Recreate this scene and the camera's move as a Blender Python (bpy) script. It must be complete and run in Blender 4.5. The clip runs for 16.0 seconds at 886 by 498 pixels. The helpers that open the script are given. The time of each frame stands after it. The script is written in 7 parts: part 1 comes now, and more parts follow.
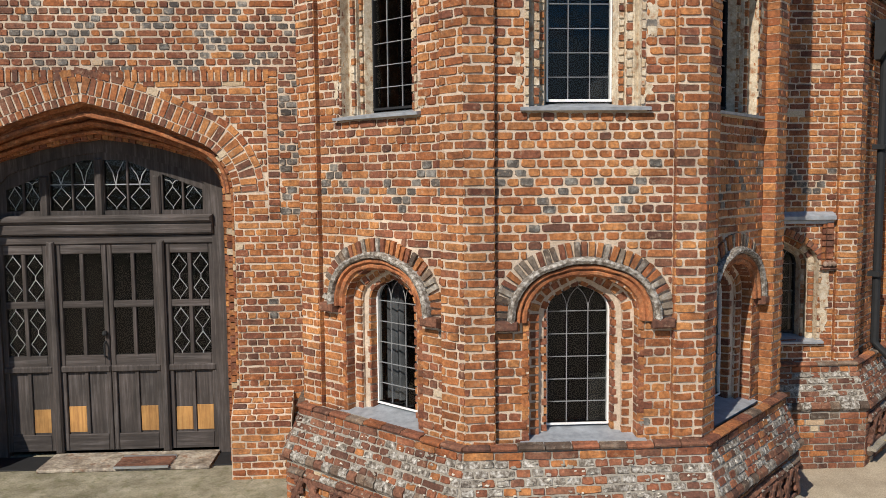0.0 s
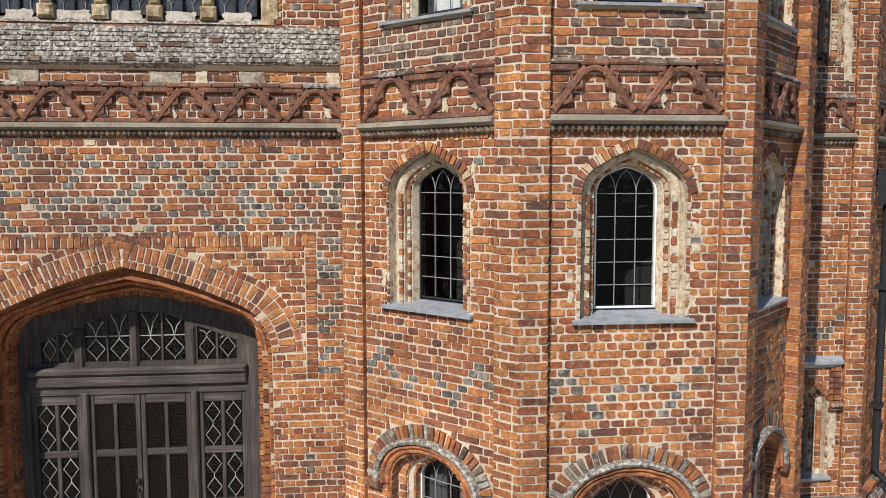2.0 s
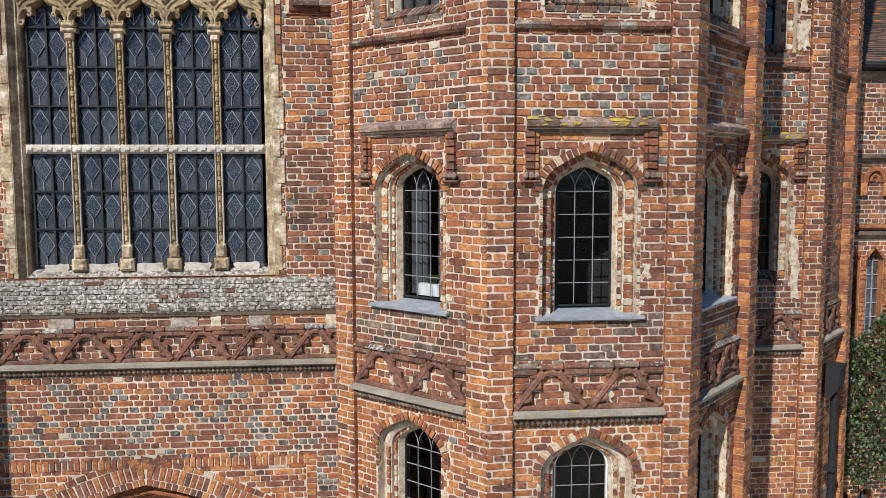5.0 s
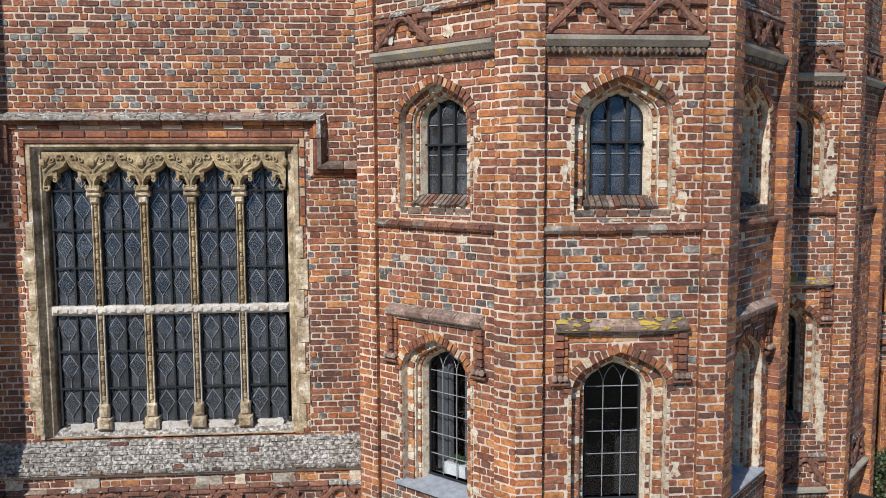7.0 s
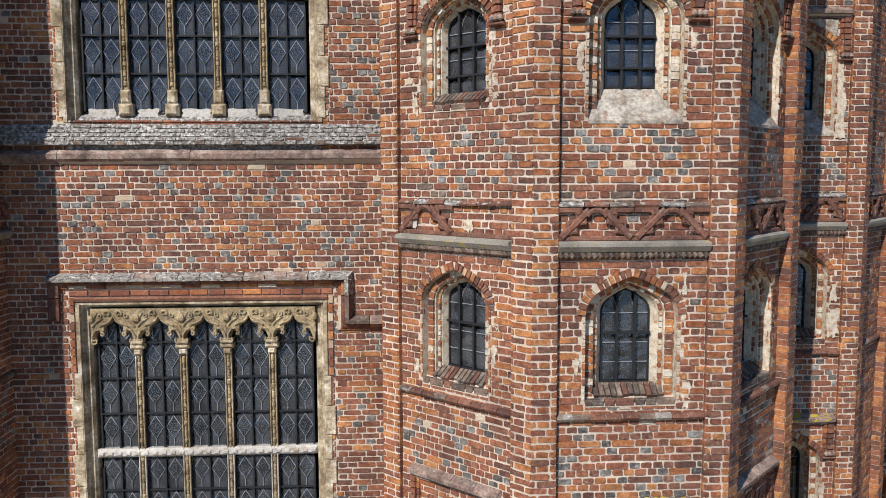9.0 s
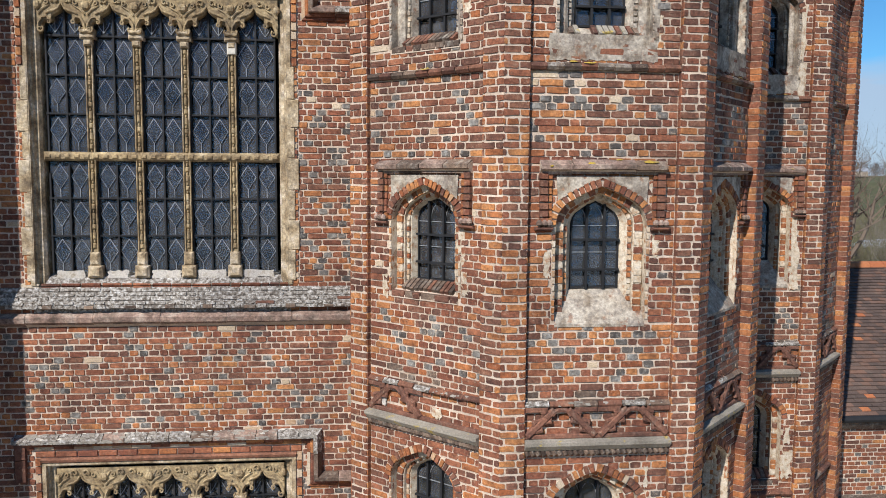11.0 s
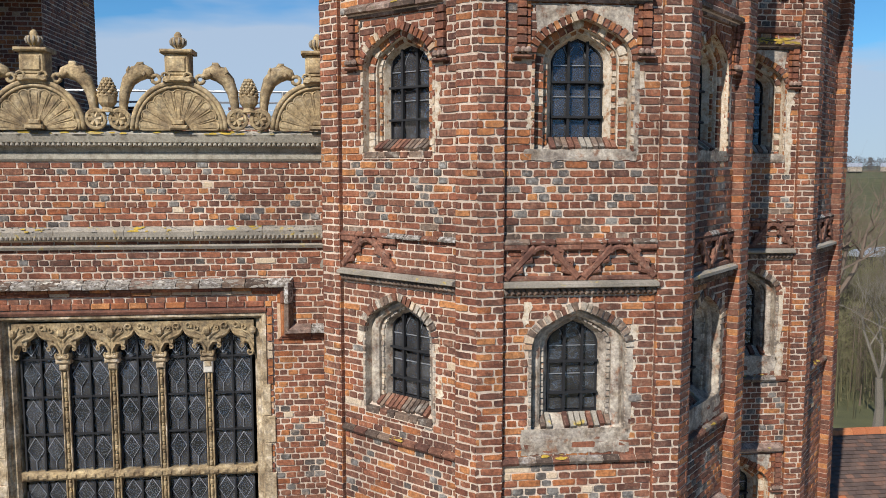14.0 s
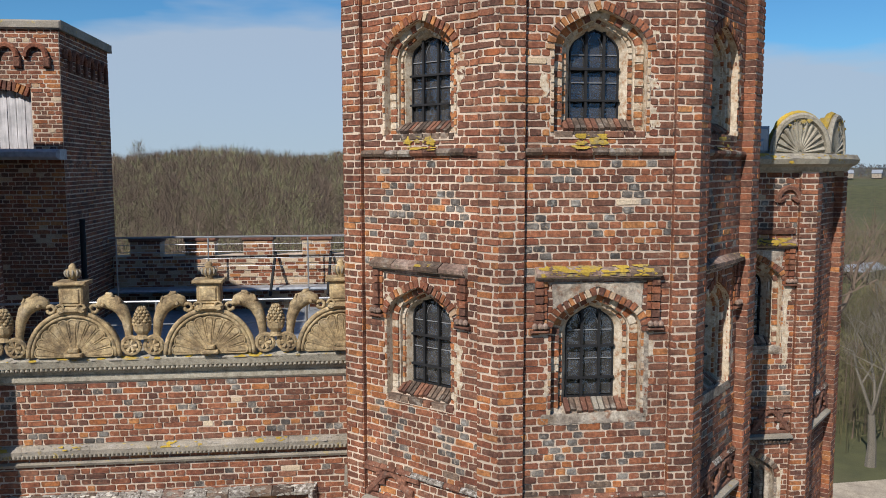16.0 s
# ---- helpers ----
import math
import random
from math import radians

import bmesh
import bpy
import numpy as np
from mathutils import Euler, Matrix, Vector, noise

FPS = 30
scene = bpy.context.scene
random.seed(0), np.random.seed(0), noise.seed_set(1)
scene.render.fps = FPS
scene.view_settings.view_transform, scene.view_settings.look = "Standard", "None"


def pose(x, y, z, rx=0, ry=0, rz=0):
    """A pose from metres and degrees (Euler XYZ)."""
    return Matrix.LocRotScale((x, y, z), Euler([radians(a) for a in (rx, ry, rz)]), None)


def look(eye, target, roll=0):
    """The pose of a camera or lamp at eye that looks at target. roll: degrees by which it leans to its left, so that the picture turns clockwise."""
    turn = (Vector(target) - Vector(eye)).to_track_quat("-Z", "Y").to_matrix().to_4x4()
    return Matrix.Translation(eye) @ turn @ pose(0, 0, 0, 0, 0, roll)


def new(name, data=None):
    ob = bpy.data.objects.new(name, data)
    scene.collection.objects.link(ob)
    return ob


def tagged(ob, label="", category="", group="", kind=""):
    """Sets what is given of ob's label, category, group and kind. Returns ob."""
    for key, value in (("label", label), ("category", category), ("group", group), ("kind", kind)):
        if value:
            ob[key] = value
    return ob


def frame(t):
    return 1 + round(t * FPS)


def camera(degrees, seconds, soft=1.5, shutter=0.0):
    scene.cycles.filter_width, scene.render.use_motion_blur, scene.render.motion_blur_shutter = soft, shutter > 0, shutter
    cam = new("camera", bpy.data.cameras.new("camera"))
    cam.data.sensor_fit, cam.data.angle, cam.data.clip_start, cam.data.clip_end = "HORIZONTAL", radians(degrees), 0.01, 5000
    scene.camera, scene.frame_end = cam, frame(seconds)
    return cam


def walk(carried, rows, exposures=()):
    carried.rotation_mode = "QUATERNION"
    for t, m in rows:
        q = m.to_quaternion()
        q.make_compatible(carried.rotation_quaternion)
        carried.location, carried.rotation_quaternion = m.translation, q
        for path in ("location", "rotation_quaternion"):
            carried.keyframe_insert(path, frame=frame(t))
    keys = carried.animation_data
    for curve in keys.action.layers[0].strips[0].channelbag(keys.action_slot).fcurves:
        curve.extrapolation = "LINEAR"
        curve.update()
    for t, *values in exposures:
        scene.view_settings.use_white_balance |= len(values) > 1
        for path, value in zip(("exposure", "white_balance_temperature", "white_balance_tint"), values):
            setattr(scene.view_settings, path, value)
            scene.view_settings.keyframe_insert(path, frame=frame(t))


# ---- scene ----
cam = camera(57.5, 16.0, soft=0.9)
# seconds, x, y, z, yaw, pitch, roll
PATH = [
    (0.0, -0.101, -0.088, 2.892, -3.16, -5.04, -0.51),
    (0.5, -0.261, -0.176, 3.424, -3.18, -5.27, -0.41),
    (1.0, -0.656, -0.187, 3.873, -3.60, -4.94, 0.02),
    (1.5, -0.869, -0.117, 4.268, -4.51, -4.85, 0.10),
    (2.0, -0.869, -0.150, 4.699, -5.71, -5.18, -0.12),
    (2.5, -0.879, -0.306, 5.163, -6.08, -5.78, -0.21),
    (3.0, -0.871, -0.546, 5.622, -5.99, -6.16, -0.25),
    (3.5, -0.887, -0.795, 6.071, -5.72, -5.89, -0.12),
    (6.0, -0.525, -1.106, 8.490, -4.74, -5.22, -0.29),
    (6.5, -0.732, -0.909, 8.972, -4.64, -5.32, -0.24),
    (7.0, -0.808, -0.865, 9.463, -4.35, -5.57, -0.24),
    (7.5, -0.945, -0.937, 9.923, -3.28, -5.38, -0.17),
    (8.0, -0.977, -1.098, 10.424, -2.56, -5.35, -0.03),
    (8.5, -0.841, -1.278, 10.898, -2.60, -5.39, -0.13),
    (11.0, -0.913, -1.309, 13.334, -5.60, -5.17, 0.39),
    (11.5, -0.728, -1.128, 13.915, -5.49, -4.91, 0.34),
    (12.0, -0.523, -1.111, 14.542, -5.73, -5.12, 0.31),
    (12.5, -0.382, -1.015, 15.114, -5.77, -5.42, 0.10),
    (13.0, -0.491, -0.908, 15.728, -5.73, -5.18, 0.11),
    (13.5, -0.632, -0.897, 16.473, -5.84, -5.42, 0.05),
    (14.0, -0.662, -0.986, 17.288, -5.91, -5.92, 0.01),
    (14.5, -0.604, -1.044, 18.034, -5.70, -6.06, -0.14),
    (15.0, -0.736, -1.088, 18.685, -5.95, -5.93, -0.15),
    (15.5, -0.852, -1.150, 19.298, -6.05, -5.66, -0.09),
    (16.0, -0.972, -1.212, 19.917, -6.38, -5.78, -0.12),
]
walk(cam, [(t, pose(x, y, z, 90 + pitch, 0, yaw) @ pose(0, 0, 0, 0, 0, roll)) for t, x, y, z, yaw, pitch, roll in PATH],
     [(0.0, 0.09, 6900, 10), (2.0, 0.21, 6650, 10), (3.5, 0.26, 6430, 10), (8.5, 0.24, 6120, 11), (13.0, 0.27, 6380, 12), (14.5, 0.25, 6450, 12), (16.0, 0.10, 6530, 12)])

# ---- light ----
SUN_AZ, SUN_EL = 214.5, 40.0
world = bpy.data.worlds.new("world")
scene.world = world
world.use_nodes = True
wn = world.node_tree
sky = wn.nodes.new("ShaderNodeTexSky")
sky.sky_type, sky.sun_disc = "NISHITA", False
sky.sun_elevation, sky.sun_rotation = radians(SUN_EL), radians(SUN_AZ)
sky.air_density, sky.dust_density, sky.ozone_density = 1.0, 0.0, 2.5
wn.nodes["Background"].inputs["Strength"].default_value = 0.048
# thin spring cloud, dense towards the horizon
geo = wn.nodes.new("ShaderNodeTexCoord")
mapn = wn.nodes.new("ShaderNodeMapping")
mapn.inputs["Scale"].default_value = (1.3, 1.3, 6.0)
cn = wn.nodes.new("ShaderNodeTexNoise")
cn.inputs["Scale"].default_value, cn.inputs["Detail"].default_value, cn.inputs["Roughness"].default_value = 1.6, 5.0, 0.5
cr = wn.nodes.new("ShaderNodeValToRGB")
cr.color_ramp.elements[0].position, cr.color_ramp.elements[1].position = 0.52, 0.85
mixc = wn.nodes.new("ShaderNodeMixRGB")
mixc.inputs["Color2"].default_value = (8.0, 9.9, 12.3, 1)
fac = wn.nodes.new("ShaderNodeMath")
fac.operation = "MAXIMUM"
sep = wn.nodes.new("ShaderNodeSeparateXYZ")
low = wn.nodes.new("ShaderNodeMapRange")
low.inputs["From Min"].default_value, low.inputs["From Max"].default_value = 0.125, 0.185
low.inputs["To Min"].default_value, low.inputs["To Max"].default_value = 0.88, 0.0
wisp = wn.nodes.new("ShaderNodeMath")
wisp.operation = "MULTIPLY_ADD"
wisp.inputs[1].default_value = -0.42
wn.links.new(geo.outputs["Generated"], sep.inputs[0])
wn.links.new(cn.outputs["Fac"], wisp.inputs[0])
wn.links.new(sep.outputs["Z"], wisp.inputs[2])
lift = wn.nodes.new("ShaderNodeMath")
lift.inputs[1].default_value = 0.215
wn.links.new(wisp.outputs[0], lift.inputs[0])
wn.links.new(lift.outputs[0], low.inputs["Value"])
wn.links.new(low.outputs[0], fac.inputs[1])
wn.links.new(geo.outputs["Generated"], mapn.inputs["Vector"])
wn.links.new(mapn.outputs["Vector"], cn.inputs["Vector"])
wn.links.new(cn.outputs["Fac"], cr.inputs["Fac"])
wn.links.new(cr.outputs["Color"], fac.inputs[0])
wn.links.new(fac.outputs[0], mixc.inputs["Fac"])
clear = wn.nodes.new("ShaderNodeMixRGB")
clear.blend_type = "MULTIPLY"
clear.inputs["Fac"].default_value, clear.inputs["Color2"].default_value = 1.0, (0.74, 1.44, 1.90, 1)
wn.links.new(sky.outputs["Color"], clear.inputs["Color1"])
wn.links.new(clear.outputs["Color"], mixc.inputs["Color1"])
wn.links.new(mixc.outputs["Color"], wn.nodes["Background"].inputs["Color"])

sun = new("sun", bpy.data.lights.new("sun", "SUN"))
sun.data.energy, sun.data.angle, sun.data.color = 5.0, radians(0.6), (1.0, 0.94, 0.86)
ce = math.cos(radians(SUN_EL))
sun.matrix_world = look((60 * math.sin(radians(SUN_AZ)) * ce, 60 * math.cos(radians(SUN_AZ)) * ce, 60 * math.sin(radians(SUN_EL))), (0, 0, 0))


# ---- materials ----
def nodes_of(name, rough=0.85, metal=0.0):
    m = bpy.data.materials.new(name)
    m.use_nodes = True
    nt = m.node_tree
    b = nt.nodes["Principled BSDF"]
    b.inputs["Roughness"].default_value, b.inputs["Metallic"].default_value = rough, metal
    return m, nt, b


def ramp(nt, stops):
    r = nt.nodes.new("ShaderNodeValToRGB")
    while len(r.color_ramp.elements) < len(stops):
        r.color_ramp.elements.new(0.5)
    for e, (p, c) in zip(r.color_ramp.elements, stops):
        e.position, e.color = p, (*c, 1)
    return r


def noise_at(nt, scale, detail=4.0, rough=0.6):
    tc = nt.nodes.new("ShaderNodeNewGeometry")
    n = nt.nodes.new("ShaderNodeTexNoise")
    n.inputs["Scale"].default_value, n.inputs["Detail"].default_value, n.inputs["Roughness"].default_value = scale, detail, rough
    nt.links.new(tc.outputs["Position"], n.inputs["Vector"])
    return n


def mix(nt, fac, a, b, kind="MIX"):
    m = nt.nodes.new("ShaderNodeMixRGB")
    m.blend_type = kind
    for key, v in (("Fac", fac), ("Color1", a), ("Color2", b)):
        if isinstance(v, (int, float)):
            m.inputs[key].default_value = v
        elif isinstance(v, tuple):
            m.inputs[key].default_value = (*v, 1)
        else:
            nt.links.new(v, m.inputs[key])
    return m.outputs["Color"]


def bump(nt, b, height, strength=0.5, dist=0.01):
    n = nt.nodes.new("ShaderNodeBump")
    n.inputs["Strength"].default_value, n.inputs["Distance"].default_value = strength, dist
    nt.links.new(height, n.inputs["Height"])
    nt.links.new(n.outputs["Normal"], b.inputs["Normal"])


def each_random(nt):
    """A random value for each object and each loose piece of its mesh."""
    o, g, a = nt.nodes.new("ShaderNodeObjectInfo"), nt.nodes.new("ShaderNodeNewGeometry"), nt.nodes.new("ShaderNodeMath")
    nt.links.new(o.outputs["Random"], a.inputs[0])
    nt.links.new(g.outputs["Random Per Island"], a.inputs[1])
    f = nt.nodes.new("ShaderNodeMath")
    f.operation = "FRACT"
    nt.links.new(a.outputs[0], f.inputs[0])
    return f.outputs[0]


def masonry(name, stops, patch=(0.5, 0.45, 0.38), amount=0.35, low=0.55, high=0.75, rough=0.9, grain=0.45, per=True, smear=0.0, base=3.0):
    """Weathered masonry: colours by piece, grain, and patches of lime, soot or lichen of their own shape."""
    m, nt, b = nodes_of(name, rough)
    big = noise_at(nt, 1.1, 5.0)
    fine = noise_at(nt, 55.0, 5.0, 0.7)
    mid = noise_at(nt, 9.0, 5.0, 0.65)
    r = ramp(nt, stops)
    nt.links.new(each_random(nt) if per else noise_at(nt, base, 6.0).outputs["Fac"], r.inputs["Fac"])
    pr = ramp(nt, [(low, (0, 0, 0)), (high, (amount, amount, amount))])
    nt.links.new(mid.outputs["Fac"], pr.inputs["Fac"])
    c = mix(nt, pr.outputs["Color"], r.outputs["Color"], patch)
    gr = ramp(nt, [(0.25, (1 - grain, 1 - grain, 1 - grain)), (0.75, (1 + grain * 0.6, 1 + grain * 0.6, 1 + grain * 0.6))])
    nt.links.new(fine.outputs["Fac"], gr.inputs["Fac"])
    c = mix(nt, 1.0, c, gr.outputs["Color"], "MULTIPLY")
    br = ramp(nt, [(0.3, (0.74, 0.72, 0.72)), (0.7, (1.12, 1.1, 1.08))])
    nt.links.new(big.outputs["Fac"], br.inputs["Fac"])
    c = mix(nt, 1.0, c, br.outputs["Color"], "MULTIPLY")
    if smear:
        # smears of lime, soot and mottled firing across the pieces
        n1, n2, n3 = noise_at(nt, 19.0, 6.0, 0.7), noise_at(nt, 5.0, 6.0, 0.65), noise_at(nt, 30.0, 3.0, 0.5)
        r1 = ramp(nt, [(0.57, (0, 0, 0)), (0.70, (smear, smear, smear))])
        r2 = ramp(nt, [(0.35, (0.55, 0.52, 0.52)), (0.55, (1.0, 1.0, 1.0)), (0.75, (1.18, 1.16, 1.12))])
        r3 = ramp(nt, [(0.3, (0.68, 0.66, 0.66)), (0.7, (1.28, 1.26, 1.22))])
        for n, r in ((n1, r1), (n2, r2), (n3, r3)):
            nt.links.new(n.outputs["Fac"], r.inputs["Fac"])
        c = mix(nt, 1.0, c, r2.outputs["Color"], "MULTIPLY")
        c = mix(nt, 1.0, c, r3.outputs["Color"], "MULTIPLY")
        c = mix(nt, r1.outputs["Color"], c, (0.54, 0.41, 0.285))
    nt.links.new(c, b.inputs["Base Color"])
    bump(nt, b, mix(nt, 0.5, fine.outputs["Fac"], mid.outputs["Fac"]), 0.9, 0.012)
    return m


def plain(name, colour, rough=0.6, metal=0.0, var=0.25, scale=12.0, bumpy=0.3):
    m, nt, b = nodes_of(name, rough, metal)
    n, n2 = noise_at(nt, scale, 5.0), noise_at(nt, scale * 7, 4.0)
    lo, hi = tuple(c * (1 - var) for c in colour), tuple(min(1, c * (1 + var)) for c in colour)
    r = ramp(nt, [(0.3, lo), (0.7, hi)])
    nt.links.new(n.outputs["Fac"], r.inputs["Fac"])
    nt.links.new(r.outputs["Color"], b.inputs["Base Color"])
    bump(nt, b, n2.outputs["Fac"], bumpy, 0.004)
    return m


M_ORANGE = masonry("orange brick", [(0.0, (0.275, 0.088, 0.034)), (0.4, (0.40, 0.156, 0.055)), (0.8, (0.49, 0.226, 0.082)), (1.0, (0.345, 0.126, 0.050))], (0.40, 0.26, 0.14), 0.35, smear=0.3)
M_RED = masonry("red brick", [(0.0, (0.185, 0.066, 0.039)), (0.35, (0.265, 0.098, 0.053)), (0.7, (0.335, 0.132, 0.067)), (1.0, (0.23, 0.088, 0.049))], (0.36, 0.22, 0.135), 0.35, smear=0.3)
M_BROWN = masonry("brown brick", [(0.0, (0.125, 0.057, 0.040)), (0.5, (0.19, 0.084, 0.053)), (1.0, (0.25, 0.115, 0.069))], (0.28, 0.20, 0.14), 0.35, smear=0.3)
M_GREY = masonry("vitrified grey brick", [(0.0, (0.070, 0.062, 0.056)), (0.5, (0.13, 0.118, 0.106)), (1.0, (0.22, 0.21, 0.19))], (0.40, 0.41, 0.39), 0.75, 0.5, 0.68, smear=0.5, rough=0.7)
M_LIME = masonry("limewashed brick", [(0.0, (0.50, 0.39, 0.26)), (0.5, (0.58, 0.49, 0.36)), (1.0, (0.42, 0.24, 0.12))], (0.62, 0.57, 0.48), 0.6)
M_MORTAR = masonry("lime mortar", [(0.3, (0.47, 0.375, 0.285)), (0.7, (0.66, 0.56, 0.45))], (0.26, 0.18, 0.13), 0.7, per=False, grain=0.3)
M_TERRA = masonry("terracotta", [(0.3, (0.14, 0.064, 0.045)), (0.7, (0.27, 0.125, 0.078))], (0.30, 0.25, 0.2), 0.6, per=False, smear=0.3)
M_STONE = masonry("weathered stone", [(0.28, (0.25, 0.19, 0.115)), (0.42, (0.42, 0.335, 0.20)), (0.56, (0.53, 0.45, 0.31)), (0.68, (0.66, 0.61, 0.52))], (0.17, 0.15, 0.115), 0.6, 0.50, 0.66, per=False, base=5.0, smear=0.25)
M_CARVED = masonry("carved golden stone", [(0.28, (0.23, 0.170, 0.092)), (0.46, (0.38, 0.295, 0.162)), (0.60, (0.48, 0.39, 0.228)), (0.74, (0.56, 0.485, 0.345))], (0.13, 0.115, 0.085), 0.6, 0.52, 0.68, per=False, base=6.0, smear=0.15)
M_LICHEN = masonry("lichened string course", [(0.3, (0.22, 0.20, 0.16)), (0.7, (0.38, 0.35, 0.29))], (0.52, 0.38, 0.05), 0.75, 0.60, 0.68, per=False)
M_WEATHER = masonry("grey weathered brick", [(0.0, (0.085, 0.060, 0.046)), (0.5, (0.155, 0.112, 0.084)), (1.0, (0.23, 0.165, 0.12))], (0.42, 0.41, 0.36), 0.6, 0.52, 0.70, smear=0.35)
M_RENDER = masonry("old cement render", [(0.34, (0.24, 0.20, 0.15)), (0.5, (0.42, 0.385, 0.32)), (0.8, (0.56, 0.53, 0.46))], (0.27, 0.13, 0.07), 0.8, 0.56, 0.66, per=False, base=7.0, grain=0.35, smear=0.3)
M_CRUST = masonry("lichen-crusted brick", [(0.0, (0.13, 0.10, 0.08)), (0.5, (0.21, 0.175, 0.14)), (1.0, (0.29, 0.26, 0.215))], (0.50, 0.50, 0.47), 0.8, 0.50, 0.66, smear=0.5)
M_SCALE = masonry("scaly lichened brick", [(0.34, (0.085, 0.070, 0.056)), (0.46, (0.22, 0.195, 0.165)), (0.55, (0.40, 0.385, 0.35)), (0.66, (0.60, 0.59, 0.56))], (0.10, 0.085, 0.07), 0.6, 0.52, 0.66, per=False, base=26.0, grain=0.6)
M_COPING = masonry("pale lichened coping", [(0.32, (0.22, 0.20, 0.155)), (0.52, (0.40, 0.375, 0.30)), (0.72, (0.56, 0.54, 0.46))], (0.13, 0.125, 0.08), 0.6, 0.52, 0.66, per=False, base=9.0)
M_BED = masonry("grey lichened mortar", [(0.3, (0.24, 0.22, 0.18)), (0.7, (0.40, 0.375, 0.33))], (0.14, 0.13, 0.10), 0.7, per=False)
M_MOULD = masonry("rubbed orange brick", [(0.34, (0.32, 0.112, 0.046)), (0.66, (0.50, 0.205, 0.085))], (0.42, 0.30, 0.2), 0.5, per=False, smear=0.3, base=9.0)
M_PLASTER = masonry("flaking limewash", [(0.34, (0.36, 0.18, 0.09)), (0.44, (0.52, 0.43, 0.31)), (0.56, (0.62, 0.55, 0.43)), (0.8, (0.70, 0.65, 0.56))], (0.36, 0.30, 0.22), 0.6, 0.50, 0.66, per=False, grain=0.35, base=17.0)
M_STEP = masonry("mossy worn stone", [(0.32, (0.20, 0.185, 0.125)), (0.55, (0.33, 0.31, 0.23)), (0.75, (0.42, 0.40, 0.32))], (0.13, 0.14, 0.06), 0.6, 0.50, 0.66, per=False, base=4.0)
M_LEAD = plain("lead", (0.33, 0.36, 0.40), 0.55, 0.3, 0.25)


def wood_grain(name, dark, mid, pale, along=(30.0, 30.0, 1.6)):
    """Old timber: long streaks along the grain, bleached in places."""
    m, nt, b = nodes_of(name, 0.8)
    tc, mp = nt.nodes.new("ShaderNodeNewGeometry"), nt.nodes.new("ShaderNodeMapping")
    mp.inputs["Scale"].default_value = along
    nt.links.new(tc.outputs["Position"], mp.inputs["Vector"])
    n1 = nt.nodes.new("ShaderNodeTexNoise")
    n1.inputs["Scale"].default_value, n1.inputs["Detail"].default_value, n1.inputs["Roughness"].default_value = 1.0, 6.0, 0.7
    nt.links.new(mp.outputs["Vector"], n1.inputs["Vector"])
    r = ramp(nt, [(0.3, dark), (0.52, mid), (0.75, pale)])
    nt.links.new(n1.outputs["Fac"], r.inputs["Fac"])
    n2 = noise_at(nt, 2.2, 5.0)
    g = ramp(nt, [(0.35, (0.75, 0.75, 0.75)), (0.68, (1.45, 1.42, 1.42))])
    nt.links.new(n2.outputs["Fac"], g.inputs["Fac"])
    nt.links.new(mix(nt, 1.0, r.outputs["Color"], g.outputs["Color"], "MULTIPLY"), b.inputs["Base Color"])
    bump(nt, b, n1.outputs["Fac"], 0.6, 0.006)
    return m


M_OAK = wood_grain("weathered oak", (0.022, 0.018, 0.016), (0.047, 0.039, 0.036), (0.11, 0.10, 0.098))
M_OAK_RAIL = wood_grain("weathered oak rail", (0.022, 0.018, 0.016), (0.050, 0.042, 0.039), (0.12, 0.11, 0.108), (1.6, 30.0, 30.0))
M_OAK_NEW = wood_grain("bare oak", (0.20, 0.095, 0.035), (0.36, 0.19, 0.06), (0.44, 0.26, 0.10))
M_IRON = plain("black iron", (0.008, 0.009, 0.011), 0.8, 0.0, 0.3)
M_WHITE = plain("white paint", (0.74, 0.74, 0.72), 0.5, 0, 0.1)
M_CAME = plain("lead came", (0.24, 0.26, 0.285), 0.6, 0.0, 0.35)
M_CAME_WHITE = plain("whitened lead came", (0.30, 0.325, 0.34), 0.5, 0.0, 0.2)
M_NEWSTONE = plain("new pale stone", (0.52, 0.49, 0.42), 0.85, 0.0, 0.2, 20)
M_LIMED = masonry("limewashed stone", [(0.34, (0.36, 0.31, 0.23)), (0.5, (0.56, 0.53, 0.47)), (0.75, (0.70, 0.69, 0.66))], (0.22, 0.18, 0.13), 0.6, 0.54, 0.68, per=False, base=9.0)
M_COPE = masonry("cement-washed hood", [(0.34, (0.20, 0.135, 0.105)), (0.5, (0.33, 0.235, 0.19)), (0.7, (0.45, 0.38, 0.32))], (0.16, 0.13, 0.10), 0.7, 0.5, 0.65, per=False, base=6.0, smear=0.35)
M_LINE = plain("dull lead line", (0.20, 0.21, 0.22), 0.6, 0.0, 0.2)
# near-black: the gloom of unlit rooms put into the colour; sheds use it too
M_DARK = plain("near-black for room gloom and sheds", (0.016, 0.015, 0.014), 0.9)
M_CURTAIN = plain("grey curtain", (0.10, 0.105, 0.11), 0.9)
M_TILE = masonry("roof tile", [(0.0, (0.085, 0.060, 0.050)), (0.6, (0.13, 0.088, 0.070)), (1.0, (0.19, 0.105, 0.072))], (0.2, 0.19, 0.15), 0.3)
M_RIDGE = masonry("orange ridge tile", [(0.0, (0.40, 0.13, 0.05)), (1.0, (0.48, 0.18, 0.07))], (0.3, 0.2, 0.1), 0.3)
M_GRAVEL = masonry("gravel", [(0.3, (0.40, 0.34, 0.25)), (0.7, (0.52, 0.45, 0.34))], (0.25, 0.22, 0.16), 0.5, per=False, grain=0.5)
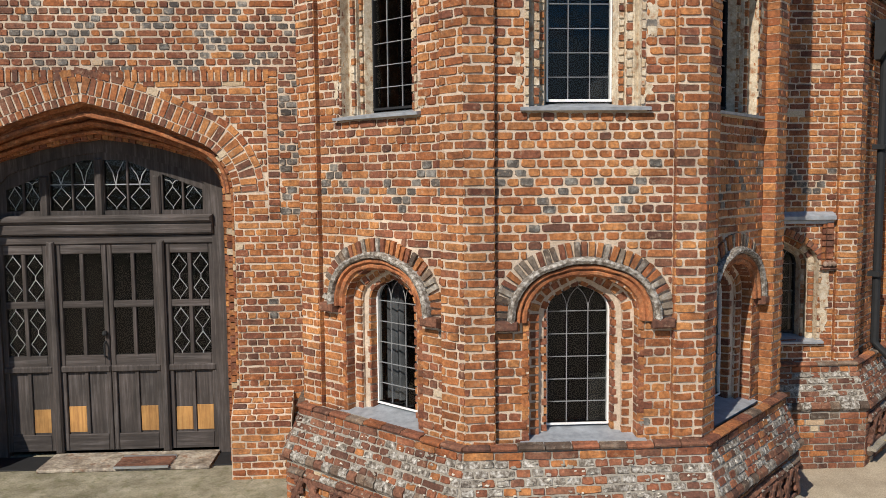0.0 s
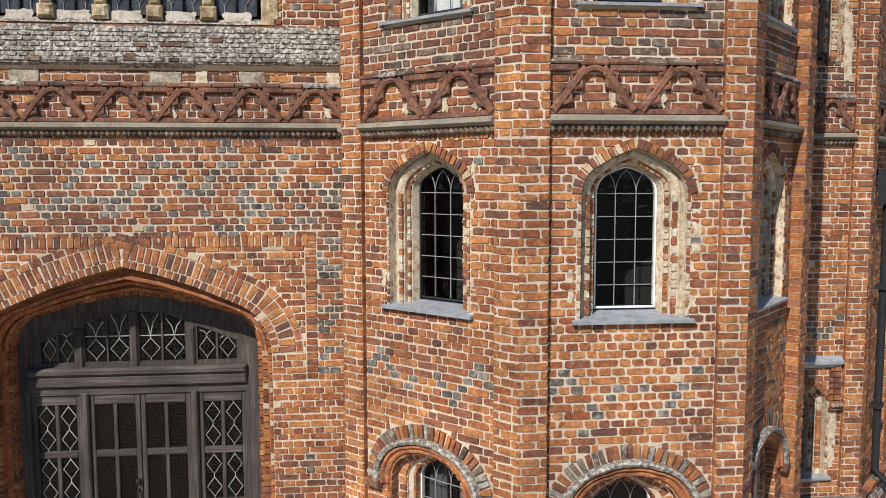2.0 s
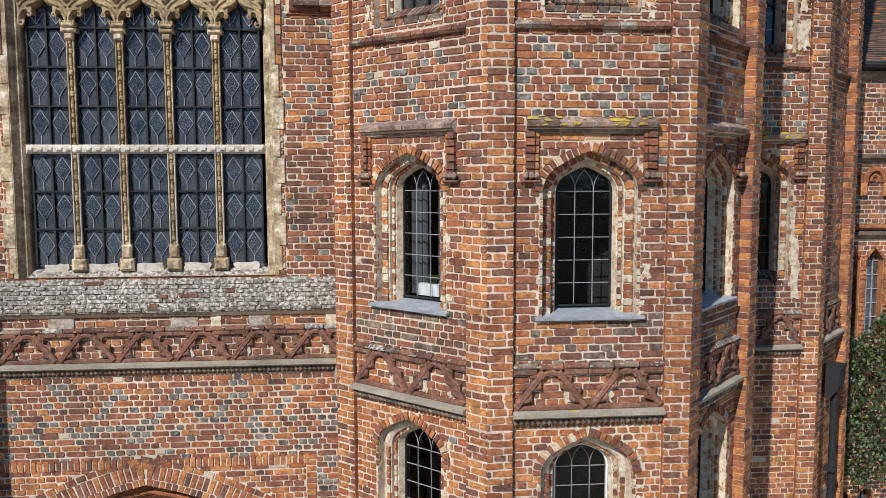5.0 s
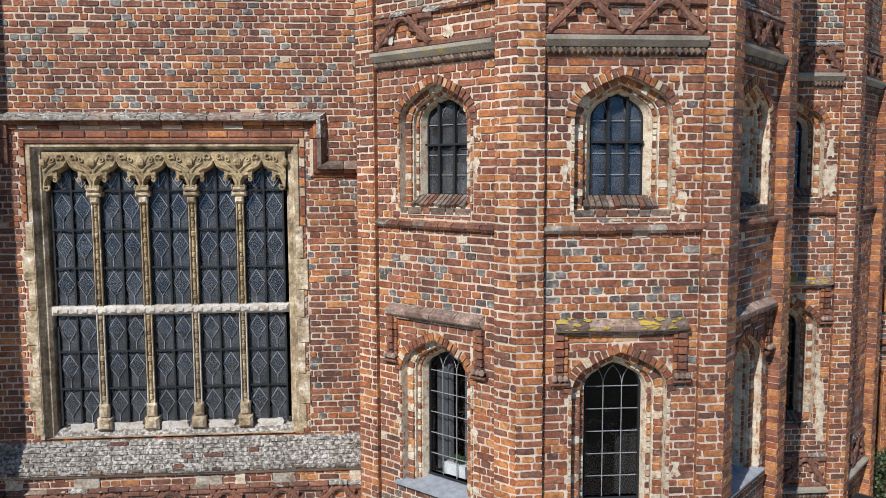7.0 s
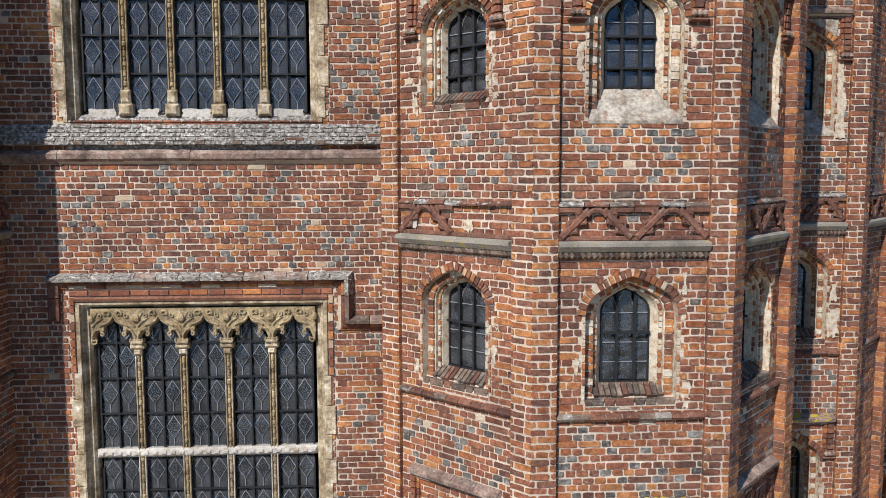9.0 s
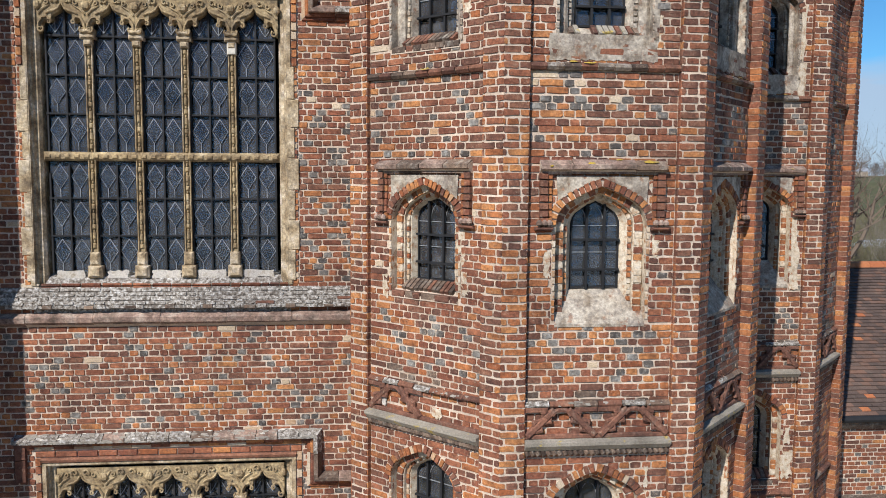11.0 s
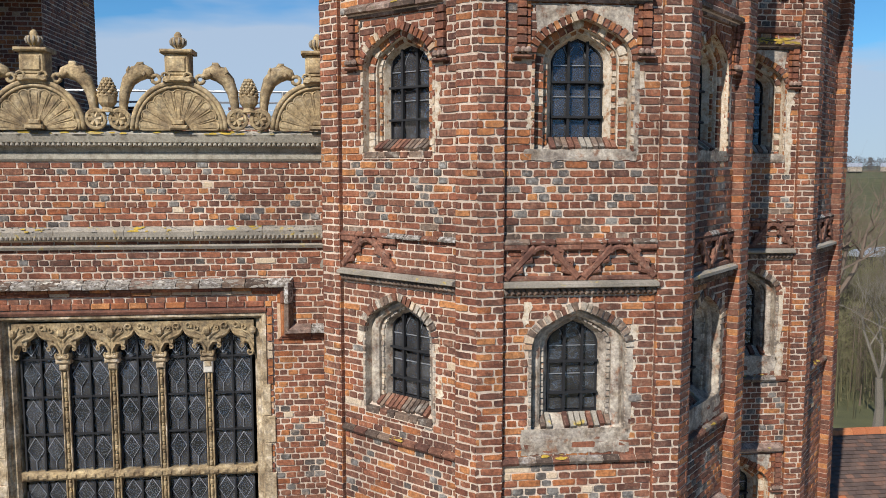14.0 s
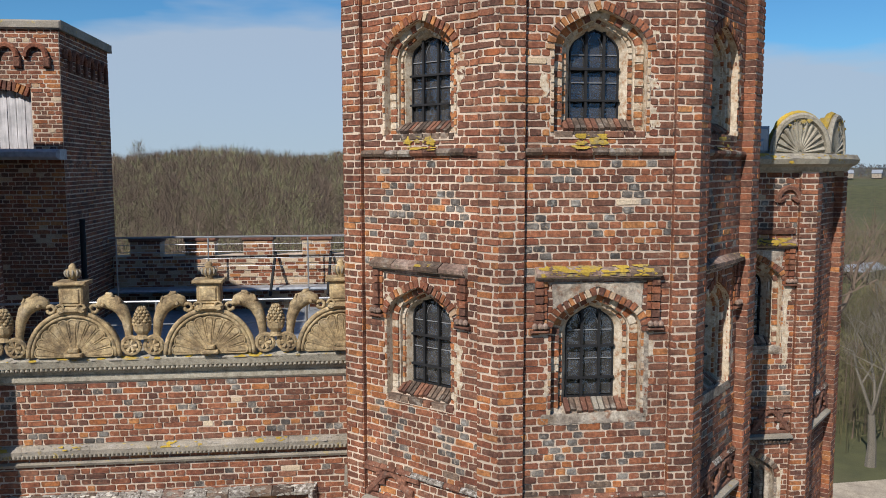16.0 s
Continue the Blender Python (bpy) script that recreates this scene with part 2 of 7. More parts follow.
M_BARK = plain("bark", (0.13, 0.115, 0.09), 0.9, 0, 0.4, 20)
# twigs with the blue haze of distance mixed into their colour
M_HAZE = plain("far trees tinted for haze", (0.085, 0.095, 0.105), 0.95, 0, 0.4, 0.03)
M_TWIG2 = plain("pale twigs", (0.19, 0.185, 0.095), 0.95, 0, 0.4, 0.03)
M_SCRUB = plain("greening scrub", (0.115, 0.105, 0.05), 0.95, 0, 0.4, 0.05)
M_TWIG = plain("bare twigs", (0.122, 0.090, 0.066), 0.95, 0, 0.45, 0.05)
M_STEEL = plain("galvanised steel", (0.45, 0.47, 0.48), 0.4, 0.7, 0.15)
M_MOSS = masonry("yellow lichen", [(0.3, (0.36, 0.25, 0.035)), (0.7, (0.54, 0.38, 0.05))], (0.26, 0.24, 0.18), 0.7, 0.50, 0.66, per=False)
M_BOARD = wood_grain("grey board", (0.24, 0.24, 0.25), (0.42, 0.42, 0.43), (0.60, 0.60, 0.60))
M_SOIL = plain("bare soil", (0.20, 0.12, 0.08), 0.95, 0, 0.3, 0.3)
M_LEAF = masonry("ivy leaf", [(0.0, (0.025, 0.05, 0.015)), (1.0, (0.08, 0.12, 0.04))], (0.1, 0.12, 0.05), 0.3, rough=0.5)


def glass_material(name, dust, leaning, ior):
    m, nt, b = nodes_of(name, 0.03)
    b.inputs["Base Color"].default_value = (0.75, 0.82, 0.86, 1)
    b.inputs["Transmission Weight"].default_value = 1.0
    b.inputs["IOR"].default_value = ior
    n = noise_at(nt, 5.0, 2.0)
    bump(nt, b, n.outputs["Fac"], 0.5, 0.03)
    if not leaning:
        return m
    # old panes lean back a little in their leads
    lean = nt.nodes.new("ShaderNodeVectorMath")
    lean.inputs[1].default_value = (0, 0, 0.11)
    nt.links.new(nt.nodes["Bump"].outputs["Normal"], lean.inputs[0])
    nt.links.new(lean.outputs[0], b.inputs["Normal"])
    # a film of dust
    film, both, spots = nt.nodes.new("ShaderNodeBsdfDiffuse"), nt.nodes.new("ShaderNodeMixShader"), noise_at(nt, 6.0, 5.0)
    film.inputs["Color"].default_value = (0.38, 0.39, 0.42, 1)
    r = ramp(nt, [(0.3, (dust * 0.4,) * 3), (0.7, (dust * 1.6,) * 3)])
    nt.links.new(spots.outputs["Fac"], r.inputs["Fac"])
    nt.links.new(r.outputs["Color"], both.inputs["Fac"])
    nt.links.new(b.outputs[0], both.inputs[1])
    nt.links.new(film.outputs[0], both.inputs[2])
    nt.links.new(both.outputs[0], nt.nodes["Material Output"].inputs["Surface"])
    return m


M_GLASS = glass_material("old leaded glass", 0.10, True, 1.75)
M_PANE = glass_material("dark leaded pane", 0.07, True, 1.4)
M_DUSTY = glass_material("dusty leaded pane", 0.13, True, 1.45)


def thin_glass(name, tint):
    """Thin clear sheet: light passes straight through, the sky shines off it at a slant."""
    m, nt, b = nodes_of(name)
    nt.nodes.remove(b)
    clear, gloss, both, fres = (nt.nodes.new("ShaderNode" + k) for k in ("BsdfTransparent", "BsdfGlossy", "MixShader", "Fresnel"))
    clear.inputs["Color"].default_value = (*tint, 1)
    gloss.inputs["Roughness"].default_value = 0.03
    fres.inputs["IOR"].default_value = 1.5
    uneven = nt.nodes.new("ShaderNodeBump")
    uneven.inputs["Strength"].default_value, uneven.inputs["Distance"].default_value = 0.35, 0.02
    nt.links.new(noise_at(nt, 5.0, 2.0).outputs["Fac"], uneven.inputs["Height"])
    nt.links.new(uneven.outputs["Normal"], gloss.inputs["Normal"])
    nt.links.new(fres.outputs[0], both.inputs["Fac"])
    nt.links.new(clear.outputs[0], both.inputs[1])
    nt.links.new(gloss.outputs[0], both.inputs[2])
    nt.links.new(both.outputs[0], nt.nodes["Material Output"].inputs["Surface"])
    return m


M_CLEAR = thin_glass("clear window glass", (0.62, 0.66, 0.70))


def ground_material():
    m, nt, b = nodes_of("grassland", 0.95)
    n1, n2, n3 = noise_at(nt, 0.012, 3.0), noise_at(nt, 0.35, 6.0), noise_at(nt, 14.0, 4.0)
    r = ramp(nt, [(0.35, (0.066, 0.070, 0.028)), (0.5, (0.082, 0.086, 0.036)), (0.56, (0.11, 0.090, 0.056)), (0.7, (0.080, 0.086, 0.034))])
    nt.links.new(n1.outputs["Fac"], r.inputs["Fac"])
    g = ramp(nt, [(0.3, (0.7, 0.7, 0.7)), (0.7, (1.25, 1.2, 1.1))])
    nt.links.new(n2.outputs["Fac"], g.inputs["Fac"])
    c = mix(nt, 1.0, r.outputs["Color"], g.outputs["Color"], "MULTIPLY")
    nt.links.new(c, b.inputs["Base Color"])
    bump(nt, b, n3.outputs["Fac"], 0.6, 0.03)
    return m


M_GRASS = ground_material()


# ---- mesh building ----
class Frame:
    """A flat working plane: o its origin, u to the right as seen from outside, v up, n outwards."""

    def __init__(self, o, u, v=(0, 0, 1), n=None):
        self.o, self.u, self.v = Vector(o), Vector(u).normalized(), Vector(v).normalized()
        self.n = Vector(n).normalized() if n else self.u.cross(self.v).normalized()

    def at(self, u, z, d=0.0):
        return self.o + self.u * u + self.v * z + self.n * d


WORLD = Frame((0, 0, 0), (1, 0, 0))


class Shape:
    """Gathers faces, then becomes one mesh object."""

    def __init__(self):
        self.v, self.f, self.m, self.mats = [], [], [], []

    def slot(self, mat):
        if mat not in self.mats:
            self.mats.append(mat)
        return self.mats.index(mat)

    def add(self, verts, faces, mat):
        k, s = len(self.v), self.slot(mat)
        self.v += [tuple(p) for p in verts]
        self.f += [tuple(i + k for i in f) for f in faces]
        self.m += [s] * len(faces)

    def box(self, fr, u0, u1, z0, z1, d0, d1, mat, bevel=0.0):
        b = bevel
        back = [(u0, z0), (u1, z0), (u1, z1), (u0, z1)]
        front = [(u0 + b, z0 + b), (u1 - b, z0 + b), (u1 - b, z1 - b), (u0 + b, z1 - b)]
        vs = [fr.at(u, z, d0) for u, z in back]
        if b:
            vs += [fr.at(u, z, d1 - b) for u, z in back]
        vs += [fr.at(u, z, d1) for u, z in front]
        fs = [(3, 2, 1, 0)]
        for r in range(0, len(vs) - 4, 4):
            fs += [(r + i, r + (i + 1) % 4, r + 4 + (i + 1) % 4, r + 4 + i) for i in range(4)]
        t = len(vs) - 4
        fs.append((t, t + 1, t + 2, t + 3))
        self.add(vs, fs, mat)

    def strip(self, fr, loops, mat, closed=False):
        """A skin over lines of (u, z), each with its depth; all lines have as many points."""
        n = len(loops[0][0])
        vs = [fr.at(u, z, d) for pts, d in loops for u, z in pts]
        fs = []
        for k in range(len(loops) - 1):
            for i in range(n if closed else n - 1):
                j = (i + 1) % n
                fs.append((k * n + i, k * n + j, (k + 1) * n + j, (k + 1) * n + i))
        self.add(vs, fs, mat)

    def sheet(self, fr, outer, holes, d, mat):
        from mathutils.geometry import tessellate_polygon
        loops = [[Vector((u, z, 0)) for u, z in l] for l in (outer, *holes)]
        pts = [p for l in loops for p in l]
        self.add([fr.at(p.x, p.y, d) for p in pts], [tuple(t) for t in tessellate_polygon(loops)], mat)

    def run(self, fr, profile, u0, u1, mat):
        """A moulding: a closed outline of (d, z) drawn from u0 to u1."""
        n = len(profile)
        vs = [fr.at(u, z, d) for u in (u0, u1) for d, z in profile]
        fs = [(i, (i + 1) % n, n + (i + 1) % n, n + i) for i in range(n)]
        fs += [tuple(range(n))[::-1], tuple(range(n, 2 * n))]
        self.add(vs, fs, mat)

    def tube(self, pts, radii, mat, sides=8, caps=True):
        vs, fs = [], []
        pts = [Vector(p) for p in pts]
        for i, p in enumerate(pts):
            t = (pts[min(i + 1, len(pts) - 1)] - pts[max(i - 1, 0)]).normalized()
            a = t.orthogonal().normalized() if i == 0 else (a - t * a.dot(t)).normalized()
            c = t.cross(a)
            r = radii[i] if isinstance(radii, (list, tuple)) else radii
            vs += [p + (a * math.cos(6.28318 * k / sides) + c * math.sin(6.28318 * k / sides)) * r for k in range(sides)]
        for i in range(len(pts) - 1):
            fs += [(i * sides + k, i * sides + (k + 1) % sides, (i + 1) * sides + (k + 1) % sides, (i + 1) * sides + k) for k in range(sides)]
        if caps:
            fs += [tuple(range(sides))[::-1], tuple(range(len(vs) - sides, len(vs)))]
        self.add(vs, fs, mat)

    def lathe(self, centre, profile, mat, sides=12):
        vs, fs = [], []
        for r, z in profile:
            vs += [Vector(centre) + Vector((r * math.cos(6.28318 * k / sides), r * math.sin(6.28318 * k / sides), z)) for k in range(sides)]
        for i in range(len(profile) - 1):
            fs += [(i * sides + k, i * sides + (k + 1) % sides, (i + 1) * sides + (k + 1) % sides, (i + 1) * sides + k) for k in range(sides)]
        fs += [tuple(range(sides))[::-1], tuple(range(len(vs) - sides, len(vs)))]
        self.add(vs, fs, mat)

    def make(self, name, parent=None, label="", smooth=False, kind=""):
        me = bpy.data.meshes.new(name)
        me.from_pydata(self.v, [], self.f)
        for m in self.mats:
            me.materials.append(m)
        me.polygons.foreach_set("material_index", self.m)
        if smooth:
            me.polygons.foreach_set("use_smooth", [True] * len(self.f))
        me.update()
        ob = new(name, me)
        if parent is not None:
            under(ob, parent)
        return tagged(ob, label, kind=kind)


def under(ob, parent):
    ob.parent = parent
    ob.matrix_parent_inverse = WORLDS.get(parent.name, Matrix()).inverted()


WORLDS = {}


def thing(name, x, y, z, label, category, group="", kind=""):
    e = new(name)
    e.location = (x, y, z)
    WORLDS[e.name] = Matrix.Translation((x, y, z))
    return tagged(e, label, category, group, kind)


def arch(u, zs, hw, rise, r=0.5, seg=7):
    """A four-centred arch from its right springing over the apex to the left one."""
    rad = r * hw
    ax, az = -(hw - rad), rise
    dd = math.hypot(ax, az)
    phi = math.atan2(az, ax) - math.acos(min(1.0, rad / dd))
    right = [(hw - rad + rad * math.cos(phi * i / seg), rad * math.sin(phi * i / seg)) for i in range(seg + 1)]
    tx, tz = right[-1]
    for k in (0.34, 0.67, 1.0):
        sag = 0.05 * hw * 4 * k * (1 - k) * 0.5
        right.append((tx * (1 - k), tz + (rise - tz) * k + sag))
    return [(u + x, zs + z) for x, z in right] + [(u - x, zs + z) for x, z in right[-2::-1]]


def opening(u, z0, zs, hw, rise, r=0.5):
    """The line of an arched opening: up the right jamb, over, and down the left."""
    return [(u + hw, z0)] + arch(u, zs, hw, rise, r) + [(u - hw, z0)]


def walk_line(pts, step):
    """Even places along a line: middle, direction, and the length of each piece."""
    seg = [(Vector(a), Vector(b)) for a, b in zip(pts, pts[1:])]
    total = sum((b - a).length for a, b in seg)
    n = max(1, round(total / step))
    out, acc, k, want = [], 0.0, 0, total / n
    for i in range(n):
        s = (i + 0.5) * want
        while k < len(seg) - 1 and acc + (seg[k][1] - seg[k][0]).length < s:
            acc += (seg[k][1] - seg[k][0]).length
            k += 1
        a, b = seg[k]
        t = (b - a).normalized()
        out.append((a + t * (s - acc), t, want))
    return out


# ---- brickwork ----
COURSE = 0.076
CLASSES = [M_ORANGE, M_RED, M_BROWN, M_GREY, M_LIME, M_WEATHER]
rng = random.Random(7)
# shares of orange, red, brown, grey, limewashed and weathered bricks
MIX_PIER_LOW = (0.80, 0.18, 0.02, 0.0, 0.0, 0.0)
MIX_PIER_HIGH = (0.10, 0.46, 0.44, 0.0, 0.0, 0.0)
MIX_LOW = (0.74, 0.20, 0.04, 0.01, 0.01, 0.0)
MIX_MID = (0.27, 0.50, 0.21, 0.01, 0.01, 0.0)
MIX_HIGH = (0.06, 0.40, 0.52, 0.01, 0.01, 0.0)


def kiln(u, z, seed):
    """Runs of brighter and of darker bricks, from one load to the next."""
    return math.sin(u * 2.3 + seed * 1.7 + 1.3 * math.sin(z * 1.9 + seed)) + math.sin(z * 3.1 + seed * 2.9 + 1.5 * math.sin(u * 2.7 - z))


class Bricks:
    """Bricks laid on one plane, in courses, cut round openings."""

    def __init__(self, fr):
        self.fr, self.rows, self.seed = fr, [], fr.o.x * 3.7 + fr.n.x * 5.1

    def lay(self, u0, u1, z0, z1, d, shares, holes=(), grey=None, course=COURSE, long=0.25, zone=None, strip=False, heads=0.34):
        """Old English bond: header courses and stretcher courses on a shared half-brick grid; narrow strips alternate."""
        k0, k1 = math.ceil(z0 / course - 0.3), math.floor(z1 / course + 0.3)
        half = 0.1185
        for k in range(k0, k1):
            za, zb = k * course + 0.0050, (k + 1) * course - 0.0050
            zm = (za + zb) / 2
            ph, amp = rng.uniform(0, 6.28), rng.uniform(0.001, 0.006)
            cuts = [u0]
            if strip:
                u = u0 + (long / 4 if k % 2 == 0 else long * 0.72) + rng.uniform(-0.03, 0.02)
                while u < u1 - 0.05:
                    cuts.append(u)
                    u += long * (0.5 if rng.random() < 0.4 else 0.96) * rng.uniform(0.92, 1.08)
            else:
                share = 0.80 if zone and zone(zm) else 0.86 if k % 2 == 0 else heads
                i = math.floor(u0 / half)
                while True:
                    i += 1 if rng.random() < share else 2
                    u = (i + 0.5 * (k % 2)) * half + rng.uniform(-0.011, 0.011)
                    if u > u1 - 0.045:
                        break
                    if u > u0 + 0.045:
                        cuts.append(u)
            cuts.append(u1)
            gaps = []
            for h in holes:
                xs = []
                for (ax, az), (bx, bz) in zip(h, h[1:] + h[:1]):
                    if (az <= zm) != (bz <= zm):
                        xs.append(ax + (bx - ax) * (zm - az) / (bz - az))
                xs.sort()
                gaps += list(zip(xs[::2], xs[1::2]))
            for a, b in zip(cuts, cuts[1:]):
                pieces = [(a + 0.0050, b - 0.0050)]
                for g0, g1 in gaps:
                    nxt = []
                    for p, q in pieces:
                        if q <= g0 or p >= g1:
                            nxt.append((p, q))
                        else:
                            if p < g0 - 0.03:
                                nxt.append((p, g0 - 0.004))
                            if q > g1 + 0.03:
                                nxt.append((g1 + 0.004, q))
                    pieces = nxt
                for p, q in pieces:
                    if q - p < 0.025:
                        continue
                    w = shares(zm) if callable(shares) else shares
                    f = kiln((p + q) / 2, zm, self.seed)
                    w = [w[0] * (2.6 if f > 0.7 else 1.0 if f > -0.4 else 0.5), w[1], w[2] * (0.7 if f > 0.7 else 1.0 if f > -0.9 else 1.7), *w[3:]]
                    c = rng.choices(range(6), w)[0]
                    if grey and q - p < 0.17 and grey((p + q) / 2, zm, k) and rng.random() < (0.9 if zm < 4 else 0.8 if zm < 15 else 0.6):
                        c = 3
                    if c == 3 and q - p > 0.17:
                        c = 2
                    dz = amp * math.sin(ph + 2.2 * (p + q) / 2)
                    self.rows.append((p, q, za + dz + rng.uniform(-0.002, 0.002), zb + dz + rng.uniform(-0.003, 0.003), d, c))

    def build(self, name, parent, keep=None, label="", deep=0.016, mats=None):
        """All bricks as one mesh; those of the stretch keep (u0, u1, z0, z1) are single objects."""
        rows = np.array(self.rows)
        single = np.zeros(len(rows), bool)
        if keep:
            single = (rows[:, 0] > keep[0]) & (rows[:, 1] < keep[1]) & (rows[:, 2] > keep[2]) & (rows[:, 3] < keep[3])
            single &= np.cumsum(single) <= 300
        rest = rows[~single]
        n = len(rest)
        g = np.random.RandomState(len(rows))
        jit = lambda s: g.uniform(-s, s, n)
        a, b, za, zb, d = (rest[:, i] for i in range(5))
        front = d + jit(0.004)
        uz = []
        mid = (a + b) / 2
        # worn corners, so that no brick is a clean oblong
        c1, c2, c3, c4 = (0.004 + np.abs(jit(0.010)) for _ in range(4))
        shape = [(a + c1, za, 1, 1), (mid, za, 0, 1), (b - c2, za, -1, 1), (b, za + c2 * 0.8, -1, 1), (b, zb - c3 * 0.8, -1, -1),
                 (b - c3, zb, -1, -1), (mid, zb, 0, -1), (a + c4, zb, 1, -1), (a, zb - c4 * 0.8, 1, -1), (a, za + c1 * 0.8, 1, 1)]
        rag = [(jit(0.0035), jit(0.004)) for _ in shape]
        for back in (True, False):
            e = 0.0 if back else 0.0055
            for (ua, zz, su, sz), (ju, jz) in zip(shape, rag):
                uz.append((ua + su * e + ju + 0 * a, zz + sz * e + jz, np.where(back, d - deep, front + jit(0.002)) + 0 * a))
        fr = self.fr
        O, U, V, N = (np.array(x) for x in (fr.o, fr.u, fr.v, fr.n))
        vs = np.stack([O + u[:, None] * U + z[:, None] * V + dd[:, None] * N for u, z, dd in uz], 1).reshape(-1, 3)
        quad = np.array([(10, 11, 18, 19), (11, 12, 13, 18), (13, 14, 17, 18), (14, 15, 16, 17)] + [(i, (i + 1) % 10, 10 + (i + 1) % 10, 10 + i) for i in range(10)])
        fs = (np.arange(n)[:, None, None] * 20 + quad).reshape(-1, 4)
        me = bpy.data.meshes.new(name)
        me.from_pydata(vs.tolist(), [], fs.tolist())
        for m in mats or CLASSES:
            me.materials.append(m)
        me.polygons.foreach_set("material_index", np.repeat(rest[:, 5].astype(int), len(quad)))
        me.update()
        ob = new(name, me)
        under(ob, parent)
        tagged(ob, label, kind="stuff")
        for p, q, z0, z1, dd, c in rows[single]:
            later_bricks.append((fr, parent, p, q, z0, z1, dd, int(c)))
        return ob


later_bricks = []


def unit_brick(mat, long, seed):
    """A worn brick of unit size, uneven in outline, its ends cut for a header or a stretcher."""
    g = random.Random(seed)
    ex, ez = (0.035, 0.12) if long else (0.075, 0.12)
    j = lambda a: g.uniform(-a, a)
    c = [g.uniform(0.7, 2.0) for _ in range(4)]
    line = [(-0.5 + ex * c[0], -0.5), (0.0, -0.5), (0.5 - ex * c[1], -0.5), (0.5, -0.5 + ez * c[1]), (0.5, 0.5 - ez * c[2]),
            (0.5 - ex * c[2], 0.5), (0.0, 0.5), (-0.5 + ex * c[3], 0.5), (-0.5, 0.5 - ez * c[3]), (-0.5, -0.5 + ez * c[0])]
    line = [(x + j(0.02), z + j(0.05)) for x, z in line]
    vs = [(x, 0.5, z) for x, z in line] + [(x * (1 - 2 * ex), -0.5 + j(0.08), z * (1 - 1.6 * ez)) for x, z in line]
    me = bpy.data.meshes.new("brick")
    quads = [(10, 11, 18, 19), (11, 12, 13, 18), (13, 14, 17, 18), (14, 15, 16, 17)]
    me.from_pydata(vs, [], quads + [(i, (i + 1) % 10, 10 + (i + 1) % 10, 10 + i) for i in range(10)])
    me.materials.append(mat)
    return me


def ring(shape, fr, line, inner, outer, d0, d1, mats, step=COURSE, weights=None, gap=0.007):
    """Bricks set square to a line, reaching from inner to outer beside it (outwards is positive)."""
    places = walk_line(line, step)
    for i, (p, t, w) in enumerate(places):
        bend = places[max(0, i - 1)][1].angle(places[min(i + 1, len(places) - 1)][1], 0.0) / 2
        nrm = Vector((t.y, -t.x))
        h = w / 2 - gap
        j = lambda s: rng.uniform(-s, s)
        q = []
        for back in (True, False):
            e = 0.0 if back else 0.004
            dd = d0 if back else d1 + j(0.005)
            for a, o in ((-h + e, inner + e), (h - e, inner + e), (h - e, outer - e), (-h + e, outer - e)):
                # wedge: the outer end is as long as the arc there
                c = p + t * (a * (1 + o * bend / w) + j(0.003)) + nrm * (o + j(0.003))
                q.append(fr.at(c.x, c.y, dd))
        mat = rng.choices(mats, weights)[0] if weights else rng.choice(mats)
        shape.add(q, [(4, 5, 6, 7), (0, 1, 5, 4), (1, 2, 6, 5), (2, 3, 7, 6), (3, 0, 4, 7)], mat)


def run_bricks(shape, fr, profile, u0, u1, mats, step, gap=0.007):
    """A moulding made of single moulded bricks, a little uneven."""
    n = max(1, round((u1 - u0) / step))
    w = (u1 - u0) / n
    for i in range(n):
        dd, dz, g = rng.uniform(-0.006, 0.006), rng.uniform(-0.005, 0.005), gap * rng.uniform(0.5, 1.0)
        shape.run(fr, [(d + dd * (d > 0), z + dz) for d, z in profile], u0 + i * w + g, u0 + (i + 1) * w - g, rng.choice(mats))


def sweep_bricks(shape, fr, path, profile, mats, step, weights=None):
    """Moulded bricks along a bent line of (u, z); profile of (outwards from the line, depth), mitred at the bends."""
    pts = [Vector(p) for p in path]
    nor = []
    for i in range(len(pts)):
        a = (pts[i] - pts[i - 1]).normalized() if i else (pts[1] - pts[0]).normalized()
        b = (pts[i + 1] - pts[i]).normalized() if i + 1 < len(pts) else a
        na, nb = Vector((-a.y, a.x)), Vector((-b.y, b.x))
        m = (na + nb) / (1 + na.dot(nb))
        nor.append(m)
    k = len(profile)
    for i in range(len(pts) - 1):
        a, b, na, nb = pts[i], pts[i + 1], nor[i], nor[i + 1]
        t = (b - a).normalized()
        square = Vector((-t.y, t.x))
        n = max(1, round((b - a).length / step))
        for j in range(n):
            dd, q = rng.uniform(-0.004, 0.004), []
            for f in (0.0 if j == 0 else (j + 0.02) / n, 1.0 if j == n - 1 else (j + 0.98) / n):
                c, m = a.lerp(b, f), na if f < 0.02 else nb if f > 0.98 else square
                jo = rng.uniform(-0.003, 0.003)
                for o, d in profile:
                    p = c + m * (o + jo)
                    q.append(fr.at(p.x, p.y, d + dd * (d > 0)))
            fs = [(v, (v + 1) % k, k + (v + 1) % k, k + v) for v in range(k)] + [tuple(range(k))[::-1], tuple(range(k, 2 * k))]
            shape.add(q, fs, rng.choices(mats, weights)[0])


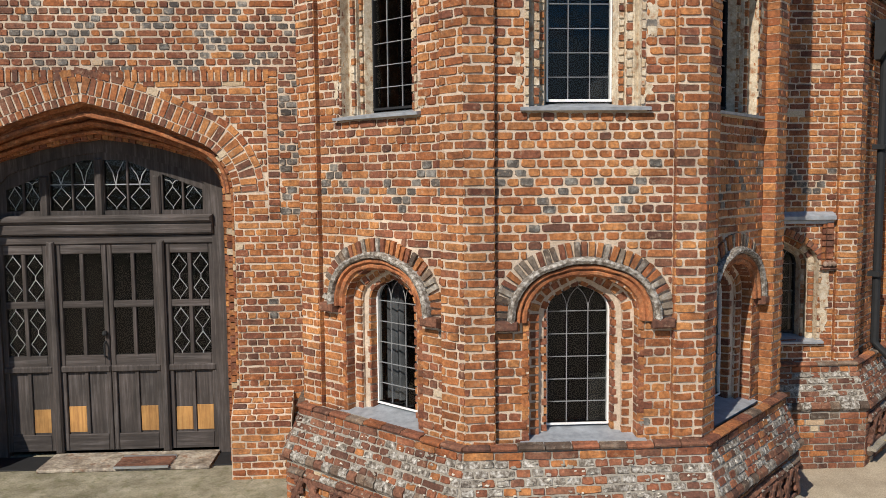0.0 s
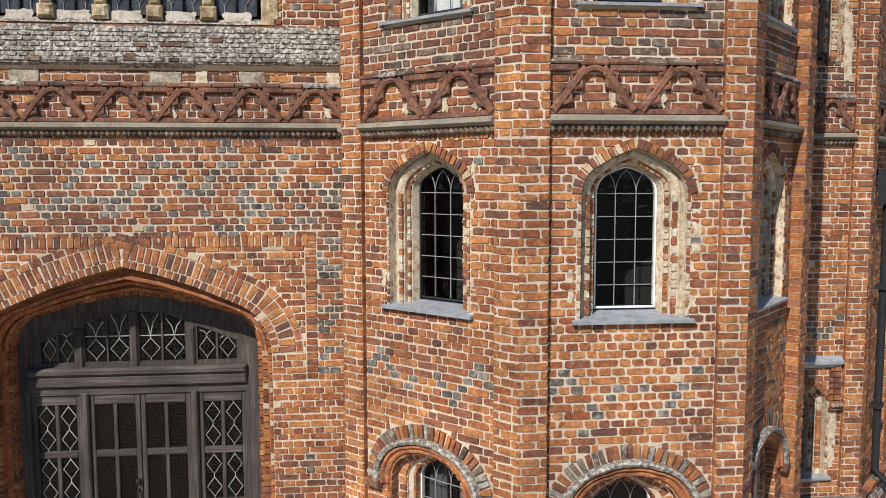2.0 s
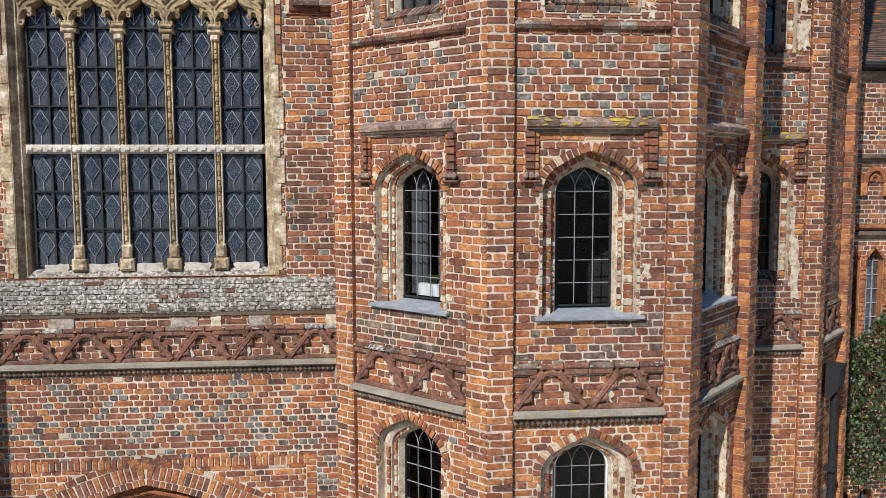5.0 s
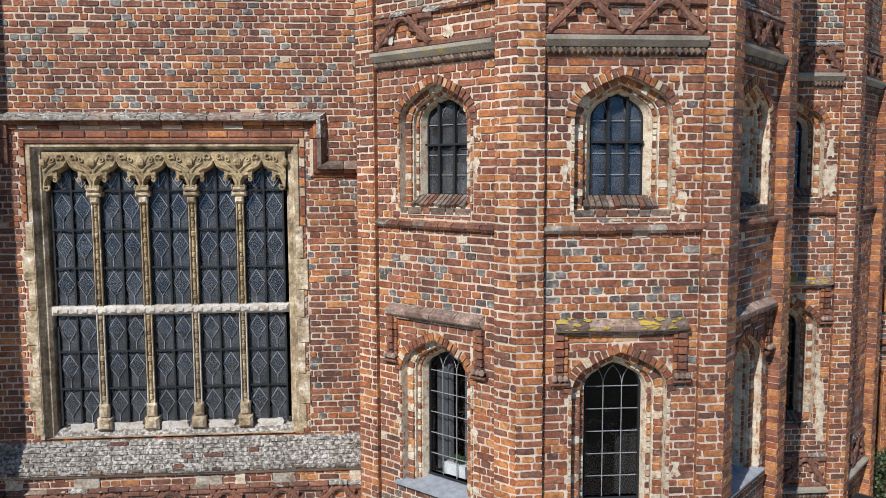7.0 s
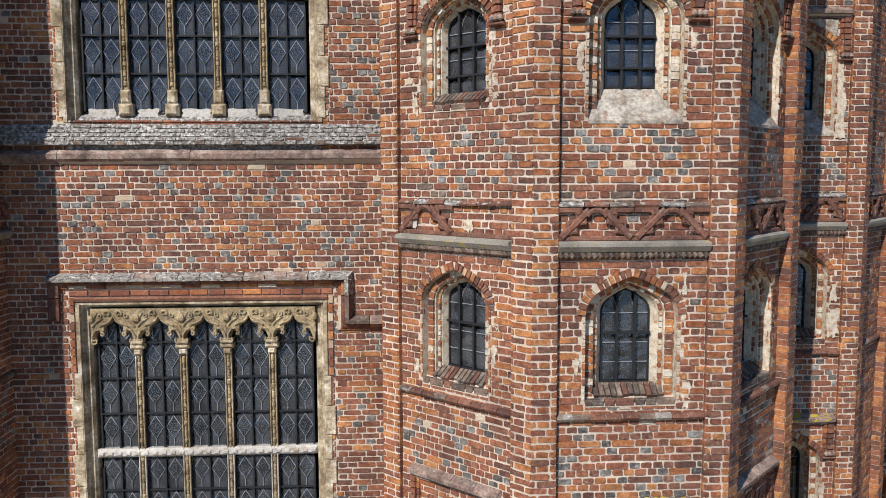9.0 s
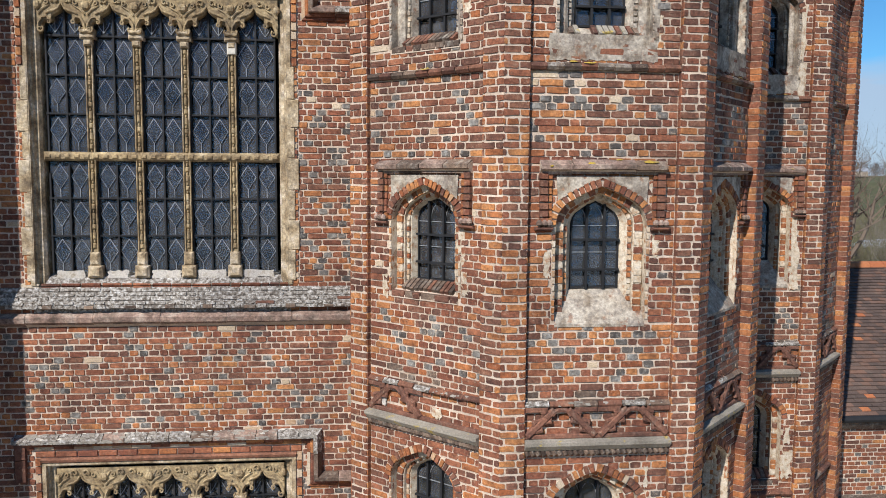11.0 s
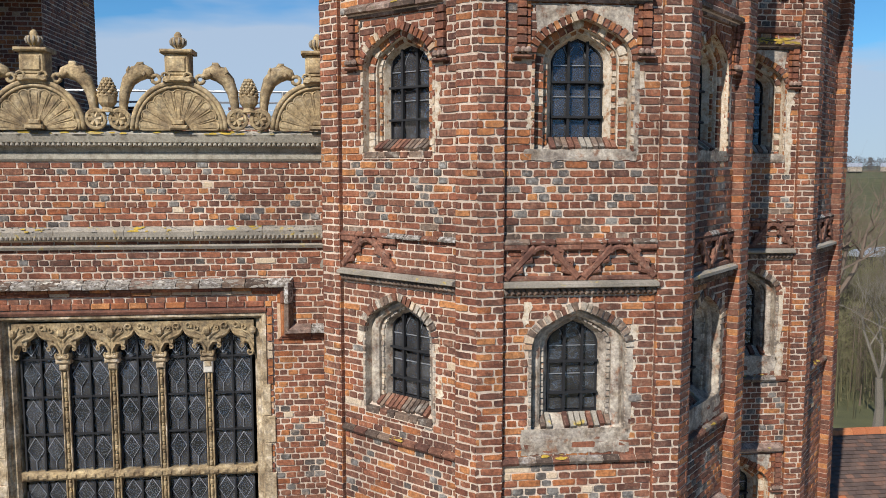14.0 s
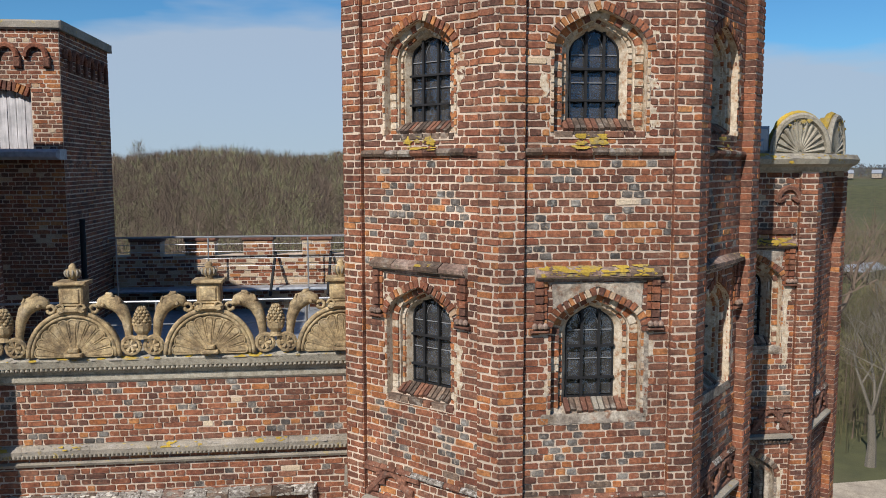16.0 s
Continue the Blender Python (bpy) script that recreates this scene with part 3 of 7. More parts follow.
def ragged(u0, u1, z0, z1, rough=0.03, n=9):
    """An uneven closed outline of about this size."""
    r = lambda: rng.uniform(-rough, rough)
    pts = [(u0 + (u1 - u0) * i / n, z0 + r()) for i in range(n)] + [(u1 + r(), z0 + (z1 - z0) * i / 4) for i in range(4)]
    return pts + [(u1 - (u1 - u0) * i / n, z1 + r() * 0.5) for i in range(n)] + [(u0 + r(), z1 - (z1 - z0) * i / 4) for i in range(4)]


def blots(name, parent, fr, u0, u1, z0, z1, n, d, mat=None, big=0.045):
    """Small uneven crusts of lichen scattered over a strip of a plane."""
    s = Shape()
    for i in range(n):
        u, z = rng.uniform(u0, u1), rng.uniform(z0, z1)
        r = big * rng.random() ** 2 + 0.008
        ring_pts = [(r * rng.uniform(0.55, 1.2), 6.28318 * k / 11) for k in range(11)]
        pts = [(u + 1.5 * a * math.cos(b), min(z1, max(z0, z + 0.8 * a * math.sin(b)))) for a, b in ring_pts]
        q = [fr.at(u, min(z1, max(z0, z)), d + 0.003 * rng.random() + 0.002)] + [fr.at(x, y, d) for x, y in pts]
        s.add(q, [(0, 1 + k, 1 + (k + 1) % 11) for k in range(11)], mat or M_MOSS)
    return s.make(name, parent, "crusts of yellow lichen", kind="stuff")


# ---- ground ----
GROUND = -0.62
s = Shape()
n = 72
rad = [0, 6, 14, 30, 60, 120, 280, 330, 380, 430, 900, 1500, 4000]


def swell(k):
    k = min(1, max(0, k))
    return k * k * (3 - 2 * k)


def land(x, y):
    """Height of the ground: flat round the house, rising to far fields beyond the wood's end."""
    return GROUND + 15.5 * swell((math.hypot(x, y) - 280) / 140) * swell((math.atan2(x, y) - 0.30) / 0.15) * swell((2.2 - math.atan2(x, y)) / 0.4)


vs, fs = [(0, 10, GROUND)], []
for r in rad[1:]:
    vs += [(r * math.cos(6.28318 * k / n), 10 + r * math.sin(6.28318 * k / n), land(r * math.cos(6.28318 * k / n), r * math.sin(6.28318 * k / n))) for k in range(n)]
fs += [(0, 1 + k, 1 + (k + 1) % n) for k in range(n)]
for i in range(len(rad) - 2):
    fs += [(1 + i * n + k, 1 + (i + 1) * n + k, 1 + (i + 1) * n + (k + 1) % n, 1 + i * n + (k + 1) % n) for k in range(n)]
s.add(vs, fs, M_GRASS)
ground = tagged(s.make("ground"), "rough green grassland and fields in early spring", "ground", kind="structure")
s = Shape()
outline = [(-30, -14), (14, -14), (26, 6), (34, 18), (30, 24), (22, 21), (16, 12), (-30, 12)]
s.sheet(Frame((0, 0, GROUND + 0.02), (1, 0, 0), (0, 1, 0)), outline, [], 0, M_GRAVEL)
forecourt = tagged(s.make("forecourt"), "pale raked gravel forecourt before the gatehouse", "gravel", kind="structure")

CRUSTED = [M_ORANGE, M_RED, M_BROWN, M_GREY, M_LIME, M_SCALE]

# ---- the octagonal towers ----
SIDE = 2.08
PIER = 0.26
DEEP = -0.075


def low_high(zm):
    k = min(1, max(0, (zm - 3) / 13))
    return [a + (b - a) * k for a, b in zip(MIX_PIER_LOW, MIX_PIER_HIGH)]


def panel_mix(zm):
    if 5.6 < zm < 6.12:
        return (0.14, 0.22, 0.24, 0.0, 0.0, 0.40)
    if 11.0 < zm < 11.25 or 16.5 < zm < 16.76:
        return (0.10, 0.28, 0.34, 0.0, 0.0, 0.28)
    if zm < 5.2:
        return MIX_LOW
    k = min(1, max(0, (zm - 11) / 7))
    return [a + (b - a) * k for a, b in zip(MIX_MID, MIX_HIGH)]


def diaper_zone(z):
    return 2.45 < z < 3.4 or 8.05 < z < 8.85 or 11.25 < z < 11.85 or 13.55 < z < 14.35 or 16.75 < z < 17.3 or 19.0 < z < 20.0


def lattice(pitch, rise, u0, z0, thick=0.13):
    def grey(u, z, k):
        a = ((u - u0) / pitch + (z - z0) / rise) % 1
        b = ((u - u0) / pitch - (z - z0) / rise) % 1
        return min(a, 1 - a) < thick or min(b, 1 - b) < thick
    return grey


# storey: foot of the glass, its apex, the outer apex, the look, the foot of the sill
STOREYS = [
    dict(g0=0.73, g1=1.97, look="hooded", sill="lead", bars="lights", frame=M_WHITE),
    dict(g0=3.53, g1=4.78, look="plain", sill="lead", bars="lights", frame=M_WHITE),
    dict(g0=6.20, g1=7.58, look="label", top=8.02, stop=7.42, moss=True, sill="lead", bars="lights", frame=M_IRON),
    dict(g0=9.21, g1=10.18, look="plain", sill="brick", bars="iron", frame=M_IRON),
    dict(g0=12.20, g1=13.09, look="label", top=13.47, stop=12.80, sill="cement", bars="iron", frame=M_IRON),
    dict(g0=14.83, g1=15.75, look="cement", sill="cement", bars="iron", frame=M_IRON),
    dict(g0=17.55, g1=18.50, look="label", top=18.90, stop=18.27, moss=True, sill="cement", drop=0.19, bars="iron", frame=M_IRON),
    dict(g0=20.39, g1=21.28, look="plain", sill="brick", bars="iron", frame=M_IRON),
]
FRIEZES = [(5.07, 5.20, 5.62), (10.52, 10.68, 11.02), (16.06, 16.18, 16.54)]
SILL_BANDS = [8.86, 14.36, 20.02]
TOP = 23.2


def dims(st, k=1.0):
    """Half widths, springing and rises of one tower window, from the outside in."""
    rise = 0.24 * k
    zs = st["g1"] - rise
    return zs, 0.465 * k, 0.36 * k, (0.258 if st.get("front") and st["g0"] > 8 else 0.285) * k, rise


def tower_window(fr, st, parent, k=1.0, detail=True, curtain=False):
    zs, hw0, hw1, hw2, rise = dims(st, k)
    g0 = st["g0"]
    cement = st["sill"] == "cement"
    foot = {"lead": g0 - 0.085, "brick": g0 - 0.17, "cement": g0 - (0.34 if 12 < g0 < 13 else 0.17)}[st["sill"]]
    o0 = opening(0, foot, zs, hw0, rise + 0.15, 0.60)
    o1 = opening(0, foot + 0.02, zs, hw1, rise + 0.075, 0.60)
    o2 = opening(0, foot + 0.04, zs, hw2, rise, 0.60)
    s = Shape()
    masonry_s = Shape()
    # returns between the orders
    hooded = st["look"] == "hooded"
    skin = {"cement": M_RENDER, "hooded": M_ORANGE}.get(st["look"], M_PLASTER)
    om = opening(0, foot + 0.03, zs, hw1 - 0.05, rise + 0.035, 0.60)
    if hooded:
        s.strip(fr, [(o0, DEEP - 0.004), (o0, DEEP - 0.10), (o1, DEEP - 0.125), (o1, DEEP - 0.15), (om, DEEP - 0.16), (o2, DEEP - 0.24)], M_MORTAR)
        ring(masonry_s, fr, o1, 0.0, hw0 - hw1 - 0.01, DEEP - 0.14, DEEP - 0.105, [M_ORANGE, M_RED], COURSE, [0.7, 0.3])
        ring(masonry_s, fr, o0, -0.008, 0.06, DEEP - 0.10, DEEP - 0.004, [M_ORANGE, M_RED], COURSE)
        ring(masonry_s, fr, o2, -0.004, hw1 - hw2 - 0.004, DEEP - 0.235, DEEP - 0.158, [M_ORANGE, M_RED], COURSE)
    else:
        # a rounded fillet of limewash, then an inner ring of small bricks
        oa, ob = opening(0, foot, zs, hw0 - 0.035, rise + 0.125, 0.60), opening(0, foot, zs, hw1 + 0.03, rise + 0.095, 0.60)
        s.strip(fr, [(o0, DEEP - 0.004), (o0, DEEP - 0.10), (oa, DEEP - 0.082), (ob, DEEP - 0.085), (o1, DEEP - 0.105), (o1, DEEP - 0.15), (om, DEEP - 0.16), (o2, DEEP - 0.24)], skin)
        inner = ([M_RENDER, M_PLASTER], [0.85, 0.15]) if st["look"] == "cement" else ([M_ORANGE, M_LIME, M_RED, M_PLASTER], [0.34, 0.2, 0.12, 0.34])
        if st.get("bricky"):
            ring(masonry_s, fr, o1, 0.006, hw0 - hw1 - 0.012, DEEP - 0.14, DEEP - 0.076, [M_ORANGE, M_RED, M_BROWN, M_PLASTER], COURSE, [0.42, 0.2, 0.1, 0.28], 0.005)
        elif st["sill"] == "lead":
            for sg in (-1, 1):
                line = [(sg * (hw1 + 0.004), foot + 0.04), (sg * (hw1 + 0.004), zs)]
                ring(masonry_s, fr, line, *((0.0, 0.05) if sg > 0 else (-0.05, 0.0)), DEEP - 0.13, DEEP - 0.074, [M_ORANGE, M_RED, M_LIME, M_PLASTER], COURSE, [0.45, 0.2, 0.1, 0.25], 0.005)
        ring(masonry_s, fr, om, 0.004, 0.048, DEEP - 0.20, DEEP - 0.135, inner[0], 0.06, inner[1], 0.004)
    head = arch(0, zs, hw0, rise + 0.15, 0.60)
    if hooded:
        mats, wts = [M_ORANGE, M_RED, M_WEATHER, M_CRUST], [0.36, 0.20, 0.14, 0.30]
        hoop = lambda w0: [(w0, zs - 0.05)] + arch(0, zs - 0.02, w0, 0.34 + (w0 - 0.465) * 0.95, 0.72) + [(-w0, zs - 0.05)]
        roll = Shape()
        roll.strip(fr, [(hoop(0.655), DEEP - 0.01), (hoop(0.65), DEEP + 0.075), (hoop(0.625), DEEP + 0.09), (hoop(0.595), DEEP + 0.075), (hoop(0.585), DEEP + 0.03)], M_SCALE)
        inner_roll = Shape()
        inner_roll.strip(fr, [(hoop(0.59), DEEP + 0.02), (hoop(0.575), DEEP + 0.05), (hoop(0.55), DEEP + 0.052), (hoop(0.535), DEEP + 0.02), (hoop(0.515), DEEP + 0.03), (hoop(0.49), DEEP + 0.025), (hoop(0.475), DEEP - 0.01), (hoop(0.462), DEEP - 0.03)], M_MOULD)
        line = arch(0, zs - 0.02, 0.65, 0.515, 0.72)
        ring(masonry_s, fr, line, 0.0, 0.13, DEEP - 0.05, DEEP + 0.02, mats, 0.060, wts)
        for sg in (-1, 1):
            a, b = sorted((sg * 0.57, sg * 0.76))
            masonry_s.box(fr, a, b, zs - 0.11, zs - 0.03, DEEP - 0.04, DEEP + 0.09, M_BROWN, 0.012)
    else:
        hm = ([M_RENDER, M_WEATHER, M_LIME, M_BROWN], [0.36, 0.26, 0.10, 0.28]) if st["look"] == "cement" else ([M_ORANGE, M_RED, M_LIME, M_BROWN], [0.40, 0.34, 0.08, 0.18])
        ring(masonry_s, fr, head, 0.0, 0.088, DEEP - 0.04, DEEP + 0.012, hm[0], 0.060, hm[1], 0.005)
        for sg in (-1, 1):
            line = [(sg * hw0, foot + 0.03), (sg * hw0, zs)]
            ring(masonry_s, fr, line, *((0.0, 0.035) if sg > 0 else (-0.035, 0.0)), DEEP - 0.04, DEEP + 0.004, [skin] if st["look"] == "cement" else [skin, M_RED, M_LIME, M_ORANGE], COURSE)
    w = s.make("window", parent)
    if hooded:
        roll.make("hood_mould", w, "rounded hood moulding crusted with pale lichen")
        inner_roll.make("arch_moulding", w, "moulded red brick orders")
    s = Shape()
    # shade deep in the opening is put into the reveal's colour
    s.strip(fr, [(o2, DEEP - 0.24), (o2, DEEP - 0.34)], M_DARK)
    s.make("inner_reveal", w, "near-black inner reveal, shade put into its colour")
    masonry_s.make("arch_brickwork", w, "ring of small weathered bricks round the opening", kind="stuff")
    # old lime and cement smeared over the bricks round the opening
    if st["look"] in ("label", "cement") and st["g0"] > 10:
        s = Shape()
        if st["look"] == "label" and (st["g0"] < 14 or st.get("front")):
            a, tz = 0.47 * k, st["top"] - 0.125
            curve = [(u, z) for u, z in arch(0, zs, hw0 + 0.09, rise + 0.235, 0.60) if abs(u) < a]
            s.sheet(fr, curve + [(-a, tz), (a, tz)], [], DEEP + 0.011, M_RENDER)
        if cement and st["g0"] > 14:
            s.sheet(fr, ragged(-hw0 - 0.10, hw0 + 0.06, foot - (0.19 if st["g0"] < 15 else 0.05), foot + 0.06, 0.012, 27), [], DEEP + 0.003, M_RENDER)
            s.sheet(fr, ragged(hw0 + 0.02, hw0 + 0.075, foot, zs, 0.012), [], DEEP + 0.003, M_RENDER)
        if s.f:
            s.make("render_patch", w, "patch of old grey cement smeared on the brickwork")
    if k == 1 and not hooded:
        # thin lime smears that the bricks show through
        for i in range(5):
            s = Shape()
            z, sg = rng.uniform(foot - 0.1, zs + 0.3), -1 if i == 4 else 1
            u = sg * (hw0 + rng.uniform(0.04, 0.10))
            s.sheet(fr, ragged(u - rng.uniform(0.02, 0.045), u + rng.uniform(0.02, 0.045), z, z + rng.uniform(0.08, 0.30), 0.022, 8), [], DEEP - 0.0005 + 0.0006 * i, M_PLASTER)
            s.make("lime_smear", w, "thin smear of old lime on the bricks")
    if k < 1:
        for i in range(3):
            s = Shape()
            z = rng.uniform(foot - 0.3, zs - 0.2)
            u = hw0 + rng.uniform(0.01, 0.05)
            s.sheet(fr, ragged(u, u + rng.uniform(0.06, 0.14), z, z + rng.uniform(0.2, 0.6), 0.025, 5), [], DEEP + 0.009 + 0.001 * i, M_PLASTER)
            s.make("lime_patch", w, "old limewash clinging beside the window")
    # sill
    s = Shape()
    if st["sill"] == "lead":
        s.run(fr, [(DEEP - 0.34, g0 - 0.01), (DEEP - 0.34, g0 - 0.06), (DEEP + 0.05, g0 - 0.10), (DEEP + 0.055, g0 - 0.075)], -0.54 * k, 0.54 * k, M_LEAD)
        s.make("sill", w, "grey lead-covered sill")
    else:
        s.run(fr, [(DEEP - 0.34, g0 - 0.02), (DEEP - 0.34, foot - 0.03), (DEEP + 0.004, foot - 0.03), (DEEP + 0.004, foot), (DEEP - 0.22, g0 - 0.015)], -hw0, hw0, M_RENDER if cement else M_MORTAR)
        nb = 12 if k == 1 else 9
        s.make("sill", w, "rough cement-washed sill" if cement else "worn sloping brick sill")
        for i in range(nb):
            if cement and (foot < g0 - 0.2 or rng.random() < 0.35):
                continue
            s = Shape()
            a = -hw1 + (i + 0.08) * 2 * hw1 / nb
            m = rng.choice([M_WEATHER, M_WEATHER, M_BROWN] if not cement else [M_WEATHER, M_BROWN, M_LICHEN])
            sl = Frame(fr.at(0, g0 - 0.02, DEEP - 0.22), fr.u, fr.v * -0.17 + fr.n * 0.24)
            s.box(sl, a, a + 2 * hw1 / nb - 0.014, 0.02, 0.17 + rng.uniform(0, 0.03), -0.05, 0.022 + rng.uniform(0, 0.008), m, 0.008)
            s.make("brick", w)
        # worn courses below the slope
        if not cement:
            u = -hw0
            while u < hw0 - 0.03:
                e = min(hw0, u + rng.choice((0.11, 0.2)))
                pb = Shape()
                pb.box(fr, u + 0.005, e - 0.005, foot - 0.02, foot + 0.045, DEEP - 0.1, DEEP + 0.01 + rng.uniform(-0.006, 0.006), rng.choice([M_WEATHER, M_BROWN, M_WEATHER]), 0.008)
                pb.make("brick", w)
                u = e
    # frame, bars, pane
    hg = hw2 - 0.005
    fw = 0.015
    dep = DEEP - 0.25
    out, inn = opening(0, g0, zs, hg, rise - 0.005, 0.72), opening(0, g0 + fw, zs, hg - fw, rise - fw, 0.72)
    s = Shape()
    s.strip(fr, [(out, dep - 0.03), (out, dep + 0.02), (inn, dep + 0.02), (inn, dep - 0.03)], st["frame"], True)
    s.box(fr, -hg, hg, g0 - 0.005, g0 + fw, dep - 0.03, dep + 0.025, st["frame"])
    s.make("window_frame", w, "white-painted frame" if st["frame"] is M_WHITE else "black iron frame")
    x = z = 0

    def bar(kind, draw):
        one = Shape()
        draw(one)
        one.make(kind, w)

    if st["bars"] == "lights":
        t = 0.0032
        for x in (-hg / 3, hg / 3):
            bar("glazing_bar", lambda q, x=x, z=z: q.box(fr, x - t, x + t, g0, zs + 0.02, dep, dep + 0.012, M_LINE))
        rows = 5
        for i in range(1, rows + 1):
            z = g0 + (zs - g0) * i / rows
            bar("glazing_bar", lambda q, x=x, z=z: q.box(fr, -hg + 0.02, hg - 0.02, z - t, z + t, dep, dep + 0.011, M_LINE))
        for x0, sg in ((-hg / 3, 1), (-hg / 3, -1), (hg / 3, 1), (hg / 3, -1), (-hg, 1), (hg, -1)):
            pts = []
            for i in range(6):
                a = i / 5 * 1.15
                pts.append(fr.at(x0 + sg * hg * 0.62 * (1 - math.cos(a)), zs + 0.01 + 0.22 * math.sin(a) * k, dep + 0.006))
            bar("glazing_bar", lambda q, pts=pts: q.tube(pts, 0.0045, M_LINE, 4))
    else:
        for x in (-hg * 0.36, hg * 0.36):
            bar("iron_bar", lambda q, x=x, z=z: q.box(fr, x - 0.012, x + 0.012, g0 - 0.015, st["g1"] - 0.03, dep + 0.02, dep + 0.05, M_IRON))
        for i in ((0.62,) if st["g0"] < 10 else (0.25, 0.66)):
            z = g0 + (zs - g0 + 0.1) * i
            bar("iron_bar", lambda q, x=x, z=z: q.box(fr, -hg, hg, z - 0.011, z + 0.011, dep + 0.015, dep + 0.055, M_IRON))
        for i in (0.28, 0.56, 0.98):
            z = g0 + (zs - g0) * i
            bar("glazing_bar", lambda q, x=x, z=z: q.box(fr, -hg + 0.01, hg - 0.01, z - 0.004, z + 0.004, dep, dep + 0.010, M_LINE))
        for x0, sg in ((-hg * 0.36, 1), (-hg * 0.36, -1), (hg * 0.36, 1), (hg * 0.36, -1)):
            pts = [fr.at(x0 + sg * hg * 0.5 * (1 - math.cos(i / 4)), zs + 0.2 * k * math.sin(i / 4), dep + 0.005) for i in range(5)]
            bar("glazing_bar", lambda q, pts=pts: q.tube(pts, 0.004, M_LINE, 4))
    s = Shape()
    s.sheet(fr, out, [], dep - 0.004, M_CLEAR if st["bars"] == "lights" else M_GLASS)
    s.make("pane", w).visible_shadow = False
    if curtain:
        if st["g0"] > 5:
            # a white pot with a small plant on the inner sill
            pot = Shape()
            pot.run(fr, [(dep - 0.10, g0 + 0.02), (dep - 0.03, g0 + 0.02), (dep - 0.02, g0 + 0.15), (dep - 0.11, g0 + 0.15)], -hg + 0.17, hg - 0.10, M_WHITE)
            pot.make("planter", w, "small white planter on the inner sill")
            pot = Shape()
            for i in range(14):
                a, x = rng.uniform(-0.8, 0.8), rng.uniform(0.0, 0.10)
                pot.tube([fr.at(x, g0 + 0.15, dep - 0.06), fr.at(x + 0.05 * a, g0 + 0.24, dep - 0.06 + rng.uniform(-0.03, 0.03))], [0.004, 0.016], M_LEAF, 4)
            pot.make("plant", w, "little green plant")
        s = Shape()
        pts = [(-hg + 2 * hg * i / 24, 0) for i in range(25)]
        front = [fr.at(u, g0 + 0.02, dep - 0.12 + 0.03 * math.sin(i * 1.9)) for i, (u, _) in enumerate(pts)]
        back = [fr.at(u, st["g1"], dep - 0.12 + 0.02 * math.sin(i * 1.9)) for i, (u, _) in enumerate(pts)]
        m = 25
        keepn = [i for i in range(24) if i < 9 or i > 15]
        s.add(front + back, [(i, i + 1, m + i + 1, m + i) for i in keepn], M_CURTAIN)
        s.make("curtain", w, "pale grey curtain half drawn")
    return o0, head


def label_mould(fr, st, parent, hw=0.63, mat=M_LICHEN):
    t, b = st["top"], st["stop"]
    s = Shape()
    d = DEEP
    prof = [(d - 0.02, t - 0.11), (d + 0.03, t - 0.11), (d + 0.035, t - 0.075), (d + 0.085, t - 0.06), (d + 0.09, t - 0.02), (d - 0.02, t + 0.045)]
    if "mat" in st:
        s.run(fr, prof, -hw, hw, st["mat"])
    else:
        s.run(fr, [(d - 0.02, t - 0.105), (d + 0.01, t - 0.105), (d + 0.07, t - 0.05), (d + 0.075, t - 0.025), (d - 0.02, t + 0.03)], -hw, hw, M_MORTAR)
        run_bricks(s, fr, prof, -hw, hw, [M_COPE, M_COPE, M_WEATHER], 0.30, 0.004)
    for sg in (-1, 1):
        for o, w, dd, mats in ((0.0425, 0.0425, 0.042, [M_BROWN, M_RED, M_BROWN]), (0.108, 0.022, 0.022, [M_RED, M_ORANGE])):
            u = sg * (hw - o)
            ring(s, fr, [(u, b + 0.06), (u, t - 0.09)], -w, w, d - 0.02, d + dd, mats, COURSE, None, 0.004)
        a, c = sorted((sg * (hw + 0.045), sg * (hw - 0.14)))
        s.box(fr, a, c, b + 0.005, b + 0.035, d - 0.02, d + 0.06, M_BROWN, 0.012)
        for ox in (0.045, 0.10, 0.15):
            s.lathe(fr.at((a if sg > 0 else a) + ox - 0.005, b + 0.075, d + 0.05), [(0.010, -0.03), (0.030, -0.012), (0.031, 0.012), (0.012, 0.035)], M_COPE, 7)
    hood = s.make("hood_mould", parent, "square hood mould with lichen and brick stops")
    if st["top"] > 3 and (st.get("front") or st["top"] > 15):
        m = 70 if st.get("moss") and st.get("front") and st["top"] > 15 else 30 if st.get("moss") and st.get("front") else 3
        sl = Frame(fr.at(0, t - 0.02, d + 0.092), fr.u, fr.v * 0.065 - fr.n * 0.11)
        blots("lichen", hood, sl, -hw * 0.95, hw * 0.9, -0.004, 0.12, m, 0.007)
        blots("lichen", hood, fr, -hw * 0.95, hw * 0.9, t - 0.055, t - 0.02, m // 2, d + 0.096, None, 0.025)


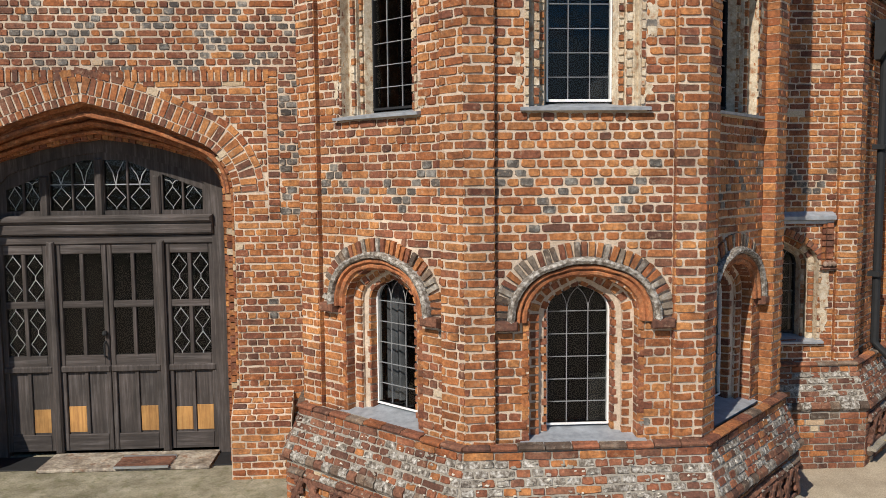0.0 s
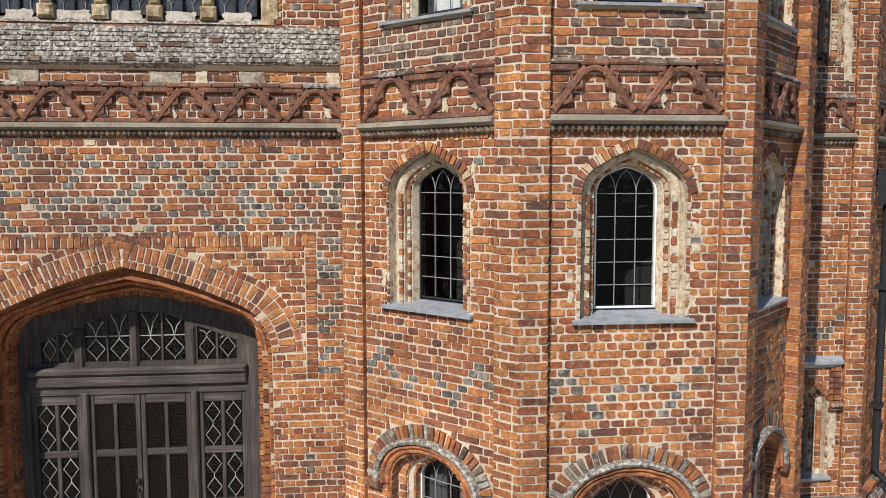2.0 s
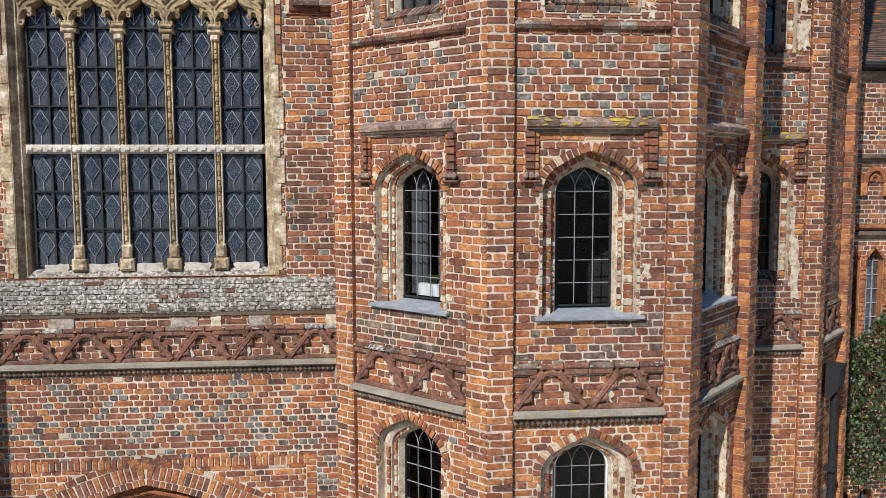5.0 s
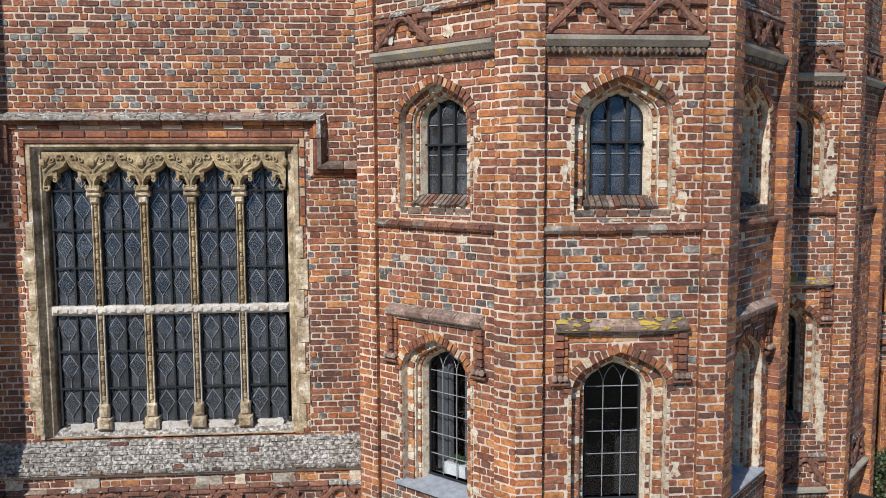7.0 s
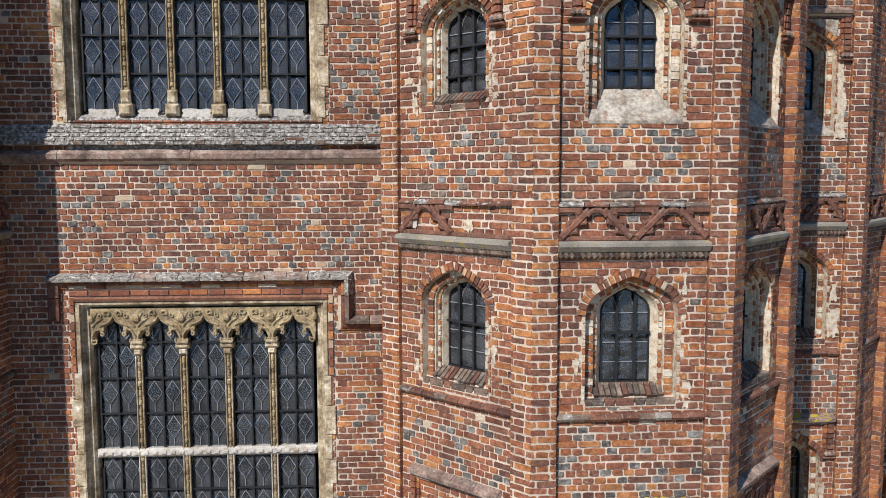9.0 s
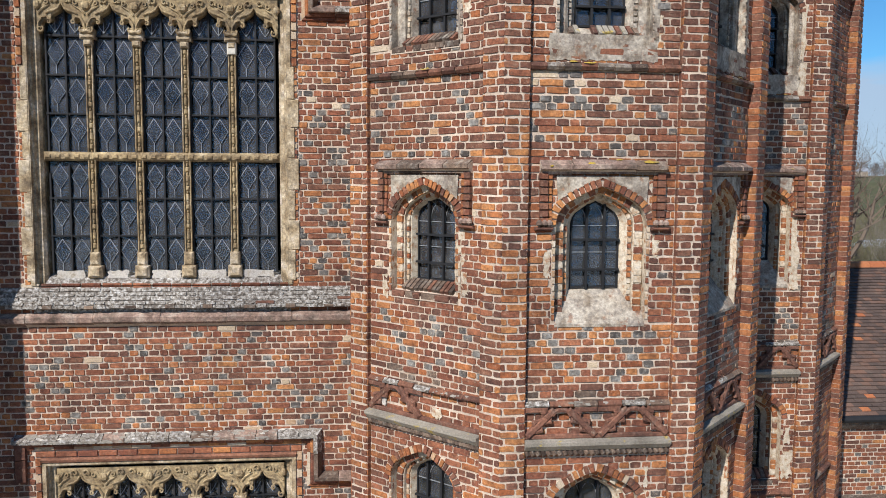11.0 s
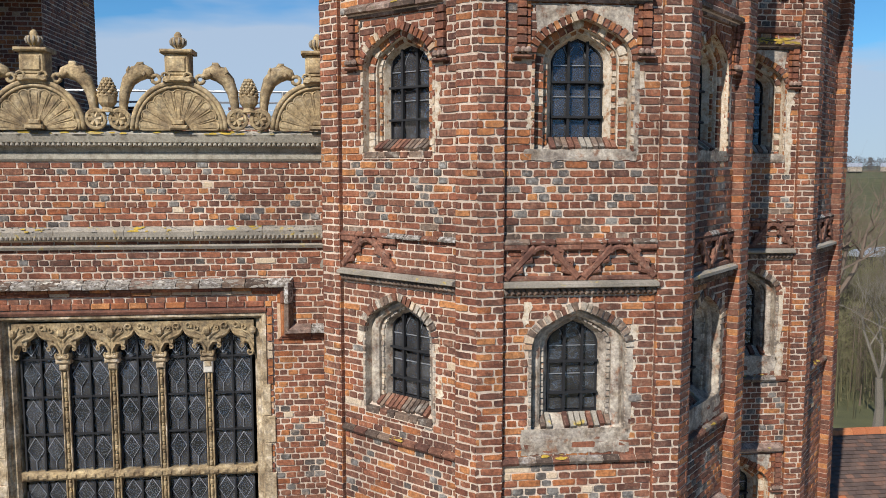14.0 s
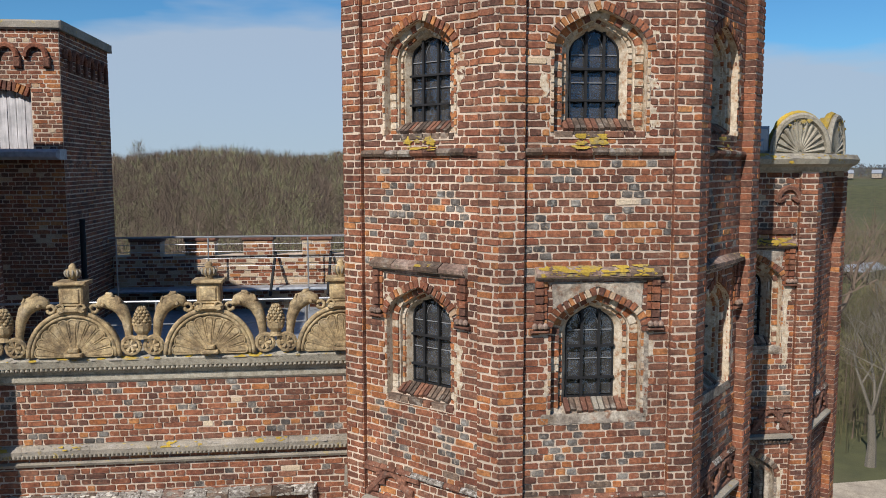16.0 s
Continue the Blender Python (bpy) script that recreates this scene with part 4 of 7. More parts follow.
def frieze(fr, u0, u1, z0, z1, ztop, parent, d=DEEP, unit=0.38, worn=0.0):
    """Rope string course with a band of interlaced terracotta arches above it."""
    s = Shape()
    s.run(fr, [(d - 0.02, z0 + 0.045), (d + 0.055, z0 + 0.06), (d + 0.10, z1 - 0.045), (d + 0.10, z1 - 0.012), (d + 0.01, z1 + 0.01), (d - 0.02, z1)], u0, u1, M_LICHEN)
    s.make("string_course", parent, "moulded string course grey with lichen")
    s = Shape()
    n = max(2, round((u1 - u0) / 0.055))
    for i in range(n):
        a = u0 + (u1 - u0) * i / n
        w = (u1 - u0) / n
        sk = Frame(fr.at(a + w / 2, z0 + 0.03, d), fr.u + fr.v * 0.5, fr.v - fr.u * 0.5)
        s.box(sk, -w * 0.42, w * 0.42, -0.034, 0.034, -0.02, 0.055, M_WEATHER, 0.016)
    s.make("rope_moulding", parent, "twisted rope moulding")
    s = Shape()
    s.box(fr, u0, u1, z1 + 0.005, z1 + 0.055, d - 0.02, d + 0.03, M_TERRA, 0.01)
    s.make("frieze_base", parent)
    n = max(1, round((u1 - u0) / unit))
    w = (u1 - u0) / n
    h = ztop - z1
    for i in range(n):
        c = u0 + w * (i + 0.5)
        if rng.random() < worn:
            continue
        s = Shape()
        for sg in (-1, 1):
            foot, head = (c + sg * w * 0.45, z1 + 0.05), (c + sg * w * 0.11, ztop - 0.04)
            dv = Vector((head[0] - foot[0], head[1] - foot[1]))
            sl = Frame(fr.at(*foot, d), fr.u * dv.x + fr.v * dv.y, fr.v * dv.x - fr.u * dv.y)
            s.box(sl, -0.02, dv.length + 0.02, -0.034, 0.034, -0.02, 0.050, M_TERRA, 0.014)
            # trefoil cusps hugging both sides of the rib
            on = lambda k, o: (foot[0] + dv.x * k - sg * o * 0.8, foot[1] + dv.y * k - o * 0.35)
            for k0, o, r in ((0.30, 0.075, 0.026), (0.66, 0.075, 0.024), (0.44, -0.075, 0.026), (0.80, -0.075, 0.022)):
                a, b, e = on(k0 - 0.14, o * 0.3), on(k0, o), on(k0 + 0.16, o * 0.35)
                s.tube([fr.at(*a, d + 0.02), fr.at(*b, d + 0.028), fr.at(*e, d + 0.02)], [r * 0.8, r, r * 0.6], M_TERRA, 6)
                s.lathe(fr.at(b[0], b[1], d + 0.03), [(0.004, -0.022), (0.022, 0.0), (0.004, 0.022)], M_TERRA, 6)
        pts = [fr.at(c + w * 0.13 * math.cos(a), ztop - 0.10 + 0.07 * math.sin(a), d + 0.03) for a in np.linspace(0.2, 2.94, 7)]
        s.tube(pts, 0.026, M_TERRA, 6)
        s.box(fr, c - w * 0.5, c - w * 0.18, ztop - 0.06, ztop, d - 0.02, d + 0.04, M_TERRA, 0.012)
        s.box(fr, c + w * 0.18, c + w * 0.5, ztop - 0.06, ztop, d - 0.02, d + 0.04, M_TERRA, 0.012)
        s.make("frieze_arch", parent, "carved terracotta trefoil arch")
    # a thin weathered ledge over the band
    s = Shape()
    run_bricks(s, fr, [(d - 0.02, ztop - 0.005), (d + 0.04, ztop), (d + 0.046, ztop + 0.016), (d + 0.012, ztop + 0.05), (d - 0.02, ztop + 0.05)], u0, u1, [M_BROWN, M_WEATHER, M_SCALE, M_BROWN], 0.24)
    ledge = s.make("weathering", parent, "thin lichened brick ledge over the frieze", kind="stuff")
    sl = Frame(fr.at(0, ztop + 0.016, d + 0.046), fr.u, fr.v * 0.034 - fr.n * 0.034)
    blots("lichen", ledge, sl, u0, u1, -0.01, 0.04, round((u1 - u0) * 8), 0.003, M_BED, 0.018)
    # lime clinging between the ribs
    for i in range(n * 2):
        c = u0 + (u1 - u0) * (i + 0.5) / (n * 2) + rng.uniform(-0.04, 0.04)
        if rng.random() < 0.45:
            p = Shape()
            p.sheet(fr, ragged(c - rng.uniform(0.03, 0.07), c + rng.uniform(0.03, 0.07), z1 + 0.07, z1 + h * rng.uniform(0.3, 0.62), 0.02, 7), [], d + 0.012, M_PLASTER if i % 3 else M_LIMED)
            p.make("lime_patch", parent, "lime clinging behind the terracotta")


def sill_band(fr, u0, u1, z, parent, d=DEEP):
    s = Shape()
    s.run(fr, [(d - 0.02, z + 0.012), (d + 0.015, z + 0.015), (d + 0.04, z + 0.045), (d - 0.02, z + 0.085)], u0, u1, M_MORTAR)
    run_bricks(s, fr, [(d - 0.02, z + 0.005), (d + 0.03, z + 0.01), (d + 0.052, z + 0.04), (d + 0.045, z + 0.066), (d - 0.02, z + 0.092)], u0, u1, [M_BROWN, M_WEATHER, M_BROWN, M_CRUST], 0.17)
    band = s.make("sill_band", parent, "worn moulded brick band below the window")
    if z > 14:
        sl = Frame(fr.at(0, z + 0.07, d + 0.053), fr.u, fr.v * 0.035 - fr.n * 0.07)
        u = rng.uniform(-0.25, 0.3)
        blots("lichen", band, sl, u - 0.2, u + 0.3, -0.012, 0.07, 12 if z > 20 else 4, 0.006)
        if z > 20:
            blots("lichen", band, fr, u - 0.1, u + 0.25, z + 0.11, z + 0.22, 12, d + 0.012)


def octagon(c, side):
    """Corners from the left end of the front face round to the right."""
    r = side / 2 / math.sin(math.pi / 8)
    return [Vector((c[0] + r * math.sin(radians(45 * k - 22.5)), c[1] - r * math.cos(radians(45 * k - 22.5)), 0)) for k in range(8)]


def face_of(cs, k):
    a, b = cs[k % 8], cs[(k + 1) % 8]
    return Frame((a + b) / 2, b - a), (b - a).length / 2


def tower(name, cs, faces, strips, plain_faces, top, label, keep_face=None, k=1.0, pier=PIER, storeys=STOREYS, plinth=True, sills=None):
    c = sum(cs, Vector()) / 8
    t = thing(name, c[0], c[1], GROUND, label, "tower")
    for kf in (*faces, *strips):
        outer, half = face_of(cs, kf)
        # the panels sit deeper between the pilasters on the far side
        sink = 0.05 if kf == 1 else -0.02
        fr = Frame(outer.at(0, 0, -sink), outer.u)
        holes, lines = [], []
        for i, st0 in enumerate(storeys if kf in faces else []):
            if st0["g1"] + 0.5 > top:
                continue
            st = dict(st0)
            st["front"] = kf == 0
            st["bricky"] = i not in (1, 5)
            if sills and (kf, i) in sills:
                st["sill"] = sills[kf, i]
            if i == 1 and kf != 0:
                st["frame"] = M_IRON
            if st.get("hide"):
                continue
            o0, head = tower_window(fr, st, t, k, curtain=(kf == -1 and i in (0, 2)))
            holes.append(o0)
            if st["look"] == "hooded":
                zs = dims(st, k)[0]
                big = o0[:1] + [(0.46, zs - 0.05), (0.80, zs - 0.05)] + arch(0, zs - 0.02, 0.80, 0.66, 0.76) + [(-0.80, zs - 0.05), (-0.46, zs - 0.05)] + o0[-1:]
            else:
                zs = dims(st, k)[0]
                big = [(o0[0][0] + 0.035, o0[0][1])] + [(dims(st, k)[1] + 0.035, zs + 0.01)] + arch(0, zs, dims(st, k)[1] + 0.092, dims(st, k)[4] + 0.242, 0.60) + [(-dims(st, k)[1] - 0.035, zs + 0.01)] + [(o0[-1][0] - 0.035, o0[-1][1])]
            lines.append(big)
            if st["look"] == "label":
                label_mould(fr, st, t, hw=min(0.64, half - pier - 0.02) if k == 1 else half - pier - 0.04)
        p = half - pier
        s = Shape()
        out = [(-half, GROUND), (half, GROUND), (half, top), (-half, top)]
        s.sheet(fr, out, holes, DEEP - 0.009, M_MORTAR)
        s.strip(fr, [(out, DEEP - 0.012), (out, DEEP - 0.35)], M_MORTAR, True)
        # back of the wall coloured near-black for the unlit inside
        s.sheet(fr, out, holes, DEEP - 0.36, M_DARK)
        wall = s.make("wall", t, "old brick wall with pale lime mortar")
        # added near-black sheet that keeps the panes dark, in place of a room
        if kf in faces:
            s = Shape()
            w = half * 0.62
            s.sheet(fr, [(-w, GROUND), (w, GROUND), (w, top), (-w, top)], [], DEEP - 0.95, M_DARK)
            s.make("inner_wall", t, "added near-black sheet behind the windows, room gloom in its colour")
        br = Bricks(fr)
        dia = lattice(0.71, 0.91, 0.0, 2.9, 0.088)
        zig = lambda u, z: 2.58 < z < 3.06 and abs(abs(u % 0.56 - 0.28) - (z - 2.66) * 0.8) < 0.066
        grey = lambda u, z, kk: zig(u, z) if z < 4 else diaper_zone(z) and (dia(u, z, kk) or rng.random() < 0.12)
        br.lay(-p, p, 0.55 if plinth else GROUND, top, DEEP, panel_mix, lines, grey, zone=diaper_zone)
        br.build("brickwork", wall, keep=(-0.8, 0.8, 2.2, 8.8) if kf == keep_face else None)
        pb = Bricks(outer)
        for a, b in ((-half, -p), (p, half)):
            pb.lay(a - 0.008 * (a < 0), b + 0.008 * (b > 0), 0.55 if plinth else GROUND, top, 0.0, low_high, long=0.26, strip=True)
        s = Shape()
        for a, b in ((-half, -p), (p, half)):
            s.box(outer, a + 0.004 * (a > 0), b - 0.004 * (b < 0), GROUND, top, DEEP - sink - 0.02, -0.009, M_MORTAR)
        pier_ob = s.make("pilaster", t, "corner pilaster strips of bright orange-red brick")
        pb.build("brickwork", pier_ob, deep=0.01 - DEEP + sink)
        # the worn returns of the pilasters beside the panel
        side = Shape()
        for sg in (-1, 1):
            for row in range(math.ceil((0.6 if plinth else GROUND) / COURSE), int(top / COURSE) - 1):
                z, j = row * COURSE, rng.uniform(-0.004, 0.004)
                a, b = sorted((sg * (p - 0.002 + j * 0.5), sg * (p + 0.03)))
                side.box(outer, a, b, z + 0.0045, z + COURSE - 0.0045, DEEP - sink - 0.01, -0.008, rng.choices(CLASSES, low_high(z))[0], 0.004)
        side.make("pilaster_return", pier_ob, "worn brick edges of the pilasters", kind="stuff")
        for z0, z1, zt in FRIEZES:
            if zt < top - 0.3:
                frieze(fr, -p, p, z0, z1, zt, t, unit=0.72, worn=0.25 if (kf == -1 and z0 > 10) else 0.0)
        for z in SILL_BANDS:
            if z < top - 0.3:
                sill_band(fr, -p, p, z, t)
        fr = outer
        if plinth:
            s = Shape()
            e = math.tan(math.pi / 8)
            ext = lambda d: half + d * e
            prof = [(0.0, 0.66), (0.06, 0.60), (0.06, 0.54), (0.20, 0.22), (0.22, 0.16), (0.19, 0.10), (0.19, GROUND)]
            vs, fs = [], []
            for d, z in prof:
                vs += [fr.at(-ext(d), z, d - 0.012), fr.at(ext(d), z, d - 0.012)]
            fs = [(2 * i + 2, 2 * i + 3, 2 * i + 1, 2 * i) for i in range(len(prof) - 1)]
            s.add(vs, fs, M_BED)
            pl = s.make("plinth", t, "battered brick plinth grey with lichen")
            sl = Frame(fr.at(0, 0.54, 0.06), fr.u, fr.n * -0.14 + fr.v * 0.32)
            pb = Bricks(sl)
            pb.lay(-ext(0.13), ext(0.13), -0.36, 0.02, 0.0, (0.10, 0.22, 0.28, 0.0, 0.0, 0.40), course=0.072, heads=0.9)
            pb.build("brickwork", pl, mats=CRUSTED)
            pb = Bricks(Frame(fr.at(0, 0, 0.19), fr.u))
            pb.lay(-ext(0.19), ext(0.19), GROUND, 0.10, 0.0, (0.35, 0.4, 0.15, 0.0, 0.05, 0.05))
            pb.build("brickwork", pl)
            pb = Bricks(Frame(fr.at(0, 0, 0.06), fr.u))
            pb.lay(-ext(0.06), ext(0.06), 0.53, 0.62, 0.0, (0.4, 0.4, 0.2, 0.0, 0.0, 0.0))
            pb.build("brickwork", pl)
            s = Shape()
            run_bricks(s, fr, [(-0.02, 0.66), (-0.02, 0.618), (0.068, 0.616), (0.076, 0.634), (0.058, 0.652)], -ext(0.06), ext(0.06), [M_RED, M_BROWN, M_ORANGE, M_WEATHER], 0.235)
            s.make("plinth_moulding", t, "worn brick roll at the top of the plinth")
            s = Shape()
            run_bricks(s, fr, [(0.0, 0.215), (0.0, 0.10), (0.20, 0.10), (0.235, 0.14), (0.23, 0.18), (0.19, 0.215)], -ext(0.21), ext(0.21), [M_BROWN, M_SCALE, M_WEATHER], 0.118)
            s.make("plinth_edge", t, "worn moulded brick edge of the plinth, pale with lichen")
            blots("lichen", pl, sl, -half, half, -0.36, 0.02, 60, 0.009, M_BED, 0.016)
            blots("lichen", pl, sl, -half, half, -0.36, 0.02, 25, 0.009, M_NEWSTONE, 0.007)
            if kf in (-1, 1):
                frieze(Frame(fr.at(0, 0, 0.19), fr.u), -half, half, -0.47, -0.37, 0.0, t, d=0.0, unit=0.5)
    for kf in plain_faces:
        fr, half = face_of(cs, kf)
        s = Shape()
        out = [(-half, GROUND), (half, GROUND), (half, top), (-half, top)]
        s.strip(fr, [(out, -0.005), (out, -0.35)], M_RED, True)
        s.sheet(fr, out, [], -0.005, M_RED)
        s.make("wall", t)
    s = Shape()
    roof = Frame((c[0], c[1], top), (1, 0, 0), (0, 1, 0))
    s.sheet(roof, [((p.x - c[0]) * 0.99, (p.y - c[1]) * 0.99) for p in cs], [], 0.0, M_LEAD)
    s.make("roof", t)
    return t


CA = octagon((1.45, 8.99), SIDE)
CA[0], CA[1], CA[2], CA[7] = Vector((0.43, 6.48, 0)), Vector((2.46, 6.49, 0)), Vector((3.79, 7.85, 0)), Vector((-1.07, 7.95, 0))
CA[3], CA[6] = Vector((3.79, 10.03, 0)), Vector((-1.07, 10.03, 0))
SILLS = {(-1, 4): "brick", (-1, 5): "brick", (-1, 6): "brick"}
tower("corner_tower", CA, (-1, 0, 1), (-2, 2), (3, 4, 5), TOP, "tall octagonal red-brick gatehouse tower with eight storeys of arched windows", keep_face=0, sills=SILLS)
CL = [Vector((-6.64 - p.x, p.y, 0)) for p in octagon((1.47, 8.99), SIDE)]
CL = [CL[(1 - k) % 8] for k in range(8)]
tower("corner_tower", CL, (), (1, 2), (-3, -2, -1, 0, 3), 22.4, "matching octagonal red-brick tower on the shaded side of the gate")

# the lower turret beside the tower
SB = 1.69
CB = octagon((4.50, 9.19 + SB * 1.2071), SB)
TOP_B = 19.85
STB = []
for st in STOREYS[:7]:
    st = dict(st)
    if st["look"] == "hooded":
        st.update(look="label", top=2.42, stop=1.75, g0=0.97, g1=2.02, mat=M_LEAD)
    st["sill"] = "brick" if st["sill"] == "lead" and st["g0"] > 1 else st["sill"]
    st["frame"] = M_IRON
    STB.append(st)
STB[1]["hide"] = True
turret = tower("stair_turret", CB, (0,), (1, 2), (-3, -2, -1, 3, 4), TOP_B, "narrower octagonal brick turret with a shell-crested parapet", k=0.88, pier=0.24, storeys=STB)


# ---- the gate wall between the towers ----
WY = 8.78
XL, XR = -5.76, -1.04
gw = Frame((0, WY, 0), (1, 0, 0))
wall_gate = thing("wall_gate", -3.4, WY, GROUND, "", "", kind="structure")
GX = -3.45
gate_line = lambda hw: opening(GX, GROUND, 2.75, hw, 0.70 + min(hw - 1.41, 0.16) * 1.75 + max(0, hw - 1.57) * 1.05, (0.45 + hw - 1.41) / hw)
g0 = gate_line(1.57)
WIN1 = dict(x0=-4.86, x1=-1.78, z0=6.30, z1=9.78)
WIN2 = dict(x0=-4.90, x1=-1.80, z0=11.98, z1=15.52)
rect = lambda w: [(w["x0"], w["z0"]), (w["x1"], w["z0"]), (w["x1"], w["z1"]), (w["x0"], w["z1"])]
WTOP = 17.45
s = Shape()
out = [(XL, GROUND), (XR, GROUND), (XR, WTOP), (XL, WTOP)]
holes = [g0, rect(WIN1), rect(WIN2)]
s.sheet(gw, out, holes, -0.009, M_MORTAR)
s.strip(gw, [(out, -0.012), (out, -0.9)], M_MORTAR, True)
# back of the gate wall, likewise coloured as unlit
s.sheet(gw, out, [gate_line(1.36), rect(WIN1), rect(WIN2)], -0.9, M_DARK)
body = s.make("wall", wall_gate)
dia = lattice(0.71, 0.91, -3.4, 4.48, 0.09)


def gate_grey(u, z, k):
    if 2.5 < z < 4.0 and u > -1.37:
        return rng.random() < 0.62
    if 4.0 < z < 5.0:
        return dia(u, z, k) or (4.3 < z < 4.55 and rng.random() < 0.5)
    if 5.9 < z < 10 and u > -1.75:
        return rng.random() < 0.20
    if 10.2 < z < 11.4:
        return dia(u, z, k) and rng.random() < 0.6
    if 12 < z < 14.2 and u > -1.75:
        return dia(u * 1.6, z, k)
    if 16.6 < z:
        return dia(u, z + 0.6, k) and rng.random() < 0.5
    return False


def gate_mix(zm):
    if zm < 3.9:
        return (0.72, 0.20, 0.06, 0.01, 0.01, 0.0)
    return (0.27, 0.50, 0.20, 0.02, 0.01, 0.0) if zm < 6 else (0.14, 0.52, 0.31, 0.02, 0.01, 0.0) if zm < 15 else (0.08, 0.50, 0.39, 0.02, 0.01, 0.0)


br = Bricks(gw)
ring_hole = [(GX + 1.57, GROUND), (GX + 1.57, 2.75)] + gate_line(1.92)[1:-1] + [(GX - 1.57, 2.75), (GX - 1.57, GROUND)]
outer_rect = lambda w: [(w["x0"] - 0.085, w["z0"]), (w["x1"] + 0.085, w["z0"]), (w["x1"] + 0.085, w["z1"] + 0.155), (w["x0"] - 0.085, w["z1"] + 0.155)]
frame_cut = [[(-5.45, 3.93), (-1.46, 3.93), (-1.46, 4.065), (-5.45, 4.065)]] + [[(x - 0.064, 2.45), (x + 0.064, 2.45), (x + 0.064, 4.065), (x - 0.064, 4.065)] for x in (-1.44, -5.47)]
br.lay(XL, XR, GROUND, WTOP, 0.0, gate_mix, [*frame_cut, ring_hole, outer_rect(WIN1), outer_rect(WIN2)], gate_grey, zone=lambda z: 4.0 < z < 5.0 or 12.0 < z < 14.2 or 10.15 < z < 11.45 or z > 16.6)
br.build("brickwork", body, keep=(-4.6, -1.1, 3.95, 5.0))

# the gate arch: rings of brick and moulded orders
s = Shape()
mats, wts = [M_ORANGE, M_RED, M_LIME, M_BROWN], [0.62, 0.22, 0.015, 0.145]
ring(s, gw, gate_line(1.57)[1:-1], 0.0, 0.085, -0.06, 0.004, mats, COURSE, wts)
ring(s, gw, gate_line(1.66)[1:-1], 0.0, 0.175, -0.05, 0.004, mats, COURSE, wts)
ring(s, gw, gate_line(1.84)[1:-1], 0.0, 0.075, -0.05, 0.004, mats, COURSE * 1.7, wts)
s.strip(gw, [(gate_line(1.92)[1:-1], -0.006), (gate_line(1.57)[1:-1], -0.006)], M_MORTAR)
s.make("gate_arch", wall_gate, "rings of orange voussoir bricks round the gate", kind="stuff")
s = Shape()
orders = [(1.57, 1.32, -0.005), (1.57, 1.32, -0.10), (1.55, 1.27, -0.14), (1.57, 1.29, -0.20), (1.50, 1.21, -0.24), (1.47, 1.18, -0.34), (1.49, 1.20, -0.40), (1.41, 1.11, -0.46), (1.36, 1.06, -0.60), (1.36, 1.06, -0.92)]
s.strip(gw, [(gate_line(a), d) for a, b, d in orders], M_MOULD)
for hw, d, r in ((1.50, -0.13, 0.030), (1.455, -0.29, 0.034), (1.405, -0.42, 0.028)):
    s.tube([gw.at(u, z, d) for u, z in gate_line(hw)[1:-1]], r, M_MOULD, 6)
s.make("gate_moulding", wall_gate, "moulded orange brick orders of the gate arch")
s = Shape()
s.strip(gw, [(gate_line(1.363), -0.452), (gate_line(1.363), -0.67)], M_MORTAR)
for hw, wd, dd in ((1.52, 0.08, -0.10), (1.43, 0.07, -0.25)):
    for line in (gate_line(hw), gate_line(hw)[::-1]):
        n_keep = 7
        if line[0][0] > GX:
            ring(s, gw, line[:n_keep], 0.0, wd, dd - 0.1, dd, [M_ORANGE, M_RED, M_LIME], COURSE, [0.65, 0.25, 0.1], 0.003)
        else:
            ring(s, gw, line[:n_keep - 4], -wd, 0.0, dd - 0.1, dd, [M_ORANGE, M_RED], COURSE, [0.7, 0.3], 0.003)
ring(s, gw, gate_line(1.36), -0.005, 0.07, -0.66, -0.455, [M_ORANGE, M_RED], COURSE, [0.7, 0.3], 0.0015)
s.make("inner_arch", wall_gate, "inner brick orders of the gate", kind="stuff")
# flared feet of the jambs
for sg in (-1, 1):
    s = Shape()
    fx = GX + sg * 1.62
    a, b = sorted((fx - sg * 0.10, fx + sg * 0.55))
    s.run(gw, [(-0.05, GROUND), (0.27, GROUND), (0.27, 0.30), (0.01, 0.56), (-0.05, 0.56)], a, b, M_MORTAR)
    foot = s.make("jamb_foot", wall_gate, "flared orange brick foot of the gate jamb")
    pb = Bricks(Frame((0, WY - 0.277, 0), (1, 0, 0)))
    pb.lay(a, b, GROUND, 0.30, 0.0, (0.6, 0.3, 0.1, 0, 0, 0))
    pb.build("brickwork", foot)
    pb = Bricks(Frame((0, WY - 0.277, 0.305), (1, 0, 0), (0, 0.26, 0.26)))
    pb.lay(a, b, 0.0, 0.37, 0.004, (0.7, 0.25, 0.05, 0, 0, 0), course=0.072)
    pb.build("brickwork", foot)
    ends = Frame((a, WY - 0.27, 0), (0, -1, 0)) if sg > 0 else Frame((b, WY - 0.27, 0), (0, 1, 0))
    pb = Bricks(ends)
    pb.lay(-0.27 if sg > 0 else 0.0, 0.0 if sg > 0 else 0.27, GROUND, 0.30, 0.007, (0.6, 0.3, 0.1, 0, 0, 0))
    pb.build("brickwork", foot)

